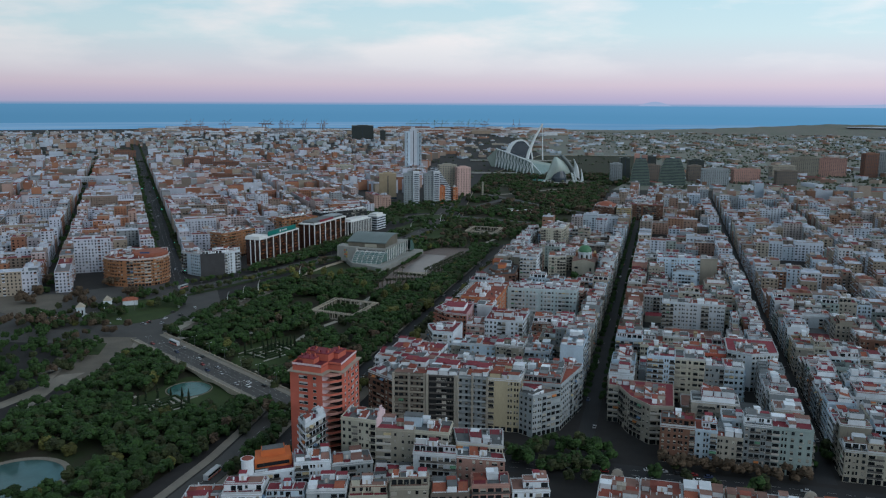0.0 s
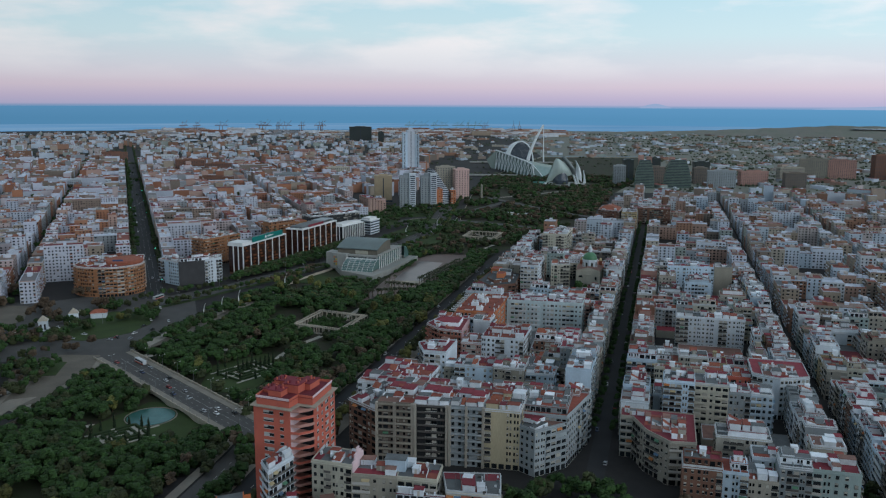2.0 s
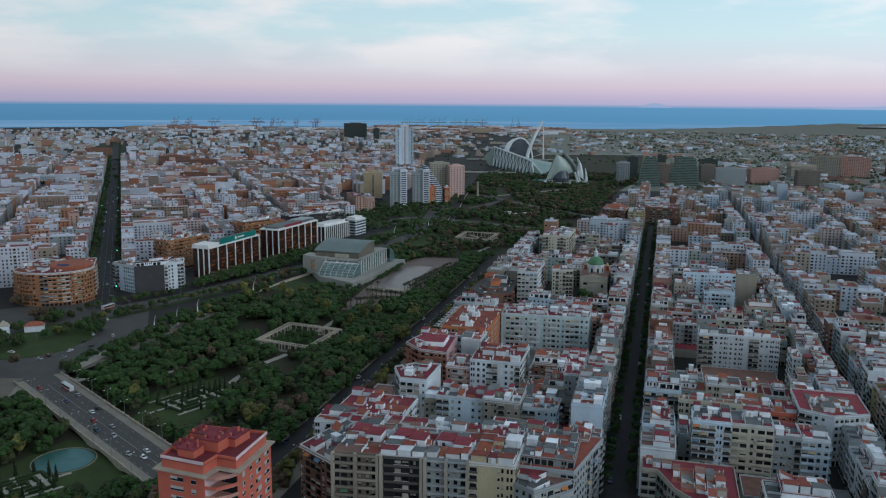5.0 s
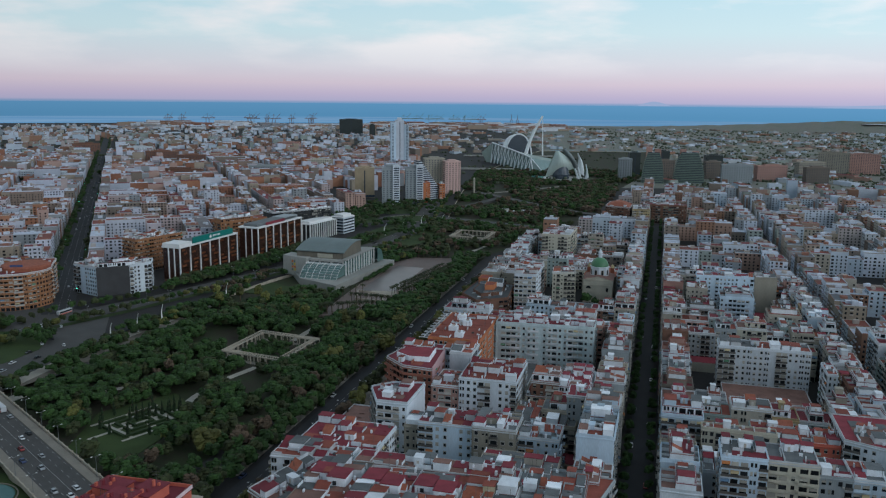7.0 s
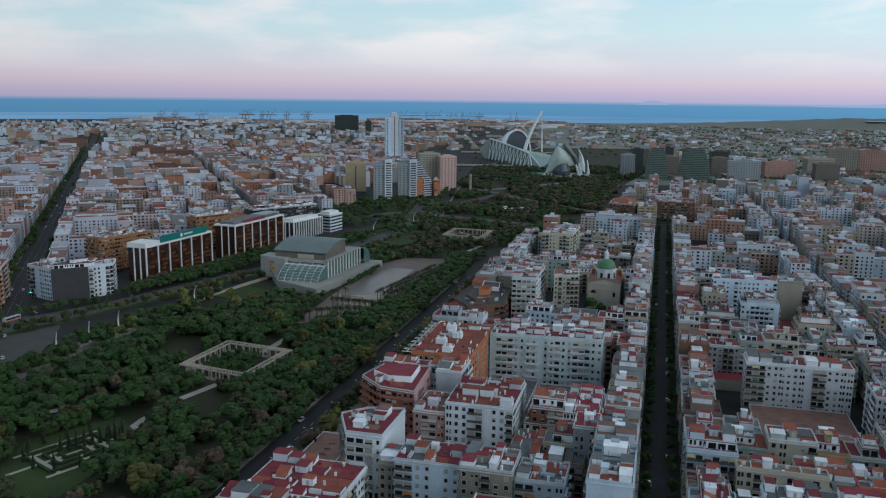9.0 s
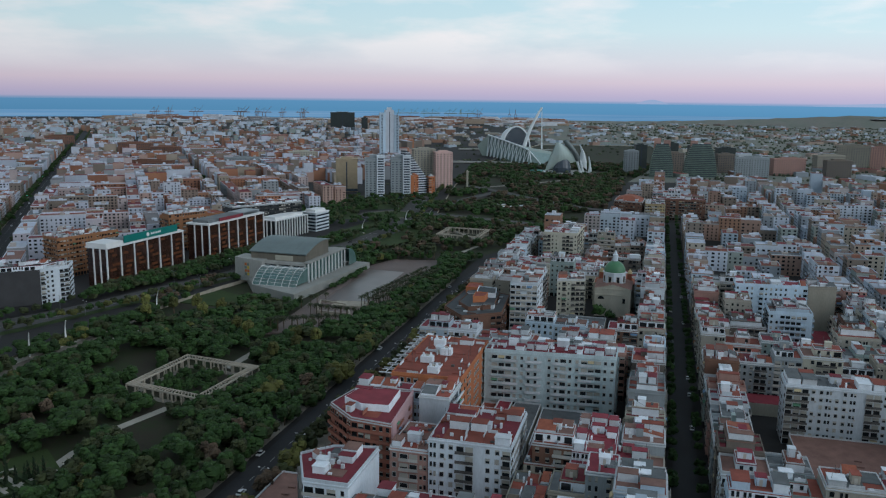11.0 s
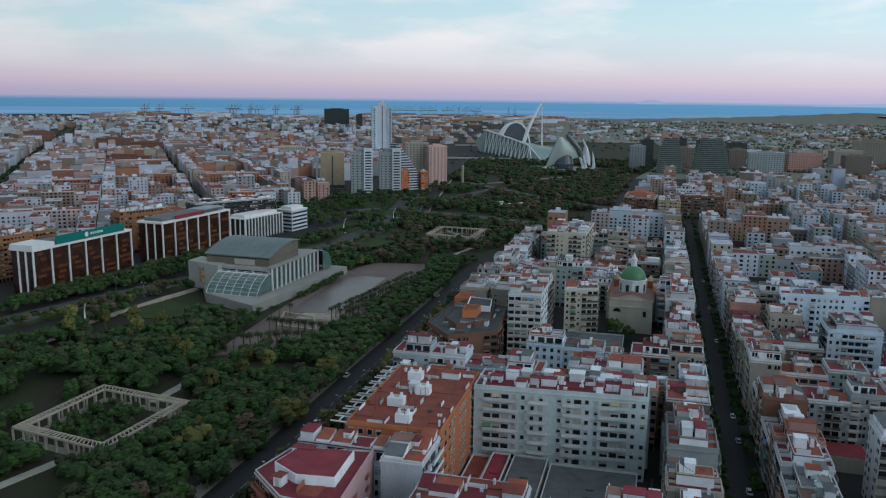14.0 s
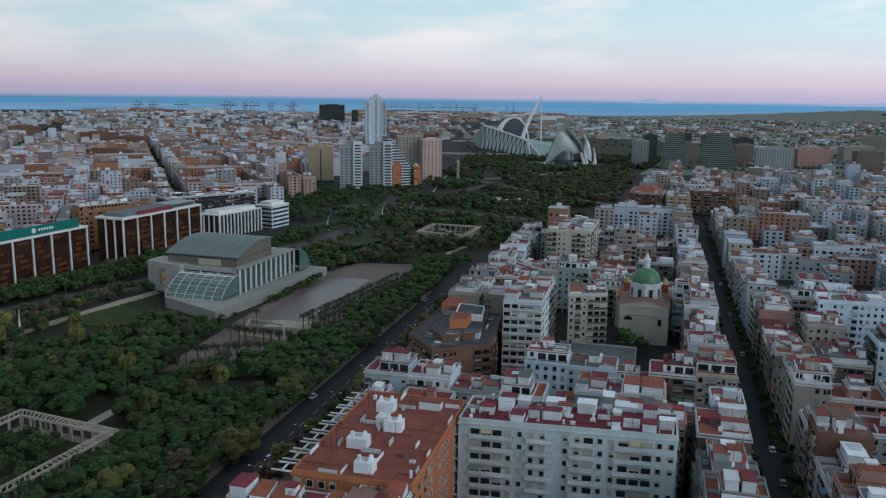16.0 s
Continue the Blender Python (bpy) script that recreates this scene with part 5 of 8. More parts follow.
def office(p, q, deep, hgt, sign):
    """A bronze glass office slab with white piers between p and q."""
    dx, dy = q[0] - p[0], q[1] - p[1]
    L = math.hypot(dx, dy)
    th = thing("office_building", p[0], p[1], 0, "bronze glass office block with white piers" + (" and teal rooftop sign" if sign else ""), "office building", turn=math.atan2(dy, dx))
    n = 6
    for i in range(n):
        x0, x1 = i * L / n + 0.4, (i + 1) * L / n - 0.4
        for k in range(8):
            z0, z1 = 2 + k * (hgt - 3.5) / 8, 2 + (k + 1) * (hgt - 3.5) / 8 - 0.12
            m = Mesh()
            m.prism([(x0, 0.3), (x1, 0.3), (x1, deep), (x0, deep)] if i in (0, n - 1) else [(x0, 0.3), (x1, 0.3), (x1, 1.2), (x0, 1.2)], z0, z1)
            part("glass_bay", m, OFFGLASS, th)
            # storeys with reflections painted as lighter strips before the glass
            if k > 0 and RO.random() < 0.62:
                a_ = RO.uniform(0.0, 0.45)
                b_ = RO.uniform(a_ + 0.3, 1.0)
                m = Mesh()
                m.prism([(x0 + (x1 - x0) * a_, 0.22), (x0 + (x1 - x0) * b_, 0.22), (x0 + (x1 - x0) * b_, 0.32), (x0 + (x1 - x0) * a_, 0.32)], z0 + 0.5, z1 - 0.9)
                part("blind_strip", m, OFFREFLECT, th)
    m = Mesh()
    m.prism([(0.5, 1.3), (L - 0.5, 1.3), (L - 0.5, deep - 0.3), (0.5, deep - 0.3)], 0, hgt - 0.5)
    part("core_wall", m, WALLS["brown brick"], th)
    for i in range(n + 1):
        m = Mesh()
        m.box(i * L / n, 0, 0.8, 1.0, 0, hgt)
        part("pier", m, WHITEPOST, th, "white concrete pier")
    for j in (1, 2):
        m = Mesh()
        m.box(0.1, j * deep / 3, 1.0, 0.8, 0, hgt - 1.3)
        part("pier", m, WHITEPOST, th, "white concrete pier")
    m = Mesh()
    m.prism([(-0.6, -0.6), (L + 0.6, -0.6), (L + 0.6, deep + 0.6), (-0.6, deep + 0.6)], hgt - 1.3, hgt)
    part("cornice", m, WHITEPOST, th)
    m = Mesh()
    m.prism([(3, 3), (L - 4, 3), (L - 4, deep - 3), (3, deep - 3)], hgt, hgt + 2.2)
    part("roof_plant", m, ROOFS[3], th)
    if sign:
        m = Mesh()
        m.bar((L * 0.22, 0.6), (L * 0.93, 0.6), 0.6, hgt + 0.1, hgt + 5.2)
        sg = part("sign_board", m, TEAL, th, "teal rooftop sign board")
        m = Mesh()
        m.lathe(0, 0, [(1.5, 0), (1.5, 0.2)], 20)
        em = part("emblem", m, WHITEPOST, sg, "plain white emblem")
        em.location, em.rotation_euler = (L * 0.52, 0.25, hgt + 2.6), (math.pi / 2, 0, 0)
        m = Mesh()
        for j in range(6):
            m.box(L * 0.57 + j * 1.9, 0.25, 1.3, 0.12, hgt + 2.0, hgt + 3.4)
        part("lettering_bar", m, WHITEPOST, sg, "plain white bars")
        m = Mesh()
        m.prism([(-0.5, 0), (L * 0.2, 0), (L * 0.2, deep), (-0.5, deep)], hgt, hgt + 2.4)
        part("penthouse", m, WHITEPOST, th)
    else:
        m = Mesh()
        m.bar((L * 0.2, 1.2), (L * 0.62, 1.2), 0.6, hgt + 0.1, hgt + 2.6)
        part("sign_board", m, ROOFS[1], th, "dark red rooftop board")
        m = Mesh()
        m.prism([(L * 0.66, 3), (L - 2, 3), (L - 2, deep - 3), (L * 0.66, deep - 3)], hgt, hgt + 2.6)
        part("penthouse", m, WALLS["pale grey plaster"], th)


office((-213, 872), (-185, 950), 17, 30, True)
office((-169, 966.5), (-141, 1039), 21, 32, False)
house([(-286, 838), (-262, 822), (-256, 838), (-276, 858)], 7, "cool white plaster", 3, None, 3.1, style="slab", label="white rounded corner block with ribbon windows", name="apartment_block", category="apartment block")
TAN_BRICK = mat("tan orange brick", (0.32, 0.15, 0.075), 0.85, vary=0.16, scale=0.2, fine=6)
dk = mat("dark grey cladding", (0.05, 0.05, 0.053), 0.6, vary=0.2)
house([(-262, 822), (-240, 832), (-236, 850), (-256, 838)], 7, "grey-brown brick", 3, (), 3.1, wallmat=dk, label="dark grey blank-walled office block", name="office_building", category="office building")
house([(-240, 832), (-228, 846), (-232, 862), (-238, 850)], 7, "white plaster", 3, None, 3.1, style="slab", label="white office end with square dark windows", name="office_building", category="office building")
arc = [(-318 + 31 * math.cos(radians(a)), 800 + 26 * math.sin(radians(a))) for a in range(-150, 31, 18)]
ora, H, c = house(arc + [(-300, 840), (-345, 830)], 8, "ochre plaster", 0, None, 3.2, wallmat=TAN_BRICK, style="slab", label="orange brick block with a rounded front and balcony bands", name="apartment_block", category="apartment block")
al = shift(arc, c)
for k in range(1, 8):
    m = Mesh()
    for a, b in zip(al, al[1:]):
        d = math.hypot(b[0] - a[0], b[1] - a[1])
        o = ((b[1] - a[1]) / d * 0.5, -(b[0] - a[0]) / d * 0.5)
        m.bar((a[0] + o[0], a[1] + o[1]), (b[0] + o[0], b[1] + o[1]), 0.9, k * 3.2 - 0.1, k * 3.2 + 0.85)
    part("balcony", m, TAN_BRICK, ora, "rounded brick balcony band")
m = Mesh()
m.lathe(6, 8, [(17, H), (17, H + 2.5), (15, H + 3.5)], 24)
part("attic", m, TILE, ora, "stepped attic with tiled roof")
m = Mesh()
m.box(6, -6, 9, 0.4, H + 2.6, H + 5, 0.1)
part("sign_board", m, mat("blue sign", (0.05, 0.08, 0.18), 0.6), ora, "dark blue rooftop board")
# white offices before the roundabout
for q, hh, fins in (([(-138, 1078), (-116, 1122), (-132, 1130), (-156, 1086)], 17.5, True), ([(-108, 1128), (-98, 1150), (-112, 1160), (-124, 1138)], 18, False)):
    wo = thing("office_building", *q[0], 0, "dark glazed office with white fins" if fins else "white office block with dark ribbon windows", "office building")
    l_ = shift(q, q[0])
    m = Mesh()
    m.prism(l_, 0, hh)
    part("wall", m, BLACKCLAD if fins else WALLS["white plaster"], wo)
    m = Mesh()
    m.prism(inset(l_, -0.5), hh, hh + 0.7)
    m.prism(inset(l_, 3.0), hh + 0.7, hh + 3.2)
    part("roof_slab", m, WHITEPOST, wo)
    for e in (0, 3):
        a, b = l_[e], l_[(e + 1) % 4]
        d = math.dist(a, b)
        o = ((b[1] - a[1]) / d * 0.4, -(b[0] - a[0]) / d * 0.4)
        if fins:
            for k in range(int(d / 4) + 1):
                x, y = lerp2(a, b, k / int(d / 4))
                m = Mesh()
                m.box(x + o[0], y + o[1], 0.9, 0.9, 0, hh, math.atan2(b[1] - a[1], b[0] - a[0]))
                part("fin", m, WHITEPOST, wo)
        else:
            for k in range(5):
                m = Mesh()
                m.bar(lerp2(a, b, 0.03), lerp2(a, b, 0.97), 0.5, k * 3.4 + 1.4, k * 3.4 + 3.0)
                part("window_band", m, RIBBONGLASS, wo)
house([(-215, 1010), (-178, 1050), (-190, 1065), (-228, 1025)], 9, "brown brick", 0, None, 3.2, wallmat=TAN_BRICK, label="orange brick apartment block behind the offices", name="apartment_block", category="apartment block")
house([(-262, 905), (-235, 950), (-250, 962), (-278, 918)], 9, "brown brick", 0, None, 3.2, wallmat=TAN_BRICK, label="orange brick apartment block behind the offices", name="apartment_block", category="apartment block")

# ---- concert hall with its glass foyer ----
HALLSTONE = mat("weathered hall stone", (0.35, 0.35, 0.33), 0.85, vary=0.22, scale=0.15, fine=1.5, streak=True)
YELLOWPAINT = mat("yellow mural paint", (0.55, 0.40, 0.06), 0.8, vary=0.15)
hall_turn = math.atan2(0.954, 0.30)
hall = thing("concert_hall", -82.4, 862.5, 0, "pale concert hall with vaulted roof and glass foyers", "concert hall", turn=hall_turn)
CONC = mat("pale concrete", (0.28, 0.28, 0.26), 0.8, vary=0.15, scale=0.1)
HALLBROWN = mat("brown-grey hall stone", (0.15, 0.135, 0.11), 0.85, vary=0.2, scale=0.15, fine=1.5, streak=True)
VAULT = mat("grey-green metal roof", (0.15, 0.19, 0.19), 0.55, vary=0.15, scale=0.1, metal=0.2)
FGLASS = mat("greenish foyer glass", (0.085, 0.155, 0.145), 0.10, vary=0.2, spec=0.6, bump=0)
m = Mesh()
m.prism([(-9, -3), (109, -9), (112, 50), (40, 62), (8, 38)], -2.5, 3)
part("podium", m, CONC, hall)
m = Mesh()
m.prism([(27, 6), (88, 6), (88, 54), (30, 58)], 4, 16)
part("main_wall", m, HALLSTONE, hall)
m = Mesh()
m.prism([(25, 40), (40, 40), (47, 66), (32, 66)], 0, 16.6)
part("stair_block", m, HALLSTONE, hall, "white stair block")
m = Mesh()
m.box(28.6, 54, 0.7, 5, 4, 14, -0.26)
mural = part("mural", m, WALLS["cream plaster"], hall, "yellow and orange patterned wall panel")
for k in range(8):
    m = Mesh()
    m.box(28.25 + 0.26 * (k % 2 - 0.5) * 2.3, 52.85 + 2.3 * (k % 2), 0.12, 2.0, 4.4 + 2.4 * (k // 2), 6.2 + 2.4 * (k // 2), -0.26)
    part("mural_patch", m, (YELLOWPAINT, ORANGECLAD, VAULT)[(k * 2 + k // 3) % 3], mural)
m = Mesh()
m.prism([(27, 3.4), (91, 3.4), (91, 12), (72, 40), (72, 8), (27, 8)], 16.4, 17.2)
part("canopy_roof", m, CONC, hall, "flat overhanging canopy roof")
for i in range(12):
    m = Mesh()
    m.box(27 + i * 5.7, 4, 0.7, 0.9, 3, 16.4)
    part("column", m, WHITEPOST, hall, "slender white column")
for i in range(11):
    m = Mesh()
    m.box(29.8 + i * 5.7, 5.6, 5.3, 0.2, 3.3, 16.2)
    part("glass_panel", m, FGLASS, hall)
m = Mesh()
N = 14
VX0, VX1 = 32, 72


def vault(a):
    """Height of the vaulted roof from its front eaves (0) to its back (1)."""
    return 20.6 + 7.6 * math.sin(math.pi * (0.06 + 0.60 * a))


for i in range(N):
    x0, x1, z0, z1 = VX0 + (VX1 - VX0) * i / N, VX0 + (VX1 - VX0) * (i + 1) / N, vault(i / N), vault((i + 1) / N)
    m.face([(x0, 8, z0), (x1, 8, z1), (x1, 54, z1), (x0, 54, z0)])
    m.face([(x0, 8, z0 - 0.6), (x1, 8, z1 - 0.6), (x1, 8, z1), (x0, 8, z0)])
    m.face([(x1, 54, z1 - 0.6), (x0, 54, z0 - 0.6), (x0, 54, z0), (x1, 54, z1)])
m.face([(VX0, 8, vault(0) - 0.7), (VX0, 8, vault(0)), (VX0, 54, vault(0)), (VX0, 54, vault(0) - 0.7)])
part("vaulted_roof", m, VAULT, hall, "curved grey-green metal roof")
for i in range(1, 8):
    m = Mesh()
    for k in range(N):
        m.tube((VX0 + (VX1 - VX0) * k / N, 8 + i * 5.75, vault(k / N) + 0.04), (VX0 + (VX1 - VX0) * (k + 1) / N, 8 + i * 5.75, vault((k + 1) / N) + 0.04), 0.12, 0.12, 4)
    part("roof_seam", m, VAULT, hall)
m = Mesh()
m.prism([(33, 9), (71, 9), (71, 53), (33, 53)], 15.9, 20.6)
for i in range(N):
    x0, x1, z0, z1 = VX0 + 1 + (VX1 - VX0 - 2) * i / N, VX0 + 1 + (VX1 - VX0 - 2) * (i + 1) / N, vault(i / N) - 0.3, vault((i + 1) / N) - 0.3
    for y in (9, 53):
        m.face([(x0, y, 20), (x1, y, 20), (x1, y, z1), (x0, y, z0)])
part("auditorium_wall", m, HALLBROWN, hall, "brownish stone auditorium wall")
m = Mesh()
m.box(32.6, 26, 0.5, 14, 16.4, 20.0)
part("panel", m, WALLS["cream plaster"], hall, "pale wall panel under the roof")
for z in (8.2, 12.2):
    m = Mesh()
    m.prism([(23.4, 6), (26.9, 6), (27, 40), (23.4, 40)], z, z + 1.1)
    part("gallery", m, WHITEPOST, hall, "white open gallery band")
for k in range(3):
    m = Mesh()
    m.box(27.2, 12 + k * 11, 0.4, 9, 9, 10.4)
    m.box(27.2, 12 + k * 11, 0.4, 9, 13, 14.4)
    part("window_band", m, GLASS, hall)
# glazed lean-to foyer: a grid of panes in white bars
for i in range(6):
    for j in range(4):
        y0, y1 = 5 + i * 5.6, 5 + (i + 1) * 5.6 - 0.3
        def fz(t):
            return (9.0 + 18.0 * t ** 1.25, 3 + 10.5 * math.sin(t * math.pi / 2))
        (xa, za), (xb, zb) = fz(j / 4), fz((j + 1) / 4 - 0.02)
        m = Mesh()
        m.face([(xa, y0, za), (xa, y1, za), (xb, y1, zb), (xb, y0, zb)])
        m.face([(xa + 0.1, y0, za - 0.1), (xb + 0.1, y0, zb - 0.1), (xb + 0.1, y1, zb - 0.1), (xa + 0.1, y1, za - 0.1)])
        part("foyer_pane", m, FGLASS, hall)
for s, yy in ((0, 4.9), (1, 38.7)):
    m = Mesh()
    prof = [(9.0 + 18.0 * (j / 8) ** 1.25, 3 + 10.5 * math.sin(j / 8 * math.pi / 2)) for j in range(9)]
    for (xa, za), (xb, zb) in zip(prof, prof[1:]):
        m.face([(xa, yy, 4), (xb, yy, 4), (xb, yy, zb), (xa, yy, za)])
    part("foyer_side", m, FGLASS, hall)
for i in range(7):
    m = Mesh()
    prof = [(8.9 + 18.0 * (j / 8) ** 1.25, 3.1 + 10.5 * math.sin(j / 8 * math.pi / 2)) for j in range(9)]
    for (xa, za), (xb, zb) in zip(prof, prof[1:]):
        m.tube((xa, 4.9 + i * 5.63, za), (xb, 4.9 + i * 5.63, zb), 0.16, 0.16, 4)
    part("glazing_bar", m, WHITEPOST, hall)
for j in range(9):
    m = Mesh()
    xa, za = 8.9 + 18.0 * (j / 8) ** 1.25, 3.15 + 10.5 * math.sin(j / 8 * math.pi / 2)
    m.tube((xa, 4.9, za), (xa, 38.7, za), 0.10, 0.10, 4)
    part("glazing_bar", m, WHITEPOST, hall)
m = Mesh()
for k in range(12):
    a0, a1 = math.pi / 2 * k / 12, math.pi / 2 * (k + 1) / 12
    m.face([(89 + 14 * math.cos(a0), 0, 4 + 13 * math.sin(a0)), (89 + 14 * math.cos(a0), 34, 4 + 13 * math.sin(a0)), (89 + 14 * math.cos(a1), 34, 4 + 13 * math.sin(a1)), (89 + 14 * math.cos(a1), 0, 4 + 13 * math.sin(a1))])
    m.face([(89, 0, 4), (89 + 14 * math.cos(a0), 0, 4 + 13 * math.sin(a0)), (89 + 14 * math.cos(a1), 0, 4 + 13 * math.sin(a1))])
part("end_conservatory", m, FGLASS, hall, "curved glass conservatory end")


# ---- farther quarters: joined houses with real roofs and windows ----
FW = palette_mat("far house walls", [(0.52, 0.57, 0.65), (0.40, 0.48, 0.57), (0.36, 0.29, 0.24), (0.46, 0.49, 0.52), (0.28, 0.235, 0.185), (0.26, 0.29, 0.32), (0.35, 0.32, 0.27), (0.21, 0.12, 0.085), (0.31, 0.205, 0.165), (0.46, 0.52, 0.60), (0.40, 0.36, 0.35), (0.20, 0.165, 0.14), (0.54, 0.59, 0.68), (0.29, 0.165, 0.115), (0.27, 0.31, 0.29), (0.42, 0.49, 0.56)])
FR = palette_mat("far house roofs", [(0.21, 0.075, 0.06), (0.17, 0.038, 0.046), (0.23, 0.13, 0.11), (0.14, 0.15, 0.16), (0.24, 0.08, 0.065), (0.22, 0.17, 0.15), (0.46, 0.50, 0.58), (0.19, 0.055, 0.055), (0.38, 0.41, 0.47), (0.17, 0.16, 0.165), (0.50, 0.54, 0.62)])
FWHITE = palette_mat("far roof rooms", [(0.58, 0.62, 0.71), (0.40, 0.36, 0.33), (0.56, 0.58, 0.63), (0.28, 0.13, 0.095), (0.50, 0.54, 0.62)])
FWL = palette_mat("left-bank house walls", [(0.50, 0.52, 0.61), (0.45, 0.41, 0.44), (0.38, 0.41, 0.48), (0.33, 0.165, 0.105), (0.42, 0.345, 0.34), (0.24, 0.18, 0.15), (0.48, 0.50, 0.57), (0.36, 0.165, 0.10), (0.27, 0.285, 0.30), (0.33, 0.275, 0.22), (0.52, 0.54, 0.63), (0.25, 0.115, 0.075), (0.45, 0.475, 0.54), (0.40, 0.27, 0.23), (0.20, 0.165, 0.14)])
FARMATS = [FW, FR, FWHITE, GLASS]
RF = random.Random(21)


def seen(x, y, pad=160):
    return 60 < y and abs(x - 5) < 0.60 * y + pad


def far_house(me, q, hgt, windows):
    if area2(q) < 0:
        q = q[::-1]
    cx, cy = sum(p[0] for p in q) / 4, sum(p[1] for p in q) / 4
    z = lift(cx, cy)
    me.prism(q, z - 0.5, z + hgt, 0)
    me.prism(inset(q, 0.35), z + hgt, z + hgt + 0.15, 1, True)
    mid = inset(q, 0.15)
    near = windows > 0
    if near:
        for i in range(4):
            me.bar(mid[i], mid[(i + 1) % 4], 0.32, z + hgt, z + hgt + 0.6, 0 if RF.random() < 0.5 else 2)
    ang = math.atan2(q[1][1] - q[0][1], q[1][0] - q[0][0])
    for _ in range(RF.choice((1, 1, 2, 3) if near else (0, 1, 1))):
        s, t = RF.uniform(0.25, 0.75), RF.uniform(0.25, 0.75)
        x = q[0][0] + (q[1][0] - q[0][0]) * s + (q[3][0] - q[0][0]) * t
        y = q[0][1] + (q[1][1] - q[0][1]) * s + (q[3][1] - q[0][1]) * t
        me.box(x, y, RF.uniform(2.5, 5), RF.uniform(2.5, 5), z + hgt, z + hgt + RF.uniform(1.6, 3.0), ang, 2)
    if windows:
        for i in range(4):
            p, r = q[i], q[(i + 1) % 4]
            dx, dy = r[0] - p[0], r[1] - p[1]
            L = math.hypot(dx, dy)
            dx, dy = dx / L, dy / L
            nx, ny = dy, -dx
            if L < 6 or (nx * (5 - cx) + ny * (230 - cy)) < 0:
                continue
            bay, fh = (3.1, 3.1) if windows == 2 else (3.6, 3.1)
            nb, nf = int(L / bay), int(hgt / fh)
            for a in range(nb):
                c = (a + 0.5) * L / nb
                w = RF.choice((0.6, 0.6, 0.8, 1.1))
                for k in range(nf):
                    if RF.random() < 0.1:
                        continue
                    zz = z + k * fh + 0.9
                    o = 0.05
                    x0, y0, x1, y1 = p[0] + dx * (c - w) + nx * o, p[1] + dy * (c - w) + ny * o, p[0] + dx * (c + w) + nx * o, p[1] + dy * (c + w) + ny * o
                    me.face([(x0, y0, zz), (x1, y1, zz), (x1, y1, zz + 1.6), (x0, y0, zz + 1.6)], 3)
                    if windows == 2 and w > 0.7:
                        me.bar((x0 + nx * 0.4, y0 + ny * 0.4), (x1 + nx * 0.4, y1 + ny * 0.4), 0.8, zz - 0.4, zz + 0.4, 2)


def far_block(me, to, a0, a1, b0, b1, lo, hi, ok, depth=14, wide=(10, 22)):
    def one(q):
        pts = [to(*p) for p in q]
        cx, cy = sum(p[0] for p in pts) / 4, sum(p[1] for p in pts) / 4
        if not seen(cx, cy) or not ok(cx, cy):
            return
        d = math.hypot(cx - 10, cy - 350)
        far_house(me, pts, RF.randint(lo, hi) * 3.1 + RF.uniform(-0.5, 0.8) + (9 if RF.random() < 0.04 else 0), 2 if d < 650 else 1 if d < 1150 else 0)
    for b, e in ((b0, b0 + depth), (b1 - depth, b1)):
        a = a0
        while a < a1 - 5:
            w = min(RF.uniform(*wide), a1 - a)
            if a1 - a - w < 8:
                w = a1 - a
            one([(a, b), (a + w, b), (a + w, e), (a, e)])
            a += w
    for a, e in ((a0, a0 + depth), (a1 - depth, a1)):
        b = b0 + depth
        while b < b1 - depth - 5:
            w = min(RF.uniform(*wide), b1 - depth - b)
            if b1 - depth - b - w < 8:
                w = b1 - depth - b
            one([(a, b), (a, b + w), (e, b + w), (e, b)])
            b += w
    # yard buildings
    if b1 - b0 > 60 and a1 - a0 > 60:
        for _ in range(5):
            a, b = RF.uniform(a0 + 18, a1 - 40), RF.uniform(b0 + 18, b1 - 40)
            if RF.random() < 0.7:
                one([(a, b), (a + 18, b), (a + 18, b + 14), (a, b + 14)])


far_r = Mesh()
rows_ = [(405, 552), (564, 701), (714, 850), (863, 1000), (1013, 1150), (1163, 1300), (1313, 1450), (1463, 1600)]
cols_ = [(-185, -62), (-45, 55)] + [(69 + 115 * k, 170 + 115 * k) for k in range(10)]
for ci, (v0, v1) in enumerate(cols_):
    for ri, (u0, u1) in enumerate(rows_):
        if (ci < 2 and ri < 3) or (ci == 0 and ri == 3) or (ci == 2 and ri < 2):
            continue
        far_block(far_r, P, u0, u1, v0, v1, 4, 7, lambda x, y: x > bank(y, 2) + 28 and not (1180 < x * UX + y * UY < 1300 and -120 < x * UY - y * UX < -15))
single("city_quarter", far_r, FARMATS, "dense far grid of pale houses with reddish roofs", "houses", "stuff")


def Q(a, b):
    """Plan of the left bank: a along the avenue, b to its right."""
    return (-279 - 0.359 * a + 0.933 * b, 795 + 0.933 * a + 0.359 * b)


far_l = Mesh()


def left_ok(x, y):
    a, b = -0.359 * (x + 279) + 0.933 * (y - 795), 0.933 * (x + 279) + 0.359 * (y - 795)
    if x > bank(y, 1) - 45 or (y > 1620 and x > -60):
        return False
    if b > 0:
        return a > 95 + 0.93 * b and not (-180 < x < 60 and 1360 < y < 1580)
    return a > (62 if b > -78 else -8)


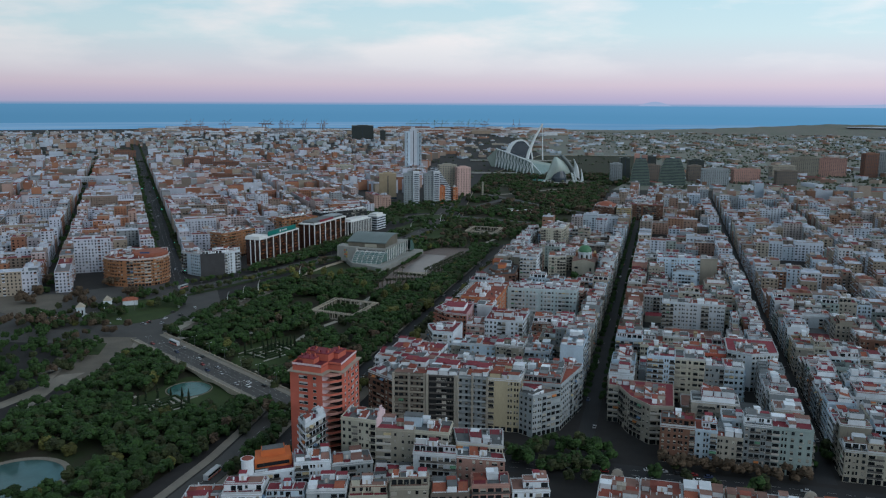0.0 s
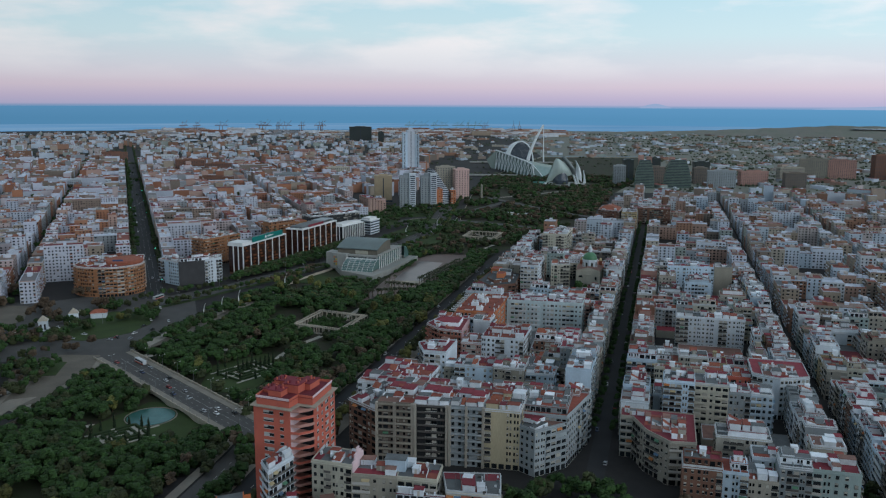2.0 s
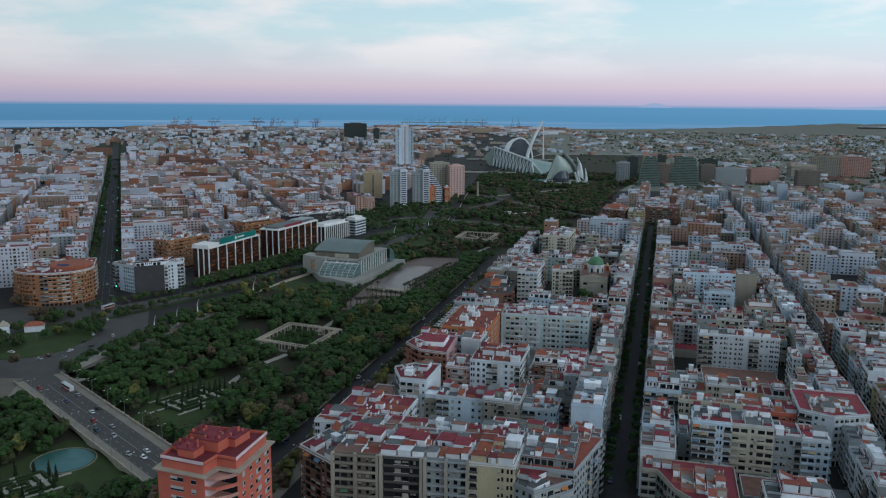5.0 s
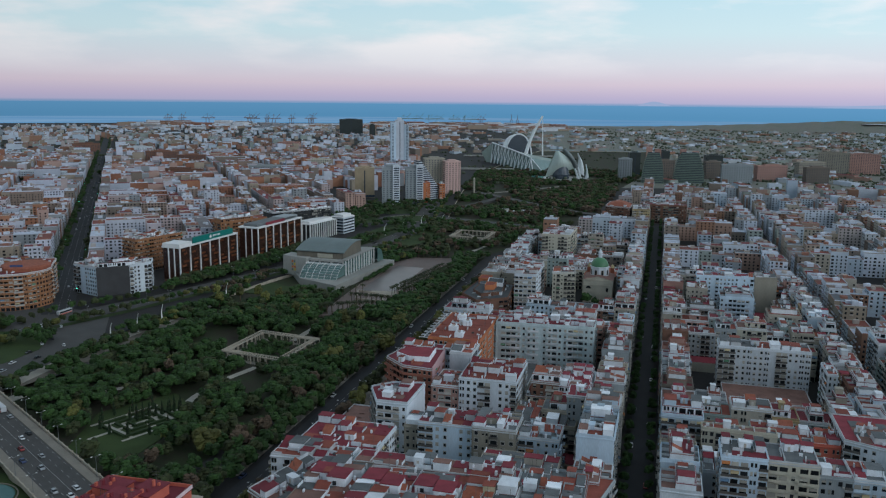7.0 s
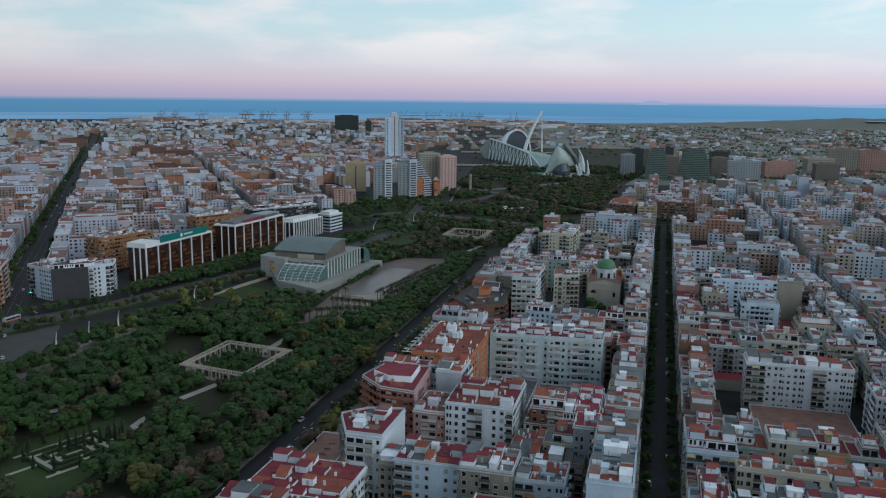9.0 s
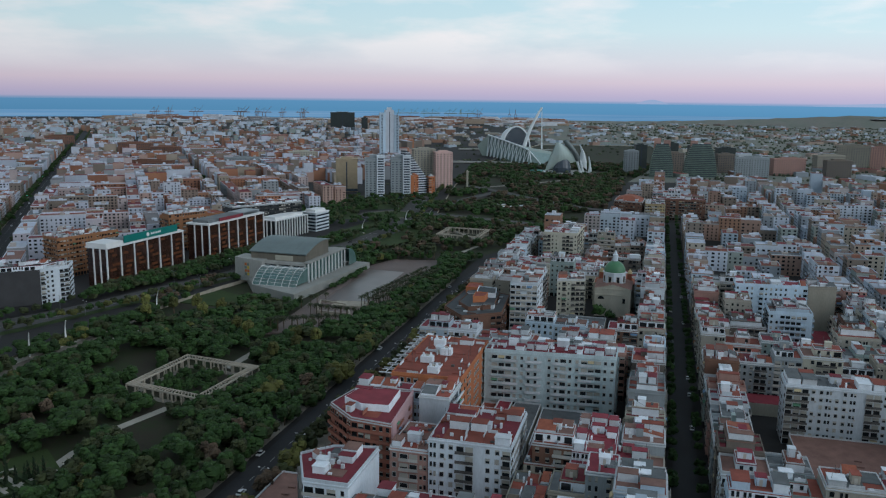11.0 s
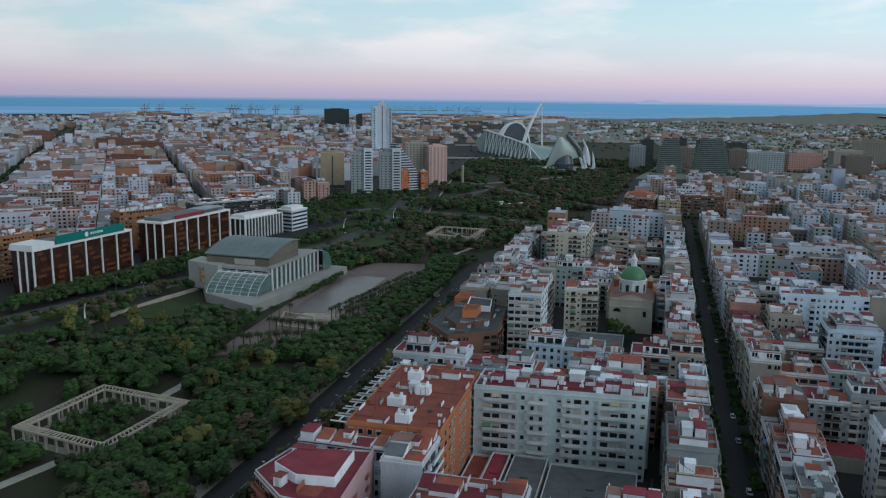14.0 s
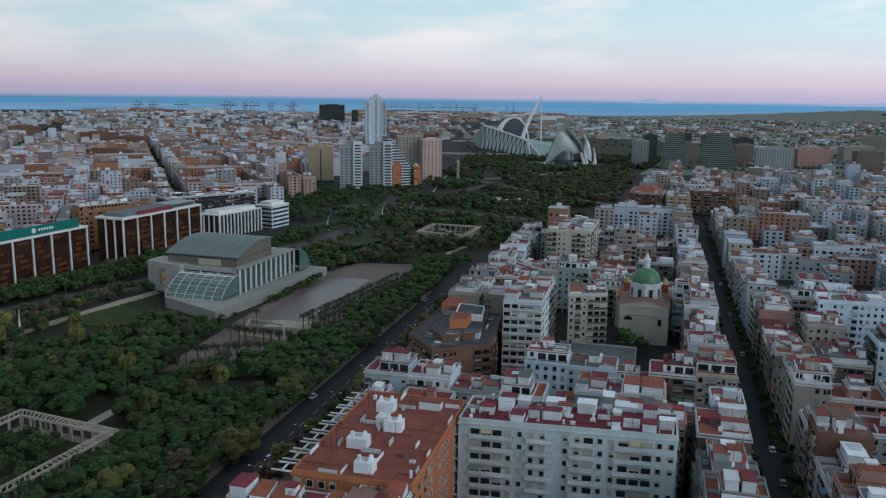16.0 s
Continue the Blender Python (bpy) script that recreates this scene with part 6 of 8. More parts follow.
k_ = 0
for bi in range(-16, 12):
    b0 = 16 + bi * 104 if bi >= 0 else -16 - (-bi) * 104 + 14
    b1 = b0 + (90 if bi else 103)
    a = -10
    while a < 1500:
        la = RF.choice((80, 100, 120, 140))
        far_block(far_l, Q, a, a + la, b0, b1, *RF.choice(((4, 6), (5, 7), (6, 8))), left_ok, 13, RF.choice(((10, 20), (16, 40), (30, 80))))
        a += la + 13
single("city_quarter", far_l, [FWL] + FARMATS[1:], "dense left-bank quarter of pale houses with reddish roofs", "houses", "stuff")

# outskirts towards the port: long rows, sheds and scattered houses
out = Mesh()
for _ in range(6200):
    y = RF.uniform(1500, 4150)
    x = RF.uniform(-0.62 * y - 100, 0.62 * y + 100)
    a, b = -0.359 * (x + 279) + 0.933 * (y - 795), 0.933 * (x + 279) + 0.359 * (y - 795)
    if a < 1490 and x < bank(min(y, 2700), 1) - 40:
        continue
    if math.hypot(x, y) > 4180 or abs(b) < 46 and a < 2300:
        continue
    inriver = bank(min(y, 2700), 1) - 50 < x < bank(min(y, 2700), 2) + 40 and y < 2700
    right = x > bank(min(y, 2700), 2) or (y > 2450 and x > 60)
    if inriver or (right and y < 1640) or (right and RF.random() < 0.72):
        continue
    turn = math.atan2(0.933, -0.359) + (math.pi / 2 if RF.random() < 0.4 else 0) + (RF.uniform(-0.5, 0.5) if right else 0)
    if right:
        L, W, H_ = RF.choice(((14, 9, 5), (10, 8, 6), (30, 14, 7), (22, 12, 8), (50, 18, 7)))
    else:
        L, W, H_ = RF.uniform(11, 40) * (1.5 if RF.random() < 0.15 else 1), RF.uniform(9, 14), RF.choice((5, 7, 9, 12, 15, 18)) if y < 3200 else RF.choice((4, 6, 8, 10, 12))
    c, s = math.cos(turn), math.sin(turn)
    far_house(out, [(x + i * L / 2 * c - j * W / 2 * s, y + i * L / 2 * s + j * W / 2 * c) for i, j in ((-1, -1), (1, -1), (1, 1), (-1, 1))], H_, 0)
single("city_outskirts", out, FARMATS, "scattered far houses and rows towards the coast", "houses", "stuff")

# ---- far landmarks ----
PALEWALL = mat("pale tower cladding", (0.50, 0.54, 0.60), 0.6, vary=0.12, scale=0.1)
BANDGLASS = mat("tower glazing", (0.05, 0.065, 0.085), 0.25, vary=0.3, spec=0.5, bump=0)


def tower(name, x, y, w, d, hgt, turn, wall, label, bands="v", fh=3.2, cap=0, steps=()):
    """A tall block; bands v: upright glazed strips, h: glazed storeys with balcony slabs, n: plain with few slits."""
    th = thing(name, x, y, lift(x, y), label, "tower", turn=turn)
    m = Mesh()
    m.prism([(-w / 2, -d / 2), (w / 2, -d / 2), (w / 2, d / 2), (-w / 2, d / 2)], 0, hgt)
    part("wall", m, wall, th)
    nf = int(hgt / fh)
    if bands == "v":
        g = Mesh()
        for side, L, o in ((0, w, d), (1, d, w)):
            k = max(2, int(L / 4.2))
            for i in range(k):
                c = -L / 2 + (i + 0.5) * L / k
                for sgn in (-1, 1):
                    for f in range(nf):
                        z = f * fh + 1
                        p = (c, sgn * (o / 2 + 0.05)) if side == 0 else (sgn * (o / 2 + 0.05), c)
                        g.box(*p, *((L / k * 0.42, 0.2) if side == 0 else (0.2, L / k * 0.42)), z, z + 1.3)
        part("window_glass", g, BANDGLASS, th, kind="stuff")
    elif bands == "h":
        for f in range(nf):
            g = Mesh()
            z = f * fh + 1.1
            g.prism([(-w / 2 - 0.08, -d / 2 - 0.08), (w / 2 + 0.08, -d / 2 - 0.08), (w / 2 + 0.08, d / 2 + 0.08), (-w / 2 - 0.08, d / 2 + 0.08)], z, z + 1.5, top=False)
            part("window_band", g, BANDGLASS, th)
            g = Mesh()
            g.prism([(-w / 2 - 0.9, -d / 2 - 0.9), (w / 2 + 0.9, -d / 2 - 0.9), (w / 2 + 0.9, d / 2 + 0.9), (-w / 2 - 0.9, d / 2 + 0.9)], z - 0.5, z - 0.1)
            part("balcony_band", g, wall, th)
    else:
        g = Mesh()
        g.box(0, -d / 2 - 0.06, 1.6, 0.2, 2, hgt - 3)
        g.prism([(-w / 2 - 0.1, -d / 2 - 0.1), (w / 2 + 0.1, -d / 2 - 0.1), (w / 2 + 0.1, d / 2 + 0.1), (-w / 2 - 0.1, d / 2 + 0.1)], 0.5, 4.5, top=False)
        part("window_strip", g, BANDGLASS, th)
    m = Mesh()
    m.prism([(-w / 2 - 0.3, -d / 2 - 0.3), (w / 2 + 0.3, -d / 2 - 0.3), (w / 2 + 0.3, d / 2 + 0.3), (-w / 2 - 0.3, d / 2 + 0.3)], hgt, hgt + 0.9)
    m.box(0, 0, w * 0.5, d * 0.5, hgt, hgt + 3 + cap)
    part("roof_room", m, wall, th)
    return th


# tall pale tower made of a core and two wings
WALLS["rose plaster"] = mat("rose plaster", (0.58, 0.39, 0.35), 0.85, vary=0.12)
ft = tower("residential_tower", -92, 2059, 18, 24, 103, 0.15, PALEWALL, "very tall pale blue-white residential tower", "n", cap=3)
for s in (-1, 1):
    m = Mesh()
    m.prism([(s * 14 - 5.5, -13), (s * 14 + 5.5, -13), (s * 14 + 5.5, 13), (s * 14 - 5.5, 13)], 0, 98 - (4 if s > 0 else 0))
    wg = part("wing", m, WALLS["cool white plaster"], ft)
    for f in range(30):
        g = Mesh()
        g.box(s * 15.5, -13.1, 3.2, 0.3, f * 3.15 + 1, f * 3.15 + 2.6)
        part("window_strip", g, BANDGLASS, wg)
for x, y, side in ((-72, 1408, -1), (-38, 1409, -1)):
    tw = tower("residential_tower", x, y, 25, 24, 52, 0.1, WALLS["pale grey plaster"], "grey and white twin residential tower", "v", 3.1, 2)
    m = Mesh()
    m.prism([(3, -14.5), (13, -14.5), (13, -4), (3, -4)], 0, 57)
    wg = part("white_bay", m, WALLS["white plaster"], tw, "white projecting bay")
    for f in range(16):
        g = Mesh()
        g.box(8, -14.55, 7.6, 0.2, f * 3.3 + 2, f * 3.3 + 3.8)
        part("window_strip", g, BANDGLASS, wg)
tower("office_tower", -117, 1485, 30, 26, 45, 0.1, mat("tan stone cladding", (0.36, 0.285, 0.19), 0.8, vary=0.15), "plain tan office tower with a dark slit", "n")
# stepped block that slopes down like a stair
zg = thing("stepped_block", -31, 1430, 0, "white stepped apartment block with striped terraces", "apartment block", turn=0.5)
for k in range(19):
    L = 49 - k * 2.4
    m = Mesh()
    m.prism([(0, 0), (L, 0), (L, 18), (0, 18)], k * 3.2, k * 3.2 + 1.25)
    part("terrace_band", m, WALLS["white plaster"], zg)
    m = Mesh()
    m.prism([(0.5, 0.8), (L - 1.5, 0.8), (L - 1.5, 17), (0.5, 17)], k * 3.2 + 1.25, k * 3.2 + 3.2)
    part("window_band", m, BANDGLASS, zg)
for x, y, w, f in ((-24, 1417, 10, 9), (0, 1440, 8, 8)):
    house([(x, y), (x + w, y + 4), (x + w - 4, y + 13), (x - 4, y + 9)], f, "salmon plaster", 0, None, wallmat=ORANGE_BRICK, style="slab", label="small orange brick apartment block", name="apartment_block", category="apartment block")
for x, y, w, h_, wl_ in ((19, 1545, 25, 52, "rose plaster"), (-10, 1562, 33, 55, "beige plaster")):
    tower("apartment_block", x, y, w, 22, h_, 0.2, WALLS[wl_], "tall %s apartment block with balconies" % wl_, "v")
dkb = mat("dark green glass slab", (0.03, 0.04, 0.04), 0.4, vary=0.2)
tower("office_block", -345, 3400, 88, 40, 62, 0.1, dkb, "large dark glass hotel block", "n")
tower("office_block", -258, 3330, 22, 22, 46, 0.1, dkb, "slim dark office tower", "n")
for x, y, w, h_, wl_ in ((-130, 2700, 34, 42, "beige plaster"), (-620, 2050, 70, 30, "brown brick"), (-540, 2000, 60, 26, "brown brick"), (-330, 1760, 60, 24, "pale grey plaster"), (-470, 1700, 80, 22, "brown brick"), (-250, 1900, 50, 26, "cream plaster"), (-700, 1650, 90, 20, "white plaster"),
                     (-760, 2300, 60, 24, "white plaster"), (-960, 2450, 70, 22, "brown brick"), (-1150, 2100, 80, 20, "cool white plaster"), (-420, 2500, 60, 28, "salmon plaster"), (-200, 2400, 40, 24, "brown brick")):
    tower("apartment_block", x, y, w, 15, h_, RF.uniform(-0.2, 0.3), WALLS[wl_], "far %s apartment slab" % wl_, "v")
for x, y, w, h_ in ((399, 1905, 22, 46), (453, 1900, 30, 50), (500, 1910, 14, 46), (562, 1905, 34, 42)):
    tower("office_block", x, y, w, 18, h_, 0.0, dkb, "black glass office slab behind the terrace towers", "n")
TERR = mat("dull green terrace cladding", (0.13, 0.18, 0.15), 0.7, vary=0.2)
for x, y, w, n, h_ in ((398, 1746, 40, 2, 66), (468, 1756, 56, 1, 62)):
    zt = thing("stepped_tower", x, y, 0, "greenish stepped terrace tower with brick shafts", "tower", turn=-0.2)
    for k in range(18):
        L = w * (1 - (k / 18) ** 2 * 0.5)
        m = Mesh()
        m.prism([(-L / 2, -12), (L / 2, -12), (L / 2, 12), (-L / 2, 12)], k * 3.2, k * 3.2 + 1.6)
        part("terrace_band", m, TERR, zt)
        m = Mesh()
        m.prism([(-L / 2 + 0.8, -11), (L / 2 - 0.8, -11), (L / 2 - 0.8, 11), (-L / 2 + 0.8, 11)], k * 3.2 + 1.6, k * 3.2 + 3.2)
        part("window_band", m, BANDGLASS, zt)
    for s in (-1, 1):
        m = Mesh()
        m.box(s * w * 0.2, 8, 11, 11, 0, h_ - 3 * (s > 0))
        part("shaft", m, WALLS["salmon plaster"], zt, "brick lift shaft")
for x, y, w, h_, wl_, tn in ((360, 1810, 24, 40, "pale grey plaster", 0), (440, 1830, 40, 36, "grey-brown brick", 0), (540, 1840, 30, 34, "grey-brown brick", 0), (560, 1760, 56, 34, "pale grey plaster", -0.2), (640, 1800, 60, 30, "salmon plaster", 0.1), (715, 1770, 44, 30, "grey-brown brick", 0), (760, 1900, 60, 30, "beige plaster", 0.2),
                         (850, 1990, 62, 44, "beige plaster", -0.4), (905, 1975, 70, 42, "salmon plaster", -0.4), (985, 1950, 36, 56, "brown brick", 0.2), (1050, 1985, 50, 58, "pale grey plaster", -0.1), (1060, 1900, 40, 46, "brown brick", -0.2), (1120, 1880, 34, 44, "cool white plaster", 0.1), (1010, 1840, 30, 30, "beige plaster", 0)):
    tower("apartment_tower", x, y, w, 16, h_, tn, WALLS[wl_], "far %s apartment tower at the city's edge" % wl_, "v")

# science museum: white ribs along a ridged roof
SHELL = mat("white concrete shell", (0.72, 0.77, 0.79), 0.6, vary=0.1, scale=0.05)
AGLASS = mat("pale green glazing", (0.22, 0.30, 0.29), 0.2, vary=0.15, spec=0.5, bump=0)
mus = thing("science_museum", 199, 2013, -2.5, "long white museum with a glazed front behind leaning white struts", "museum", turn=math.atan2(201, -74))
LM = 212
MROOF = mat("pale green-grey museum roofing", (0.25, 0.31, 0.28), 0.5, vary=0.2, scale=0.06)


def ridge(x):
    """Height of the museum's front edge along its length."""
    return 28 + 22 * (x / LM) ** 0.8


m, g, e = Mesh(), Mesh(), Mesh()
for k in range(24):
    x0, x1 = k * LM / 24, (k + 1) * LM / 24
    m.face([(x0, 1, ridge(x0)), (x1, 1, ridge(x1)), (x1, -62, 24), (x0, -62, 18)])
    g.face([(x0, -2, 0), (x1, -2, 0), (x1, -2, ridge(x1) - 1), (x0, -2, ridge(x0) - 1)])
    e.tube((x0, 1, ridge(x0)), (x1, 1, ridge(x1)), 1.7, 1.7, 6)
part("roof", m, MROOF, mus, "pale green-grey sloping roof")
part("glass_wall", g, AGLASS, mus, "greenish glazed front")
part("edge_beam", e, SHELL, mus, "white curved edge beam")
for k in range(11):
    x = 12 + k * (LM - 24) / 10
    m = Mesh()
    for o in (-8, 8):
        m.tube((x, 9, 0), (x + o, 1, ridge(x) - 2), 1.3, 0.9, 5)
    part("strut", m, SHELL, mus, "white forked strut")
m = Mesh()
m.face([(0, 1, 28), (-26, -14, 1), (0, -62, 18)])
m.face([(0, 1, 28), (0, 6, 0), (-26, -14, 1)])
part("end_glazing", m, AGLASS, mus, "pale green glazed end")
for p_ in ((-26, -14, 1), (0, 6, 0), (-13, 2, 0)):
    m = Mesh()
    m.tube((0, 1, 28), p_, 1.2, 1.0, 5)
    part("end_rib", m, SHELL, mus, "white end rib")
m = Mesh()
m.face([(LM, 1, 50), (LM + 34, 14, 24), (LM + 8, 10, 0), (LM - 2, 3, 0)])
m.face([(LM, 1, 50), (LM, -62, 24), (LM + 34, 14, 24)])
part("end_wall", m, MROOF, mus, "pale green end wall")
m = Mesh()
m.prism([(-10, -60), (LM, -60), (LM, -4), (-10, -4)], 0, 6)
part("base", m, CONC, mus)

# opera house: a shell like a helmet with a feather
op = thing("opera_house", 246, 1826, -2.5, "white opera house shaped like a helmet with a feather", "opera house")


def blade(left, right, bulge, mt, label, sgn, y0=0.0):
    """A curved shell between two edge lines, swelling outwards."""
    mb = Mesh()
    n, k = 16, 8

    def on(line, t):
        s_ = t * (len(line) - 1)
        i = min(int(s_), len(line) - 2)
        f = s_ - i
        return (line[i][0] + (line[i + 1][0] - line[i][0]) * f, line[i][1] + (line[i + 1][1] - line[i][1]) * f)

    def pt(i, j):
        t, r = i / n, j / k
        a, b = on(left, t), on(right, t)
        return (a[0] + (b[0] - a[0]) * r, y0 + sgn * bulge * (math.sin(math.pi * r) * 0.9 + 0.25) * math.sin(math.pi * min(1, 0.08 + 0.9 * (1 - t))) ** 0.7, a[1] + (b[1] - a[1]) * r)
    for i in range(n):
        for j in range(k):
            mb.face([pt(i, j), pt(i, j + 1), pt(i + 1, j + 1), pt(i + 1, j)])
    part("shell", mb, mt, op, label, smooth=True)


OPERASAIL = mat("pale grey-green mosaic", (0.44, 0.52, 0.49), 0.5, vary=0.12, scale=0.05)
# darker copy of the mosaic, with the rear shell's shade in its colour
DULL = mat("mosaic shell with painted shade", (0.13, 0.15, 0.15), 0.4, vary=0.2, scale=0.05)
for sgn in (-1, 1):
    blade([(-39, 4), (-33, 22), (-26, 40), (-19, 56)], [(19, 22), (12, 34), (1, 46), (-13, 55)], 14, OPERASAIL, "pale grey-green main sail", sgn)
    blade([(14, 24), (8, 38), (-2, 50), (-8, 58)], [(28, 16), (22, 34), (12, 48), (0, 61)], 10, DULL, "curved rear shell, its shade painted grey", sgn)
    blade([(20, 20), (24, 30), (26, 40), (23, 51)], [(38, 6), (37, 20), (33, 36), (24, 52)], 6, SHELL, "white feather shell", sgn)
    blade([(40, 2), (41, 10), (41, 20), (40, 30)], [(47, 1), (46, 10), (44, 20), (41, 31)], 3, SHELL, "small white feather shell", sgn)
    m = Mesh()
    for a, b in (((19, 22), (27, 0)), ((24, 24), (32, 0)), ((-39, 4), (-42, 0))):
        m.tube((a[0], sgn * 5, a[1]), (b[0], sgn * 8, b[1]), 1.4, 1.1, 6)
    part("leg", m, SHELL, op, "white leaning legs")
m = Mesh()
m.lathe(-8, 0, [(16, 0), (17, 10), (12, 26), (3, 36)], 20)
part("glass_core", m, BANDGLASS, op)
m = Mesh()
m.lathe(2, 0, [(46, 0), (46, 1.6), (44, 1.8)], 40)
part("plinth", m, CONC, op)
m = Mesh()
m.prism([(158, 1905), (214, 1832), (236, 1850), (186, 1922)], -2.6, -1.9)
single("pool_basin", m, mat("turquoise pool tiles", (0.12, 0.33, 0.29), 0.25, vary=0.15, scale=0.05, spec=0.5), "long shallow turquoise pool between the white halls", "pool")
ribbon("road_long_bridge", [(-120, 2010), (20, 2000), (160, 1985)], 14, 4.0, CONC, "long pale road bridge over the park", kerb=3.0)
# ribbed arch hall and the leaning pylon of the cable-stayed bridge
ag = thing("arch_hall", 214, 2500, -2.5, "tall arched hall with a dark glazed front", "hall", turn=0.05)
m = Mesh()
for i in range(20):
    a0, a1 = math.pi * i / 20, math.pi * (i + 1) / 20
    m.face([(-38 * math.cos(a0), -14, 62 * math.sin(a0)), (-38 * math.cos(a1), -14, 62 * math.sin(a1)), (-38 * math.cos(a1), 60, 56 * math.sin(a1)), (-38 * math.cos(a0), 60, 56 * math.sin(a0))])
    m.face([(-38 * math.cos(a0), -14, 62 * math.sin(a0)), (-38 * math.cos(a1), -14, 62 * math.sin(a1)), (-34 * math.cos(a1), -14, 58 * math.sin(a1)), (-34 * math.cos(a0), -14, 58 * math.sin(a0))])
part("arch", m, SHELL, ag)
m = Mesh()
for i in range(20):
    a0, a1 = math.pi * i / 20, math.pi * (i + 1) / 20
    m.face([(0, -12, 0), (-35 * math.cos(a0), -12, 59 * math.sin(a0)), (-35 * math.cos(a1), -12, 59 * math.sin(a1))])
part("glazed_front", m, BANDGLASS, ag)
py = thing("cable_bridge", 262, 2400, 0, "white cable-stayed bridge with a curved leaning pylon", "bridge")
m = Mesh()
prof = [(-36 + 42 * (t / 10) ** 1.5 * 1.0, 4 + 104 * (t / 10) ** 1.05) for t in range(11)]
for (xa, za), (xb, zb) in zip(prof, prof[1:]):
    k = za / 108
    m.tube((xa, 0, za), (xb, 0, zb), 5.2 - 2.8 * k, 5.2 - 2.8 * (zb / 108), 8)
part("pylon", m, SHELL, py, "white curved pylon")
for k in range(3):
    m = Mesh()
    m.tube((6, 0, 106), (8 + k * 1.5, 6, 4), 0.8, 0.8, 4)
    part("back_stay", m, SHELL, py)
for k in range(10):
    m = Mesh()
    t = 0.4 + k * 0.06
    m.tube((-36 + 42 * t ** 1.5, 0, 4 + 104 * t ** 1.05), (-45 - k * 10, 0, 4), 0.12, 0.12, 3)
    part("cable", m, SHELL, py)
m = Mesh()
m.prism([(-200, -8), (90, -8), (90, 8), (-200, 8)], 2, 4.5)
part("deck", m, CONC, py)
# slim brick post by the roundabout
m = Mesh()
m.lathe(0, 0, [(1.7, 0), (1.6, 27), (1.9, 27.2), (1.9, 28.2), (1.2, 29.5), (0.3, 30.5)], 10)
single("chimney", m, WALLS["beige plaster"], "tall slim old brick chimney by the park", "chimney", "", (54, 1497, 0))

# ---- port ----
crane = thing("harbour_crane", -900, 4120, 18, "tall harbour gantry crane, dark against the sea", "crane", "harbour cranes")
CR = mat("weathered crane steel", (0.16, 0.13, 0.13), 0.7, vary=0.2)
for sx in (-8, 8):
    for sy in (-5, 5):
        m = Mesh()
        m.tube((sx, sy, 0), (sx * 0.8, sy, 34), 1.1, 1.0, 4)
        part("leg", m, CR, crane)
m = Mesh()
m.box(4, 0, 62, 3, 33, 36)
part("girder", m, CR, crane)
m = Mesh()
m.tube((0, 0, 34), (0, 0, 54), 1.2, 0.9, 4)
m.tube((0, 0, 53), (32, 0, 35), 0.5, 0.5, 4)
m.tube((0, 0, 53), (-24, 0, 35), 0.5, 0.5, 4)
m.tube((12, 0, 36), (34, 0, 60), 0.9, 0.6, 4)
part("mast", m, CR, crane)
GREENSTEEL = mat("faded green crane steel", (0.13, 0.20, 0.16), 0.7, vary=0.2)
GREENCRANE = {}
for pt_ in crane.children:
    GREENCRANE.setdefault(pt_.data.name.split(".")[0], pt_.data.copy()).materials[0] = GREENSTEEL
for x, y, s in ((-870, 4050, 0.2), (-820, 4130, 1.4), (-780, 4090, 0.1), (-700, 4100, 1.2), (-620, 4150, 0.5), (-600, 4080, 1.5), (-1180, 4000, 1.3), (-1240, 3990, 1.2), (-1080, 4060, 0.4), (-120, 4250, 0.1), (-60, 4220, 1.0), (-20, 4260, 0.3), (60, 4250, 0.2), (110, 4230, 1.3), (150, 4260, 0.2), (340, 4240, 1.5), (370, 4250, 1.45), (190, 4200, 0.8), (-180, 4230, 0.4)):
    cc = copy_thing(crane, pose(x, y, 17, 0, 0, math.degrees(s)))
    if x > -300 and x < 160:
        for pt_ in cc.children:
            pt_.data = GREENCRANE[pt_.data.name.split(".")[0]]
        cc["label"] = "tall green harbour gantry crane against the sea"
pm = Mesh()
for _ in range(420):
    az = radians(RF.uniform(-20, 8))
    r = RF.uniform(3900, 4360)
    if -10.6 < math.degrees(az) < -5.4 and r > 4060 or -17.4 < math.degrees(az) < -11 and 3930 < r < 4080:
        continue
    x, y = r * math.sin(az), r * math.cos(az)
    far_house(pm, [(x - RF.uniform(15, 50), y - 8), (x + RF.uniform(15, 50), y - 8), (x + 40, y + 8), (x - 40, y + 8)], RF.choice((5, 7, 9, 12, 16)), 0)
PORTW = palette_mat("port sheds and containers", [(0.30, 0.17, 0.12), (0.55, 0.57, 0.62), (0.24, 0.12, 0.09), (0.60, 0.62, 0.66), (0.25, 0.26, 0.28), (0.33, 0.26, 0.20)])
single("port_sheds", pm, [PORTW, PORTW, PORTW, GLASS], "far port sheds and stacked containers", "port", "stuff")


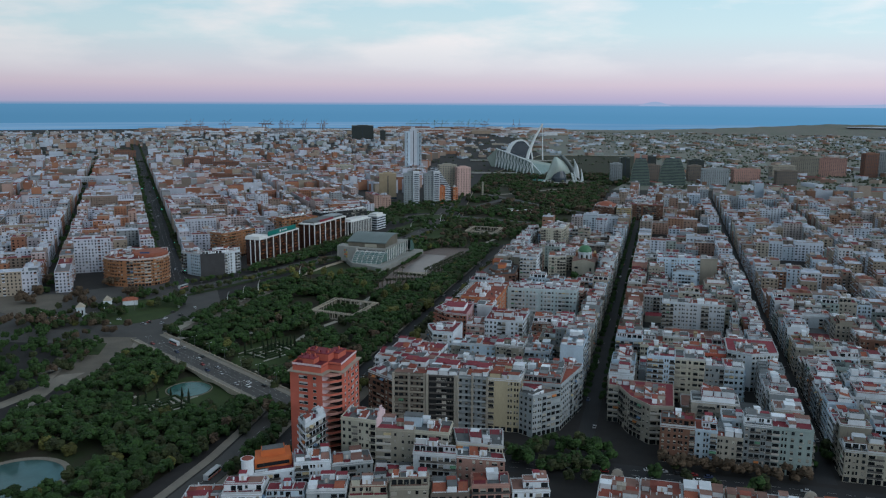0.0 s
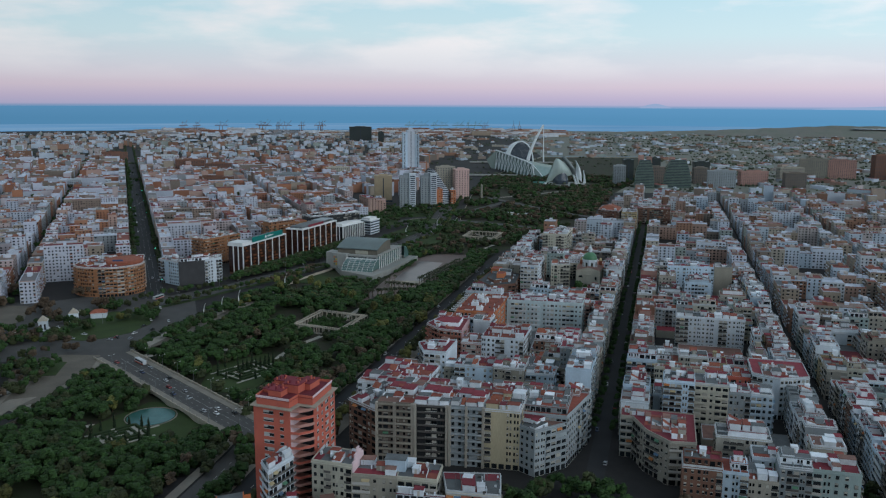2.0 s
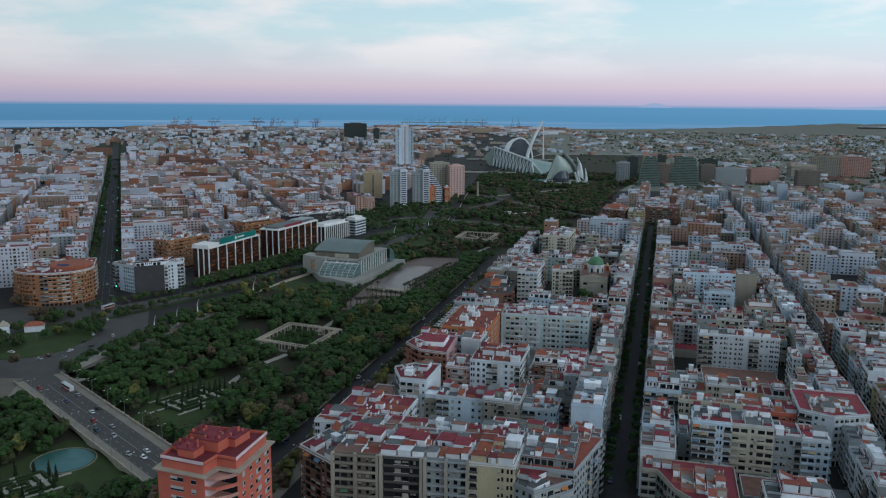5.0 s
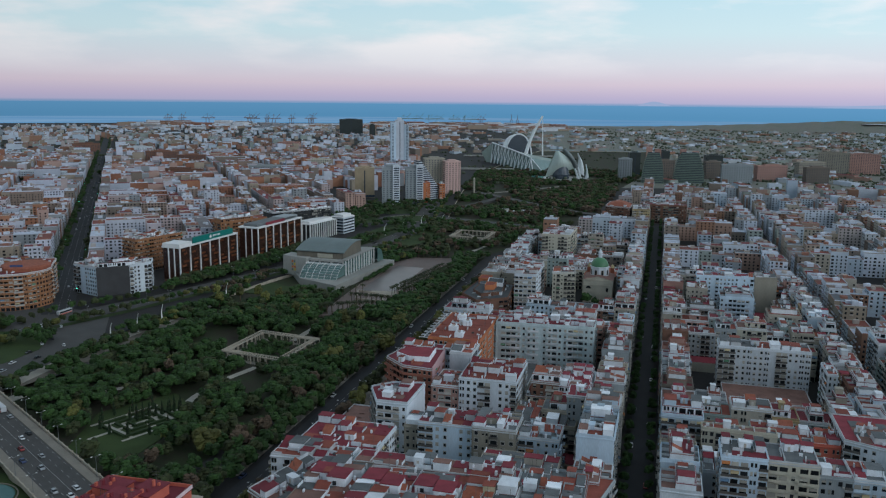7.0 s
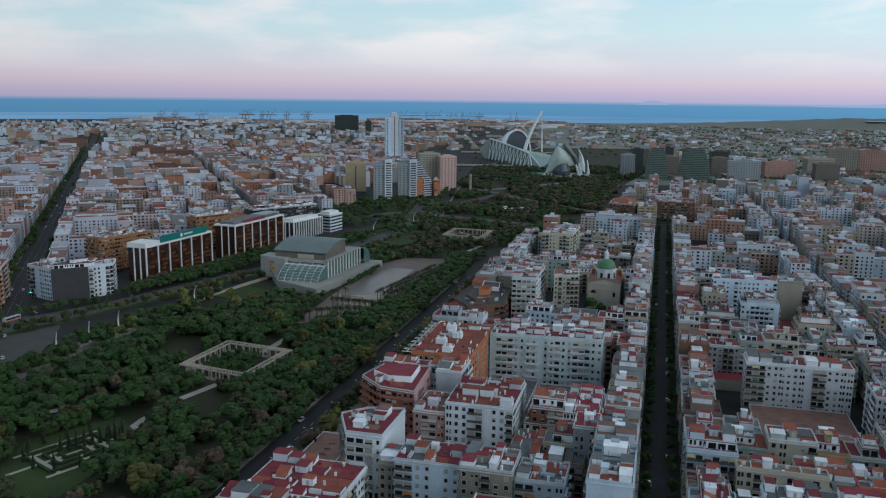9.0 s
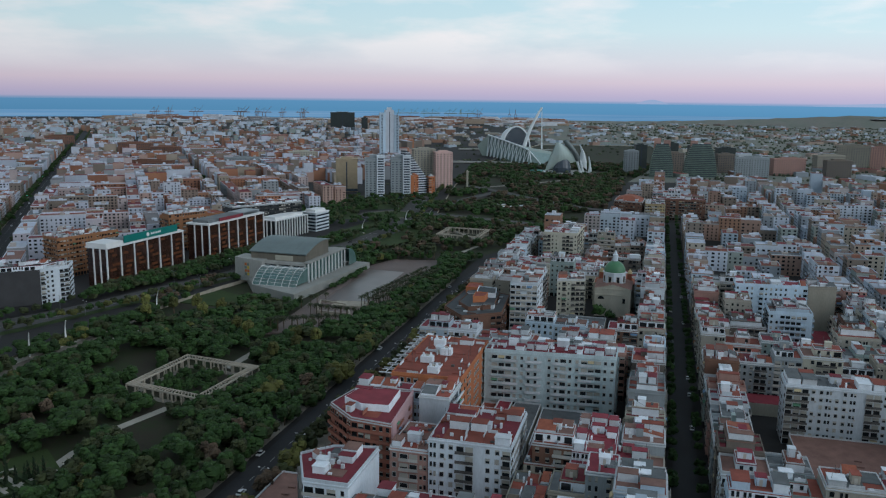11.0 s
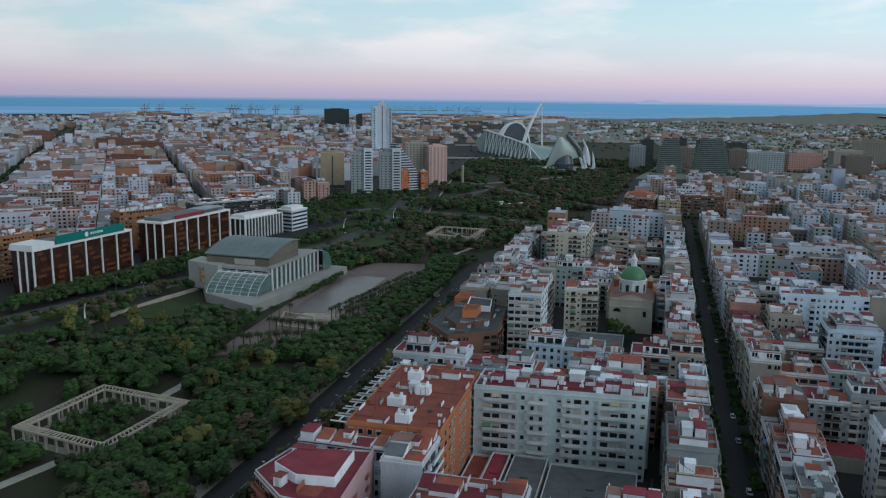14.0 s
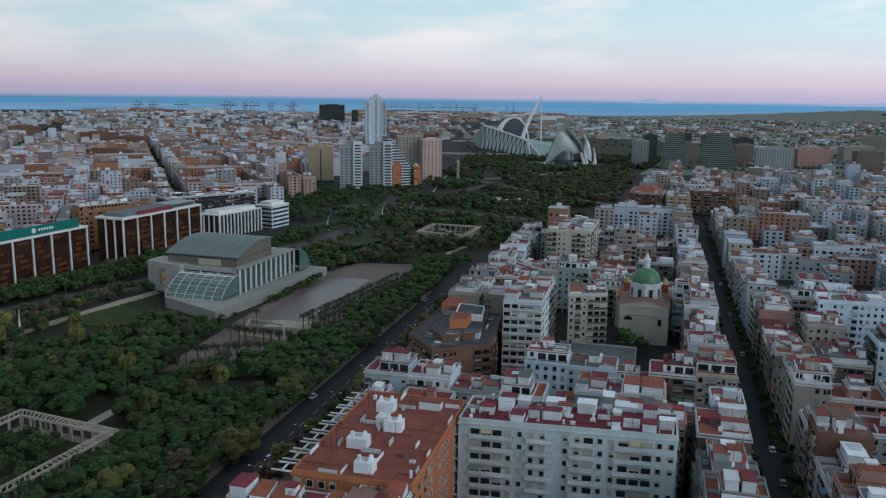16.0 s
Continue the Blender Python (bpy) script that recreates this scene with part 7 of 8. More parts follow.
# ---- trees ----
def crown_mesh(seed, kind):
    """Soft lobed clumps, with small loose leaf sprays on the near kinds; about 1 unit in radius round the origin."""
    rs = random.Random(seed)
    m = Mesh()
    clumps = []
    n = {"pine": 20, "round": 20, "cypress": 9, "low": 5, "pine_far": 10, "round_far": 10}[kind]
    for i in range(n):
        if kind in ("pine", "pine_far"):
            a, r = i * 2.4 + rs.uniform(-0.9, 0.9), math.sqrt((i + 0.3) / n) * rs.uniform(0.55, 0.82)
            clumps.append((r * math.cos(a), r * math.sin(a), 0.5 * (1 - r * r) + rs.uniform(-0.10, 0.12), rs.uniform(0.26, 0.40) * (1 if n > 10 else 1.3), 0.8))
        elif kind == "cypress":
            t = i / (n - 1)
            clumps.append((rs.uniform(-0.07, 0.07), rs.uniform(-0.07, 0.07), t * 2.5, 0.36 * (1.05 - t) ** 0.6 + 0.05, 1.5))
        elif kind == "low":
            a = i * 1.7 + rs.random()
            clumps.append((0.42 * math.cos(a), 0.42 * math.sin(a), rs.uniform(-0.2, 0.35), rs.uniform(0.5, 0.68), 0.9))
        else:
            a, z = i * 2.4 + rs.uniform(-0.5, 0.5), -0.5 + 1.3 * ((i * 7 % n) + 0.5) / n
            r = math.sqrt(max(0.05, 1 - z * z)) * rs.uniform(0.42, 0.66)
            clumps.append((r * math.cos(a), r * math.sin(a), z * 0.8, rs.uniform(0.28, 0.44) * (1 if n > 10 else 1.25), 0.92))
    sprays = {"pine": 26, "round": 26, "cypress": 6, "low": 3, "pine_far": 8, "round_far": 8}[kind]
    for x, y, z, s, fl in clumps:
        k = len(m.v)
        nu, nv = (5, 3) if kind == "low" else (6, 4) if kind.endswith("far") else (7, 5)
        jit = [rs.uniform(0.66, 1.24) for _ in range(nu * (nv - 1) + 2)]
        m.v.append((x, y, z - s * fl * 0.7))
        for j in range(1, nv):
            for i in range(nu):
                a, b = i * math.tau / nu + j * 0.4, -math.pi / 2 + math.pi * j / nv
                q = s * jit[(j - 1) * nu + i]
                m.v.append((x + q * math.cos(b) * math.cos(a), y + q * math.cos(b) * math.sin(a), z + q * fl * math.sin(b)))
        m.v.append((x, y, z + s * fl))
        top = len(m.v) - 1
        for i in range(nu):
            m.f.append((k, k + 1 + (i + 1) % nu, k + 1 + i))
            m.f.append((top, top - nu + i, top - nu + (i + 1) % nu))
            for j in range(nv - 2):
                a, b = k + 1 + j * nu + i, k + 1 + j * nu + (i + 1) % nu
                m.f.append((a, b, b + nu, a + nu))
        m.m += [0] * (nu * nv)
        for _ in range(sprays):
            a, b = rs.uniform(0, math.tau), rs.uniform(-0.5, 1.5)
            d = Vector((math.cos(b) * math.cos(a), math.cos(b) * math.sin(a), math.sin(b) * fl))
            c = Vector((x, y, z)) + d * s * rs.uniform(0.93, 1.14)
            w = 0.15 if sprays > 8 else 0.27
            e = Vector((rs.uniform(-1, 1), rs.uniform(-1, 1), rs.uniform(-1, 1))).normalized() * s * w
            f = d.cross(e).normalized() * s * w * 0.8
            m.face([tuple(c - e), tuple(c + f), tuple(c + e)])
    return m


CROWNS = {k: [crown_mesh(s + 5, k) for s in range(3)] for k in ("pine", "round", "cypress", "low", "pine_far", "round_far")}
CROWN_DATA = {}


def crown_data(kind, i, leaf):
    key = (kind, i, leaf)
    if key not in CROWN_DATA:
        CROWN_DATA[key] = CROWNS[kind][i].data("crown", LEAF[leaf], False)
    return CROWN_DATA[key]


tm = Mesh()
tm.tube((0, 0, 0), (0.02, 0.03, 0.55), 0.055, 0.04, 7)
tm.tube((0.02, 0.03, 0.55), (-0.03, 0.01, 1.0), 0.04, 0.022, 6)
for a in range(5):
    tm.tube((0.01, 0.02, 0.5 + a * 0.07), (0.32 * math.cos(a * 2.5), 0.32 * math.sin(a * 2.5), 0.85 + a * 0.05), 0.022, 0.008, 4)
TRUNK = tm.data("trunk", BARK)
KINDS = {"stone_pine": ("pine", 0, "dark green stone pine with a broad flat crown"), "park_tree": ("round", 0, "dense dark green broadleaf park tree"), "olive_tree": ("round", 1, "rounded olive green street tree"),
         "cypress": ("cypress", 2, "slim dark green garden cypress"), "autumn_tree": ("round", 3, "yellowing autumn broadleaf park tree"), "bare_tree": ("round", 4, "brown nearly bare winter street tree")}
RT = random.Random(33)
joined = {0: [], 1: [], 2: [], 3: [], 4: []}
counts = {}
TREES = []


def tree(kind, x, y, z, hgt, rad, named=True):
    shape, leaf, label = KINDS[kind]
    counts[kind] = counts.get(kind, 0) + 1
    i = RT.randrange(3)
    turn = RT.uniform(0, math.tau)
    if not named or counts[kind] > 38:
        joined[leaf].append((shape + "_far" if y < 760 and shape != "cypress" else shape if shape == "cypress" else "low", i, x, y, z, hgt, rad, turn))
        return
    th = thing(kind, x, y, z, label, "tree", "trees of the river park", turn=turn)
    tr = part("trunk", TRUNK, None, th)
    tr.scale = (hgt * 0.7, hgt * 0.7, hgt * 0.75)
    cr = part("crown", crown_data(shape, i, leaf), None, th)
    if shape == "cypress":
        cr.location, cr.scale = (0, 0, hgt * 0.12), (rad * 1.6, rad * 1.6, hgt / 2.9)
    elif shape == "pine":
        cr.location, cr.scale = (0, 0, hgt - rad * 0.45), (rad, rad, rad * RT.uniform(0.9, 1.2))
    else:
        cr.location, cr.scale = (0, 0, hgt - rad * 0.85), (rad, rad, rad * RT.uniform(0.9, 1.25))


def near_line(x, y, pts, d):
    for (x0, y0), (x1, y1) in zip(pts, pts[1:]):
        L2 = (x1 - x0) ** 2 + (y1 - y0) ** 2
        t = max(0, min(1, ((x - x0) * (x1 - x0) + (y - y0) * (y1 - y0)) / L2))
        if math.hypot(x - x0 - t * (x1 - x0), y - y0 - t * (y1 - y0)) < d:
            return True
    return False


PERG = [(-129, 679), (-114, 723), (-74, 706), (-90, 661)]
PLAZA = [(-86, 778), (-45, 790), (-22, 836), (8, 935), (20, 998), (-24, 1001), (-46, 968), (-72, 852)]
HALLZONE = [(-80, 836), (-150, 866), (-150, 905), (-100, 965), (-40, 968), (-60, 900)]
LAWN1 = [(-160, 850), (-122, 838), (-112, 862), (-140, 885)]
PARTERRE = [(-164, 545), (-167, 592), (-138, 620), (-117, 592), (-132, 538)]
GARDEN1 = [(-205, 486), (-198, 452), (-168, 452), (-140, 476), (-160, 524), (-186, 524)]
PATHS = [[(-142, 535), (-138, 545), (-131, 585), (-126, 616), (-118, 642), (-105, 664)], [(-93, 718), (-87, 738), (-81, 758), (-74, 785)], [(-232, 585), (-205, 640), (-196, 690), (-170, 760), (-140, 815), (-120, 838)], [(-180, 620), (-150, 640), (-128, 678)],
         [(-250, 470), (-205, 488), (-170, 470), (-140, 470)], [(-285, 520), (-262, 545), (-240, 575)], [(60, 1090), (90, 1160), (130, 1230)], [(20, 1010), (60, 1090), (20, 1180)]]
for i, pth in enumerate(PATHS):
    ribbon("pavement_path_%d" % i, pth, 4.5 if i != 2 else 8, BED + 0.04 if i not in (2, 5) else 0.03 if i == 5 else BED + 0.06, GRAVEL, "pale sandy footpath in the park", "path")
for nm, poly, mt, z, lb in (("plaza", PLAZA, PINKPAVE, BED + 0.7, "broad pink paved plaza before the concert hall"), ("lawn", LAWN1, LAWN, BED + 0.5, "round-edged lawn beside the concert hall"), ("parterre_lawn", PARTERRE, LAWN, BED + 0.2, "formal garden lawn"), ("parterre_lawn", GARDEN1, LAWN, BED + 0.2, "formal garden lawn by the pond")):
    m = Mesh()
    q = poly if area2(poly) > 0 else poly[::-1]
    m.prism(q, BED - 0.1, z)
    single("ground_" + nm, m, mt, lb, "ground", "structure")
m = Mesh()
m.prism([(-63, 858), (-35, 856), (-13, 950), (-42, 960)], BED, BED + 0.74)
single("pool", m, mat("wet pink pool floor", (0.12, 0.085, 0.075), 0.3, vary=0.25, scale=0.08, spec=0.5, bump=0.03), "shallow pinkish reflecting pool on the plaza", "pool")
m = Mesh()
m.prism([(-56, 840), (-34, 838), (-31, 850), (-53, 852)], BED + 0.6, BED + 2.0)
single("plaza_wall", m, STONE, "low pale stone platform on the plaza", "wall")
for cx, cy, r, lb in ((-177, 501, 13, "turquoise pond beside the bridge"), (-222, 376, 22, "large round pond with a pale stone rim")):
    pd = thing("pond", cx, cy, BED, lb, "pond")
    m = Mesh()
    m.lathe(0, 0, [(r, -0.1), (r, 0.42)], 36)
    part("water", m, WATER if r > 15 else mat("turquoise pond water", (0.035, 0.11, 0.10), 0.2, vary=0.2, scale=0.2, spec=0.5), pd)
    m = Mesh()
    for i in range(36):
        a0, a1 = i * math.tau / 36, (i + 1) * math.tau / 36
        m.bar(((r + 1) * math.cos(a0), (r + 1) * math.sin(a0)), ((r + 1) * math.cos(a1), (r + 1) * math.sin(a1)), 3.2 if r > 15 else 0.5, 0, 0.6 if r > 15 else 0.46)
    part("rim", m, PAVING, pd)

m = Mesh()
m.prism([(-276, 515), (-240, 492), (-243, 560), (-238, 600), (-252, 592)][::1], -0.5, 0.06)
single("pavement_garden_gate", m, PAVING, "pale sandy forecourt above the park", "pavement", "structure")
ribbon("pavement_upper_walk", [(-300, 430), (-277, 464), (-258, 515), (-246, 560)], 9, 0.1, PAVING, "pale promenade along the park wall", "pavement")
ribbon("pavement_alameda_walk", [(-228, 618), (-216, 672), (-194, 735), (-163, 812)], 8, 0.2, GRAVEL, "pale promenade with arc-shaped light posts", "pavement")
ribbon("ground_verge", [(-300, 660), (-262, 728), (-225, 775), (-180, 845), (-128, 930), (-85, 1000)], 7, 0.09, LAWN, "grass verge beside the boulevard", "verge")
# square pergola walk
pg = thing("pergola", -101.7, 692.2, BED, "square pale pergola walk round a planted court", "pergola")
pc = shift(PERG, (-101.7, 692.2))
inn = [(x * 0.84, y * 0.84) for x, y in pc]
for i in range(4):
    for ring_ in (pc, inn):
        a, b = ring_[i], ring_[(i + 1) % 4]
        m = Mesh()
        m.bar(a, b, 0.6, 4.9, 5.6)
        part("beam", m, STONE, pg, "pale concrete beam")
        for k in range(8):
            p = lerp2(a, b, k / 8)
            m = Mesh()
            m.box(*p, 0.6, 0.6, 0, 4.9, math.atan2(b[1] - a[1], b[0] - a[0]))
            part("pillar", m, STONE, pg)
    a, b, c_, d_ = pc[i], pc[(i + 1) % 4], inn[(i + 1) % 4], inn[i]
    for k in range(22):
        m = Mesh()
        m.bar(lerp2(a, b, (k + 0.5) / 22), lerp2(d_, c_, (k + 0.5) / 22), 0.3, 5.3, 5.7)
        part("slat", m, STONE, pg)
    m = Mesh()
    m.face([(*a, 0.05), (*b, 0.05), (*c_, 0.05), (*d_, 0.05)])
    part("floor", m, PAVING, pg)
# clipped hedges of the two formal gardens
HEDGE = mat("clipped hedge", (0.025, 0.045, 0.016), 0.9, vary=0.35, fine=4, bump=0.6)
for (cx, cy, w, d, an) in ((-142, 580, 30, 22, 0.9), (-184, 474, 24, 18, 0.75)):
    for ring_s in (1.0, 0.62, 0.3):
        for s in (-1, 1):
            for ax in (0, 1):
                L, o = (w * ring_s, d * ring_s / 2) if ax == 0 else (d * ring_s, w * ring_s / 2)
                c, sn_ = math.cos(an), math.sin(an)
                ox, oy = (0, s * o) if ax == 0 else (s * o, 0)
                for part_s in (-1, 1):
                    mx, my = (ox + part_s * L * 0.27, oy) if ax == 0 else (ox, oy + part_s * L * 0.27)
                    m = Mesh()
                    m.box(0, 0, L * 0.44 if ax == 0 else 1.2, 1.2 if ax == 0 else L * 0.44, 0, 1.1)
                    hd = single("hedge", m, HEDGE, "low clipped box hedge in a formal garden", "hedge", "", (cx + mx * c - my * sn_, cy + mx * sn_ + my * c, BED + 0.2), "parterre hedges")
                    hd.rotation_euler = (0, 0, an)
    for k in range(9 if cx == -142 else 0):
        tree("cypress", -147 + 2.4 * k, 580 + 2.0 * k, BED, RT.uniform(6, 9), 1.4)
    for k in range(12):
        a = k * math.tau / 12
        tree("cypress", cx + w * 0.62 * math.cos(a), cy + w * 0.56 * math.sin(a), BED, RT.uniform(6, 9), 1.3)
    m = Mesh()
    c, sn_ = math.cos(an), math.sin(an)
    for s in (-1, 1):
        m.bar((cx - w * 0.6 * c - s * d * 0.62 * sn_, cy - w * 0.6 * sn_ + s * d * 0.62 * c), (cx + w * 0.6 * c - s * d * 0.62 * sn_, cy + w * 0.6 * sn_ + s * d * 0.62 * c), 1.6, BED, BED + 0.3)
        m.bar((cx - s * w * 0.42 * c + d * 0.6 * sn_, cy - s * w * 0.42 * sn_ - d * 0.6 * c), (cx - s * w * 0.42 * c - d * 0.6 * sn_, cy - s * w * 0.42 * sn_ + d * 0.6 * c), 1.6, BED, BED + 0.28)
    for rs_ in (0.82, 0.46):
        for i in range(4):
            c4 = [(cx + (a_ * w * rs_ / 2) * c - (b_ * d * rs_ / 2) * sn_, cy + (a_ * w * rs_ / 2) * sn_ + (b_ * d * rs_ / 2) * c) for a_, b_ in ((-1, -1), (1, -1), (1, 1), (-1, 1))]
            m.bar(c4[i], c4[(i + 1) % 4], 1.5, BED, BED + 0.26)
    m.bar((cx - w * 0.9 * c, cy - w * 0.9 * sn_), (cx + w * 0.9 * c, cy + w * 0.9 * sn_), 1.8, BED, BED + 0.29)
    single("pavement_garden", m, GRAVEL, "pale garden path round the hedges", "path", "structure")


def park_free(x, y):
    if near_line(x, y, [BR0, BR1], 18) or in_poly(x, y, PLAZA) or in_poly(x, y, HALLZONE) or in_poly(x, y, LAWN1) or in_poly(x, y, PARTERRE) or in_poly(x, y, GARDEN1):
        return False
    if math.hypot(x + 222, y - 376) < 30 or math.hypot(x + 177, y - 501) < 16:
        return False
    if near_line(x, y, PERG + PERG[:1], 7):
        return False
    return not any(near_line(x, y, p, 6.0) for p in PATHS)


FAR_A = [(-10, 1268), (40, 1236), (93, 1204), (134, 1172), (185, 1120)]
FAR_B = [(60, 1560), (98, 1495), (143, 1401), (188, 1328), (225, 1290), (262, 1235)]
FAR_C = [(-12, 1280), (20, 1340), (48, 1400), (98, 1495)]
# the park's tree cover
yy = 300.0
while yy < 1010:
    l_, r_ = bank(yy, 1), bank(yy, 2)
    xx = l_ + 4
    while xx < r_ - 2:
        x, y = xx + RT.uniform(-2.6, 2.6), yy + RT.uniform(-2.6, 2.6)
        clearing = noise.noise((x * 0.018, y * 0.018, 3.1))
        if park_free(x, y) and clearing > -0.24 and seen(x, y, 60):
            inside = in_poly(x, y, PERG)
            q = RT.random()
            kind = "stone_pine" if q < 0.38 and not inside else "park_tree" if q < 0.80 else "olive_tree" if q < 0.975 else "autumn_tree"
            hgt = RT.uniform(6.0, 10.0) * (0.6 if inside else 1.0)
            tree(kind, x, y, BED, hgt, RT.uniform(3.0, 5.0) * (0.6 if inside else 1.0))
        xx += 5.8
    yy += 5.3
yy = 1010.0
while yy < 2300:
    l_, r_ = bank(yy, 1), bank(yy, 2)
    xx = l_
    while xx < r_:
        x, y = xx + RT.uniform(-4, 4), yy + RT.uniform(-4, 4)
        on_road = near_line(x, y, FAR_A, 12) or near_line(x, y, FAR_B, 12) or near_line(x, y, FAR_C, 10) or near_line(x, y, [(20, 1030), (160, 1005)], 8)
        built = math.hypot(x - 250, y - 1826) < 75 or (y > 1990 and x > 90) or math.hypot(x + 38, y - 1250) < 40 or math.hypot(x - 38, y - 1119) < 33 or math.hypot(x - 104, y - 1322) < 14
        if noise.noise((x * 0.012, y * 0.012, 9.7)) > -0.28 and not on_road and not built and seen(x, y, 60):
            tree(RT.choice(("stone_pine", "park_tree", "olive_tree", "olive_tree", "bare_tree")), x, y, BED, RT.uniform(5, 11), RT.uniform(3.0, 6.0), False)
        xx += 9
    yy += 9
# bridges and roundabout farther up the park
ribbon("road_bridge_a", FAR_A, 15, 1.0, DULLROAD, "road crossing the park on a low bridge", kerb=3.4)
ribbon("road_bridge_b", FAR_B, 15, 0.8, DULLROAD, "pale road crossing the park on a low bridge", kerb=3.2)
ribbon("road_bank", FAR_C, 13, 0.3, DULLROAD, "road along the park bank to the far roundabout", kerb=2.8)
ribbon("road_ring", [(-38 + 34 * math.cos(a * 0.35), 1250 + 34 * math.sin(a * 0.35)) for a in range(19)], 10, 0.32, DULLROAD, "ring road of the far roundabout")
ribbon("pavement_far_path", [(10, 1480), (60, 1560), (120, 1600), (230, 1700)], 10, BED + 0.06, PAVING, "pale path to the white halls", "path")
m = Mesh()
m.lathe(0, 0, [(27, -0.2), (27, 0.25)], 40)
single("traffic_island", m, LAWN, "round lawn island of the far roundabout", "traffic island", "", (-38, 1250, 0.3))
m = Mesh()
for i in range(40):
    a0, a1 = i * math.tau / 40, (i + 1) * math.tau / 40
    m.bar((28 * math.cos(a0), 28 * math.sin(a0)), (28 * math.cos(a1), 28 * math.sin(a1)), 1.2, -0.1, 0.5)
single("kerb_ring", m, PAVING, "pale round kerb of the far roundabout", "kerb", "structure", (-38, 1250, 0.3))
copy_thing(pg, Matrix.Translation((38, 1119, BED)) @ Matrix.Rotation(0.05, 4, "Z"))
for x, y, w, d, h_ in ((100, 1322, 16, 7, 4), (118, 1316, 9, 9, 6), (92, 1335, 8, 6, 5)):
    kp = thing("kiosk", x, y, BED, "small pale park pavilion with a flat roof", "pavilion", turn=0.3)
    m = Mesh()
    m.box(0, 0, w, d, 0, h_)
    part("wall", m, WALLS["cream plaster"], kp)
    m = Mesh()
    m.box(0, 0, w + 1, d + 1, h_, h_ + 0.4)
    part("roof", m, PARAPET, kp)
# street trees
for pts, step, off, kinds in ((RIVERROAD[:7], 5, 9.6, ("olive_tree", "park_tree", "park_tree")), (RIVERROAD[:7], 8, -10.5, ("olive_tree", "autumn_tree", "bare_tree")), (AVE[1:], 7, 12.5, ("park_tree", "olive_tree")), (AVE[1:], 7, -12.5, ("park_tree", "olive_tree")), (ALAMEDA, 7, 15, ("park_tree", "olive_tree")), ([(-262, 728), (-225, 775), (-180, 845), (-128, 930)], 7, 0, ("olive_tree", "park_tree")),
                              (ALAMEDA, 10, -16, ("olive_tree", "autumn_tree", "park_tree")), ([P(u, -53.5) for u in (470, 900, 1500)], 10, 4.8, ("park_tree",)), ([P(u, -53.5) for u in (470, 900, 1500)], 12, -4.8, ("park_tree",)), ([P(u, 62) for u in (410, 900, 1500)], 12, 4.2, ("park_tree",)),
                              ([(-212, 848), (-162, 935), (-112, 1025), (-75, 1095)], 4.5, 5, ("park_tree",)), ([(-212, 848), (-162, 935), (-112, 1025), (-75, 1095)], 5, 0, ("park_tree",))):
    for (x0, y0), (x1, y1) in zip(pts, pts[1:]):
        L = math.hypot(x1 - x0, y1 - y0)
        nx, ny = -(y1 - y0) / L, (x1 - x0) / L
        for k in range(int(L / step)):
            t = (k + RT.uniform(0.2, 0.8)) * step / L
            x, y = x0 + (x1 - x0) * t + nx * off, y0 + (y1 - y0) * t + ny * off
            if seen(x, y, 40) and not near_line(x, y, [BR0, BR1], 16):
                narrow = abs(off) < 5
                big = 1.3 if pts[0] == RIVERROAD[0] else 1.0
                tree(RT.choice(kinds), x, y, lift(x, y), RT.uniform(5, 8) * big, RT.uniform(1.8, 2.6) if narrow and step > 8 else RT.uniform(2.4, 3.8) * big)
for cx, cy, r, n in ((46, 390, 24, 46), (20, 398, 10, 8), (-300, 560, 40, 46), (-340, 610, 30, 20), (-290, 500, 30, 34), (-95, 1300, 40, 50), (-50, 1335, 40, 40), (-110, 1235, 34, 46), (-70, 1375, 40, 50), (-20, 1390, 30, 30), (-50, 1195, 26, 26), (-5, 1215, 20, 20), (-35, 1130, 14, 14), (-75, 1080, 16, 18), (-12, 1160, 16, 16), (10, 1310, 22, 22), (-4, 1290, 14, 8), (-128, 1270, 24, 26), (-90, 1180, 20, 24), (110, 380, 30, 8), (165, 398, 14, 6), (-300, 632, 16, 12), (-250, 700, 12, 8), (-345, 660, 20, 16), (-290, 735, 10, 6)):
    for _ in range(n):
        a, q = RT.uniform(0, math.tau), math.sqrt(RT.random()) * r
        tree(RT.choice(("park_tree", "park_tree", "olive_tree")), cx + q * math.cos(a), cy + q * math.sin(a), 0, RT.uniform(6, 10), RT.uniform(2.6, 4.2))
for lx_ in range(34, 98, 5):
    tree("park_tree", -82.4 + 0.3 * lx_ + 0.954 * 11, 862.5 + 0.954 * lx_ - 0.3 * 11, BED + 0.6, RT.uniform(3.5, 5), RT.uniform(2.2, 3.2))
for u_ in range(400, 905, 5):
    for v_ in (-219, -225, -231, -238):
        x, y = P(u_ + RT.uniform(-2, 2), v_ + RT.uniform(-2, 2))
        if x > bank(y, 2) - 3 and not near_line(x, y, [BR0, BR1], 17) and RT.random() < 0.62:
            tree(RT.choice(("olive_tree", "park_tree", "park_tree", "bare_tree")), x, y, 0, RT.uniform(6, 10), RT.uniform(2.8, 4.4))
for k in range(16):
    tree("bare_tree", *P(397 + RT.uniform(-3, 2), -14 + 4.4 * k), 0, RT.uniform(7, 10), RT.uniform(2.6, 3.8))
for tx, ty, n_t in ((-99, 545, 3), (-62, 660, 2), (-26, 742, 4), (-34, 690, 3)):
    for _ in range(n_t):
        tree("autumn_tree", tx + RT.uniform(-5, 5), ty + RT.uniform(-5, 5), BED, RT.uniform(10, 14), RT.uniform(4.4, 6.2))
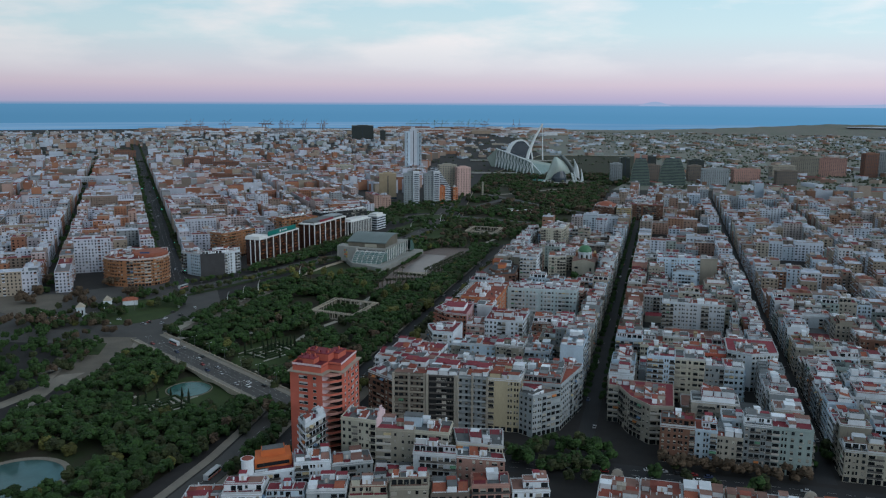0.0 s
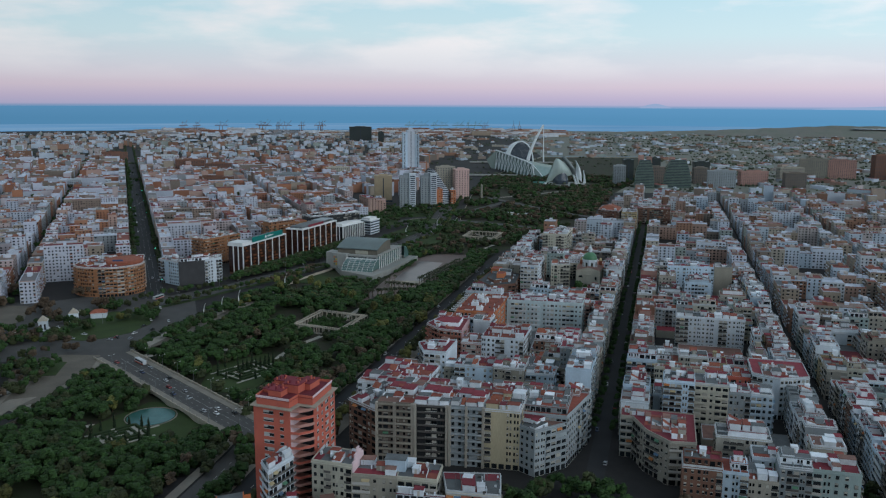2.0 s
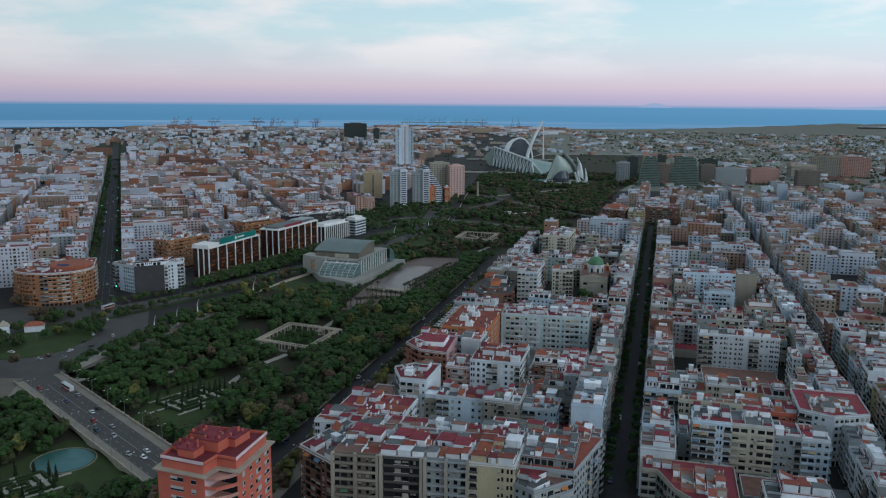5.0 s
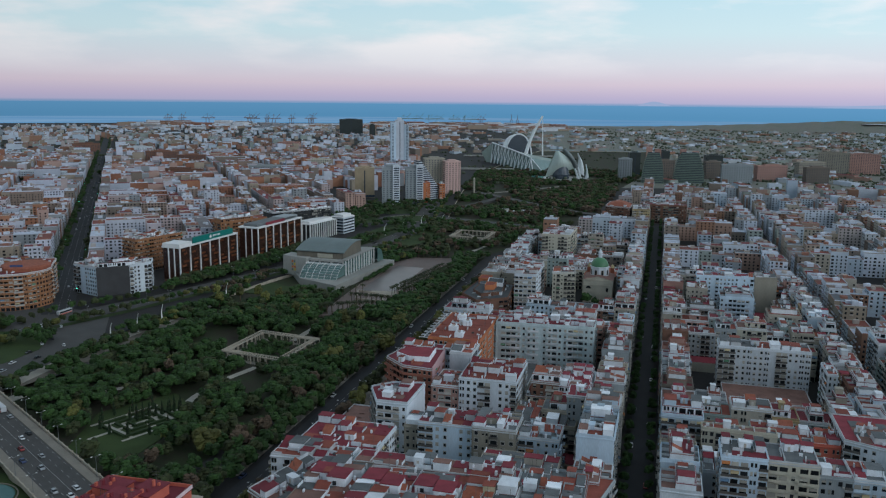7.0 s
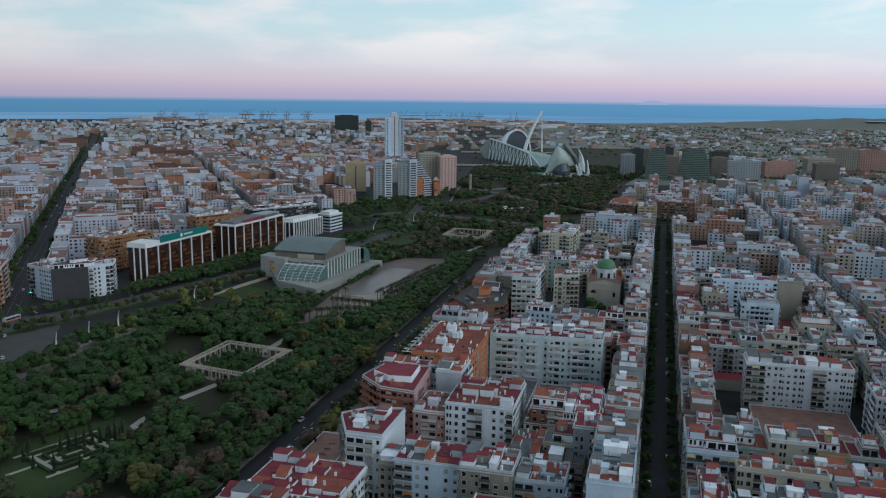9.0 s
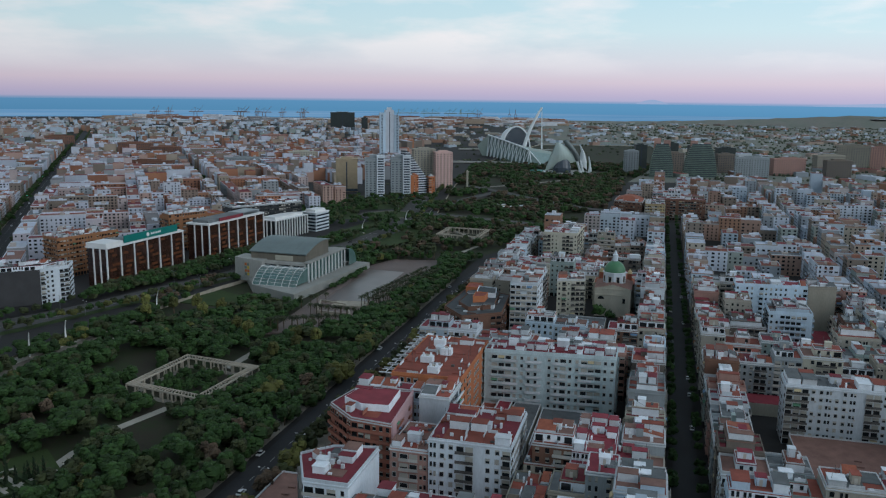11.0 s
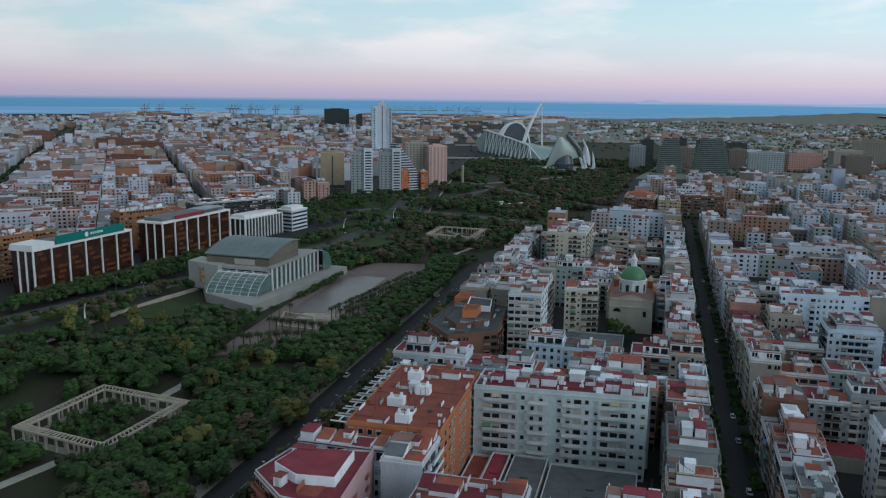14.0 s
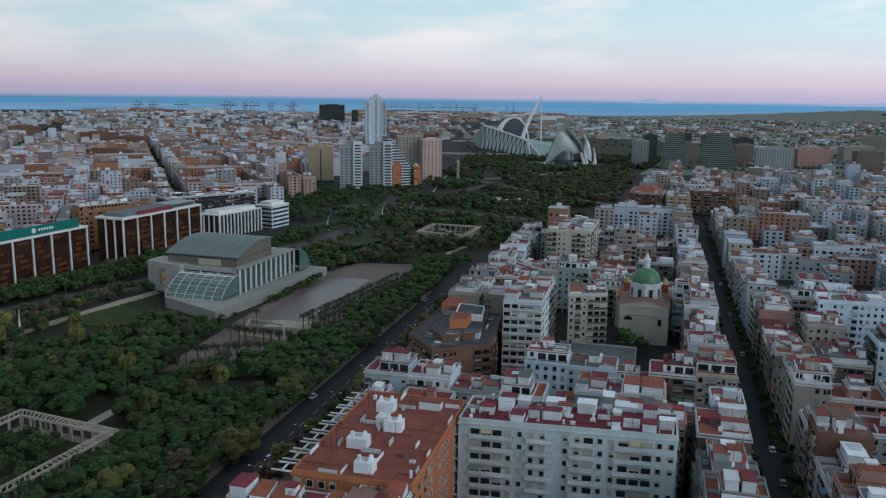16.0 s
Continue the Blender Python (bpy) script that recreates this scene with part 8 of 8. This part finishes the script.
tree("park_tree", *P(806, -100), 0, 11, 5.0), tree("park_tree", *P(803, -93), 0, 9, 4.0)
for cx, cy, n in ((-330, 700, 5), (-320, 640, 6), (-350, 630, 7), (-300, 740, 4), (-392, 740, 6), (-378, 705, 6), (-344, 723, 6), (-330, 774, 7), (-334, 635, 6), (-283, 616, 3), (-256, 612, 2), (-300, 795, 5), (-407, 779, 8), (-159, 638, 2), (-168, 844, 5), (-149, 895, 5)):
    for _ in range(n):
        tree("bare_tree", cx + RT.uniform(-11, 11), cy + RT.uniform(-8, 8), 0 if cx < -170 else BED, RT.uniform(7, 11), RT.uniform(2.8, 4.4))
for cx, cy, n in ((-290, 668, 12), (-268, 700, 5), (-270, 578, 5)):
    for _ in range(n):
        tree(RT.choice(("park_tree", "olive_tree")), cx + RT.uniform(-9, 9), cy + RT.uniform(-11, 11), 0.2, RT.uniform(5, 9), RT.uniform(2.2, 3.6))
for cx, cy, n in ((-268, 528, 7), (-276, 556, 6), (-292, 600, 7), (-262, 545, 4), (-300, 575, 5)):
    for _ in range(n):
        tree(RT.choice(("bare_tree", "park_tree", "olive_tree")), cx + RT.uniform(-8, 8), cy + RT.uniform(-9, 9), 0.2, RT.uniform(4, 8), RT.uniform(1.8, 3.4))
for x0, y0, x1, y1, n in ((-128, 425, -122, 470, 9), (-138, 395, -132, 450, 10), (-128, 500, -112, 560, 10)):
    for k in range(n):
        tree(RT.choice(("park_tree", "olive_tree", "bare_tree")), x0 + (x1 - x0) * k / n + RT.uniform(-5, 5), y0 + (y1 - y0) * k / n, 0 if x0 > bank(y0, 2) else BED, RT.uniform(6, 9), RT.uniform(2.6, 3.8))
for bi in range(-9, 10):
    b_ = 16 + bi * 104 - 7 if bi > 0 else -16 + bi * 104 + 7
    for a in range(-5, 1500, 15 if bi not in (2, 3) else 10):
        x, y = Q(a + RT.uniform(-4, 4), b_ + RT.uniform(-3, 3))
        if left_ok(x, y) and seen(x, y, 30) and (bi in (2, 3) or RT.random() < 0.6):
            tree("park_tree", x, y, 0, RT.uniform(6, 11), RT.uniform(2.4, 4.4), False)
for _ in range(90):
    cx, cy = Q(RT.uniform(60, 1500), RT.uniform(-900, 1000))
    if left_ok(cx, cy) and seen(cx, cy, 30):
        for _k in range(RT.randint(3, 9)):
            tree(RT.choice(("park_tree", "olive_tree", "bare_tree")), cx + RT.uniform(-14, 14), cy + RT.uniform(-14, 14), 0, RT.uniform(9, 15), RT.uniform(3.5, 6.0), False)
# dense belt of street trees before the bronze offices
for row in (6.5, 11.5):
    for k in range(44):
        d = -25 + 5.2 * k + RT.uniform(-1, 1)
        tree(RT.choice(("park_tree", "olive_tree")), -213 + 0.40 * d + 0.917 * row, 872 + 0.917 * d - 0.40 * row, 0.1, RT.uniform(7.5, 10), RT.uniform(3.2, 4.2), False)
# everything past the first few hundred, joined
for leaf, items in joined.items():
    if not items:
        continue
    V, Fc, base = [], [], 0
    for shape, i, x, y, z, hgt, rad, turn in items:
        src = CROWNS[shape][i]
        v = np.array(src.v)
        c, s = math.cos(turn), math.sin(turn)
        sc = (rad * 1.6, hgt / 2.9, hgt * 0.12) if shape == "cypress" else (rad, rad, hgt - rad * (0.45 if shape == "pine_far" else 0.85))
        w = np.stack([(v[:, 0] * c - v[:, 1] * s) * sc[0] + x, (v[:, 0] * s + v[:, 1] * c) * sc[0] + y, v[:, 2] * sc[1] + z + sc[2]], 1)
        V += w.tolist()
        Fc += [tuple(j + base for j in f) for f in src.f]
        base += len(v)
    tk = Mesh()
    tk.v, tk.f, tk.m = V, Fc, [0] * len(Fc)
    single("tree_cover", tk, LEAF[leaf], "dense cover of dark green trees along the park and streets", "trees", "stuff")

# hedges, orchards and gardens between the last houses and the coast
cb = Mesh()
RG = random.Random(77)
for _ in range(5200):
    y = RG.uniform(1560, 4150)
    x = RG.uniform(-0.6 * y, 0.6 * y)
    right = x > bank(min(y, 2700), 2) + 20
    if math.hypot(x, y) > 4200 or (not right and RG.random() < 0.78) or (right and y < 1660):
        continue
    z = lift(x, y)
    for _k in range(RG.choice((1, 2, 3, 5))):
        r = RG.uniform(1.4, 4.2)
        px_, py_ = x + RG.uniform(-22, 22), y + RG.uniform(-8, 8)
        k = len(cb.v)
        n = 6
        for rr, zz in ((0.75, 0.0), (1.0, 0.55), (0.55, 1.15)):
            cb.v += [(px_ + r * rr * RG.uniform(0.8, 1.2) * math.cos(i * math.tau / n), py_ + r * rr * RG.uniform(0.8, 1.2) * math.sin(i * math.tau / n), z + r * zz) for i in range(n)]
        for j in range(2):
            cb.f += [(k + j * n + i, k + j * n + (i + 1) % n, k + (j + 1) * n + (i + 1) % n, k + (j + 1) * n + i) for i in range(n)]
        cb.f.append(tuple(k + 2 * n + i for i in range(n)))
        cb.m += [0] * (2 * n + 1)
single("orchard_trees", cb, mat("far orchard foliage", (0.065, 0.078, 0.05), 0.9, vary=0.4, scale=0.03, fine=0.2, island=0.45, bump=0), "scattered dark trees and hedges towards the coast", "trees", "stuff")

# low stone terrace with a raised rim at the head of the plaza
tr_poly = [(-63, 824), (-64, 851), (-46, 841), (-41, 816)]
tr_poly = tr_poly if area2(tr_poly) > 0 else tr_poly[::-1]
st = thing("stone_terrace", -54, 833, BED + 0.7, "low pale stone terrace with a raised rim on the plaza", "terrace")
q = shift(tr_poly, (-54, 833))
m = Mesh()
m.prism(q, -0.05, 1.1)
part("platform", m, PINKPAVE, st)
for a, b in zip(q, q[1:] + q[:1]):
    m = Mesh()
    m.bar(a, b, 0.9, 0.0, 2.2)
    part("rim_wall", m, STONE, st, "pale stone rim wall")
# tall grey winter trees before the concert hall and along the riverside
for x, y in ((-150, 815), (-138, 822), (-162, 800), (-128, 800), (-120, 812), (-170, 822), (-100, 770), (-92, 762), (-60, 735), (-52, 748), (-70, 722)):
    th = thing("winter_tree", x, y, BED, "tall thin grey-brown winter tree in the park", "tree", "trees of the river park", turn=x * 0.7)
    tr = part("trunk", TRUNK, None, th)
    tr.scale = (11, 11, 11)
    cr = part("crown", crown_data("round", int(-x) % 3, 4 if int(-x) % 2 else 3), None, th)
    cr.location, cr.scale = (0, 0, 9.0), (3.6, 3.6, 4.6)

# ---- palms ----
palm = thing("palm_tree", -80, 786, BED + 0.6, "slender palm with a drooping crown", "palm", "palms on the plaza")
m = Mesh()
m.tube((0, 0, 0), (0.1, 0, 4), 0.28, 0.22, 7)
m.tube((0.1, 0, 4), (0.05, 0.1, 8), 0.22, 0.2, 7)
part("trunk", m, BARK, palm)
m = Mesh()
for k in range(22):
    a, up = k * 2.4, 0.9 - 1.3 * (k / 22)
    pts = [Vector((0.05 + r * 2.6 * math.cos(a), 0.1 + r * 2.6 * math.sin(a), 8 + up * r * 2 - 1.6 * r * r)) for r in (0.05, 0.4, 0.75, 1.0)]
    side_v = Vector((-math.sin(a), math.cos(a), 0))
    for (p, q), w0, w1 in zip(zip(pts, pts[1:]), (0.16, 0.34, 0.26), (0.34, 0.26, 0.04)):
        m.face([tuple(p - side_v * w0), tuple(q - side_v * w1), tuple(q + side_v * w1 + Vector((0, 0, -0.1))), tuple(p + side_v * w0)])
part("crown", m, LEAF[1], palm)
spots = [(lerp2((-36, 838), (4, 934), k / 20), o) for k in range(21) for o in (0, 5, 10)] + [(lerp2((-84, 782), (-48, 792), k / 9), o) for k in range(10) for o in (0, -5)] + [(lerp2((-66, 818), (-42, 810), k / 6), o) for k in range(7) for o in (0, 4)] + [(lerp2((-74, 836), (-60, 846), k / 3), 0) for k in range(4)] + [(lerp2((-26, 1000), (16, 998), k / 7), 0) for k in range(8)] + [(P(560 + k * 22, -213), 0) for k in range(12)] + [(P(430 + 26 * k, -213), 0) for k in range(3)]
for (x, y), o in spots:
    z = BED + 0.6 if in_poly(x + o, y - o * 0.3, PLAZA) else BED if x < bank(y, 2) else 0.0
    copy_thing(palm, pose(x + o + RT.uniform(-0.6, 0.6), y - o * 0.3 + RT.uniform(-0.6, 0.6), z, RT.uniform(-3, 3), RT.uniform(-3, 3), RT.uniform(0, 360)))

# ---- cars, buses, lamps and small street things ----
TYRE = mat("tyre rubber", (0.02, 0.02, 0.02), 0.9)
CARS = []
for nm, col in (("white", (0.65, 0.66, 0.68)), ("silver grey", (0.32, 0.33, 0.35)), ("black", (0.02, 0.02, 0.022)), ("dark red", (0.25, 0.02, 0.02)), ("dark blue", (0.03, 0.05, 0.12))):
    paint = mat(nm + " car paint", col, 0.3, vary=0.05, bump=0, spec=0.5)
    car = thing("car", 300 + len(CARS) * 4, 300, 0, nm + " parked or waiting car on asphalt", "car", "cars on the streets")
    m = Mesh()
    k = 0
    prof = [(-2.15, 0.35), (-2.2, 0.75), (-1.3, 0.92), (0.9, 0.95), (2.1, 0.8), (2.2, 0.35)]
    for (xa, za), (xb, zb) in zip(prof, prof[1:]):
        m.face([(xa, -0.88, za), (xb, -0.88, zb), (xb, 0.88, zb), (xa, 0.88, za)][::-1])
    for s in (-0.88, 0.88):
        m.face([(x_, s, z_) for x_, z_ in prof])
    body_m = m
    m = Mesh()
    lo_, hi_ = [(-1.75, -0.8), (1.15, -0.8), (1.15, 0.8), (-1.75, 0.8)], [(-1.3, -0.66), (0.45, -0.66), (0.45, 0.66), (-1.3, 0.66)]
    for i in range(4):
        j = (i + 1) % 4
        m.face([(*lo_[i], 0.9), (*lo_[j], 0.9), (*hi_[j], 1.42), (*hi_[i], 1.42)])
    part("window_glass", m, GLASS, car)
    body_m.prism(hi_, 1.42, 1.47)
    part("body", body_m, paint, car)
    wm = Mesh()
    wm.tube((0, -0.1, 0), (0, 0.1, 0), 0.33, 0.33, 10)
    wd = wm.data("wheel", TYRE)
    for x_ in (-1.35, 1.35):
        for y_ in (-0.84, 0.84):
            w_o = part("wheel", wd, None, car)
            w_o.location = (x_, y_, 0.33)
    CARS.append(car)
RC = random.Random(5)


def put_cars(pts, offs, gap, z, both=True):
    for (x0, y0), (x1, y1) in zip(pts, pts[1:]):
        L = math.hypot(x1 - x0, y1 - y0)
        dx, dy = (x1 - x0) / L, (y1 - y0) / L
        for o in offs:
            s = RC.uniform(0, gap)
            while s < L - 3:
                x, y = x0 + dx * s - dy * o, y0 + dy * s + dx * o
                if seen(x, y, 20):
                    copy_thing(RC.choices(CARS, (5, 4, 3, 1, 1))[0], pose(x, y, z + lift(x, y), 0, 0, math.degrees(math.atan2(dy, dx)) + (180 if o > 0 else 0) + RC.uniform(-2, 2)))
                s += gap * RC.uniform(0.6, 2.0)


put_cars([BR0, BR1], (-6, -2, 2, 5.5), 42, 0.25)
put_cars(RIVERROAD[1:7], (-6.4, -2, 6.2), 80, 0.05)
put_cars(ALAMEDA[:8], (-9, -4, 6), 130, 0.06)
put_cars(AVE[:5], (-8, -3, 5), 110, 0.03)
put_cars([P(u, -53.5) for u in (410, 560, 700, 860, 1000)], (-3.6, 3.6), 52, 0.03)
put_cars([P(u, 62) for u in (410, 560, 700, 860)], (-3.6, 3.6), 60, 0.03)
put_cars([(-330, 690), (-300, 655), (-250, 640), (-235, 690), (-262, 745)], (-6, 0, 6), 30, 0.08)
put_cars([P(380, -60), P(385, 60)], (-8, 4), 26, 0.04)
for c_ in CARS:
    c_.location = (*P(392, -20 + 7 * CARS.index(c_)), 0.04)
for x, y, tn in ((-214, 588, 135), (-128, 376, 75), (-264, 770, 70)):
    bus = thing("bus", x, y, 0.3 if y > 560 and y < 600 else 0.06, "white and red city bus on the road", "bus", turn=radians(tn))
    m = Mesh()
    m.prism([(-6, -1.25), (6, -1.25), (6, 1.25), (-6, 1.25)], 0.4, 3.1)
    part("body", m, PARAPET, bus)
    for s in (-1, 1):
        m = Mesh()
        m.box(0, s * 1.26, 11, 0.06, 1.5, 2.6)
        part("window_band", m, GLASS, bus)
        m = Mesh()
        m.box(0, s * 1.26, 12, 0.05, 0.5, 1.2)
        part("red_stripe", m, RED_BRICK, bus)
        for x_ in (-4, 4):
            wm = Mesh()
            wm.tube((x_, s * 1.1, 0.5), (x_, s * 1.28, 0.5), 0.5, 0.5, 10)
            part("wheel", wm, TYRE, bus)
GREENLAMP = bpy.data.materials.new("green signal light")
GREENLAMP.use_nodes = True
gl_ = GREENLAMP.node_tree.nodes["Principled BSDF"]
gl_.inputs["Base Color"].default_value, gl_.inputs["Emission Color"].default_value, gl_.inputs["Emission Strength"].default_value = (0.02, 0.2, 0.14, 1), (0.1, 1.0, 0.7, 1), 5.0
signal = thing("traffic_light", *Q(30, 11), 0, "dark traffic light post with a lit green lamp", "traffic light", "traffic lights of the avenue")
m = Mesh()
m.tube((0, 0, 0), (0, 0, 5.6), 0.12, 0.09, 6)
part("post", m, RAIL, signal)
m = Mesh()
m.box(0, 0, 0.6, 0.5, 4.6, 6.2)
part("housing", m, RAIL, signal)
m = Mesh()
m.box(0, -0.3, 0.5, 0.2, 4.7, 5.2)
part("lens", m, GREENLAMP, signal, "lit green lens")
for k in range(1, 11):
    for o in (-11, 11):
        copy_thing(signal, pose(*Q(30 + 82 * k + (o > 0) * 12, o), 0.0))
lamp = thing("street_lamp", *lerp2(BR0, BR1, 0.06), 0.4, "tall grey double-armed street lamp", "street lamp", "street lamps")
POST = mat("grey galvanised post", (0.22, 0.23, 0.24), 0.5, metal=0.6)
m = Mesh()
m.tube((0, 0, 0), (0, 0, 8.5), 0.12, 0.07, 6)
part("post", m, POST, lamp)
for s in (-1, 1):
    m = Mesh()
    m.tube((0, 0, 8.4), (s * 1.5, 0, 8.8), 0.05, 0.05, 5)
    part("arm", m, POST, lamp)
    m = Mesh()
    m.box(s * 1.7, 0, 0.7, 0.3, 8.72, 8.88)
    part("lamp_head", m, WHITEPOST, lamp)
for k in range(1, 8):
    for s in (-1, 1):
        p = lerp2(BR0, BR1, k / 8)
        copy_thing(lamp, pose(p[0] - by * 12.2 * s, p[1] + bx * 12.2 * s, 0.4, 0, 0, 45))
for (x0, y0), (x1, y1) in zip(ALAMEDA, ALAMEDA[1:]):
    L = math.hypot(x1 - x0, y1 - y0)
    for k in range(int(L / 55)):
        t = k * 55 / L
        for s in (-1, 1):
            copy_thing(lamp, pose(x0 + (x1 - x0) * t - (y1 - y0) / L * 13 * s, y0 + (y1 - y0) * t + (x1 - x0) / L * 13 * s, 0, 0, 0, math.degrees(math.atan2(y1 - y0, x1 - x0)) + 90))
for u in range(430, 860, 30):
    copy_thing(lamp, pose(*P(u, -194.2), 0.14, 0, 0, -15))
# leaning white arc posts beside the park
for x, y in ((-203, 700), (-195, 724), (-187, 748), (-160, 815), (-60, 1120), (-20, 1190), (5, 1200)):
    ap = thing("arc_post", x, y, 0, "tall white leaning arc-shaped light post", "light post", turn=radians(120))
    m = Mesh()
    pts = [(4.6 * math.sin(t / 8 * math.pi) - 3.0 * t / 8, 14 * (t / 8)) for t in range(9)]
    for (xa, za), (xb, zb) in zip(pts, pts[1:]):
        m.tube((xa, 0, za), (xb, 0, zb), 0.62 - 0.03 * za, 0.62 - 0.03 * zb, 6)
    part("mast", m, WHITEPOST, ap)
    m = Mesh()
    m.box(0, 0, 1.6, 1.6, -0.1, 0.7)
    part("base", m, STONE, ap)
# gate turrets and a small tiled pavilion by the roundabout
for x, y in ((-316, 667), (-303, 690)):
    kt = thing("gate_turret", x, y, 0, "small white stone turret with a pointed roof", "turret", turn=0.3)
    m = Mesh()
    m.box(0, 0, 6, 6, 0, 8)
    m.box(0, 0, 7, 7, 7.4, 8)
    part("wall", m, WALLS["white plaster"], kt)
    m = Mesh()
    for a, b in (((-3.6, -3.6), (3.6, -3.6)), ((3.6, -3.6), (3.6, 3.6)), ((3.6, 3.6), (-3.6, 3.6)), ((-3.6, 3.6), (-3.6, -3.6))):
        m.face([(*a, 8), (*b, 8), (0, 0, 12)])
    part("roof", m, STONE, kt)
    m = Mesh()
    for s in (-1, 1):
        m.box(s * 1.4, -3.02, 1.2, 0.1, 1, 5.5)
    part("window", m, GLASS, kt)
pv = thing("pavilion", -290, 706, 0, "small white pavilion with an orange tiled hip roof", "pavilion", turn=0.3)
m = Mesh()
m.box(0, 0, 12, 8, 0, 4.5)
part("wall", m, WALLS["white plaster"], pv)
m = Mesh()
r4 = [(-6.6, -4.6), (6.6, -4.6), (6.6, 4.6), (-6.6, 4.6)]
m.face([(*r4[0], 4.5), (*r4[1], 4.5), (3, 0, 7), (-3, 0, 7)])
m.face([(*r4[2], 4.5), (*r4[3], 4.5), (-3, 0, 7), (3, 0, 7)])
m.face([(*r4[1], 4.5), (*r4[2], 4.5), (3, 0, 7)])
m.face([(*r4[3], 4.5), (*r4[0], 4.5), (-3, 0, 7)])
part("roof", m, TILE, pv)
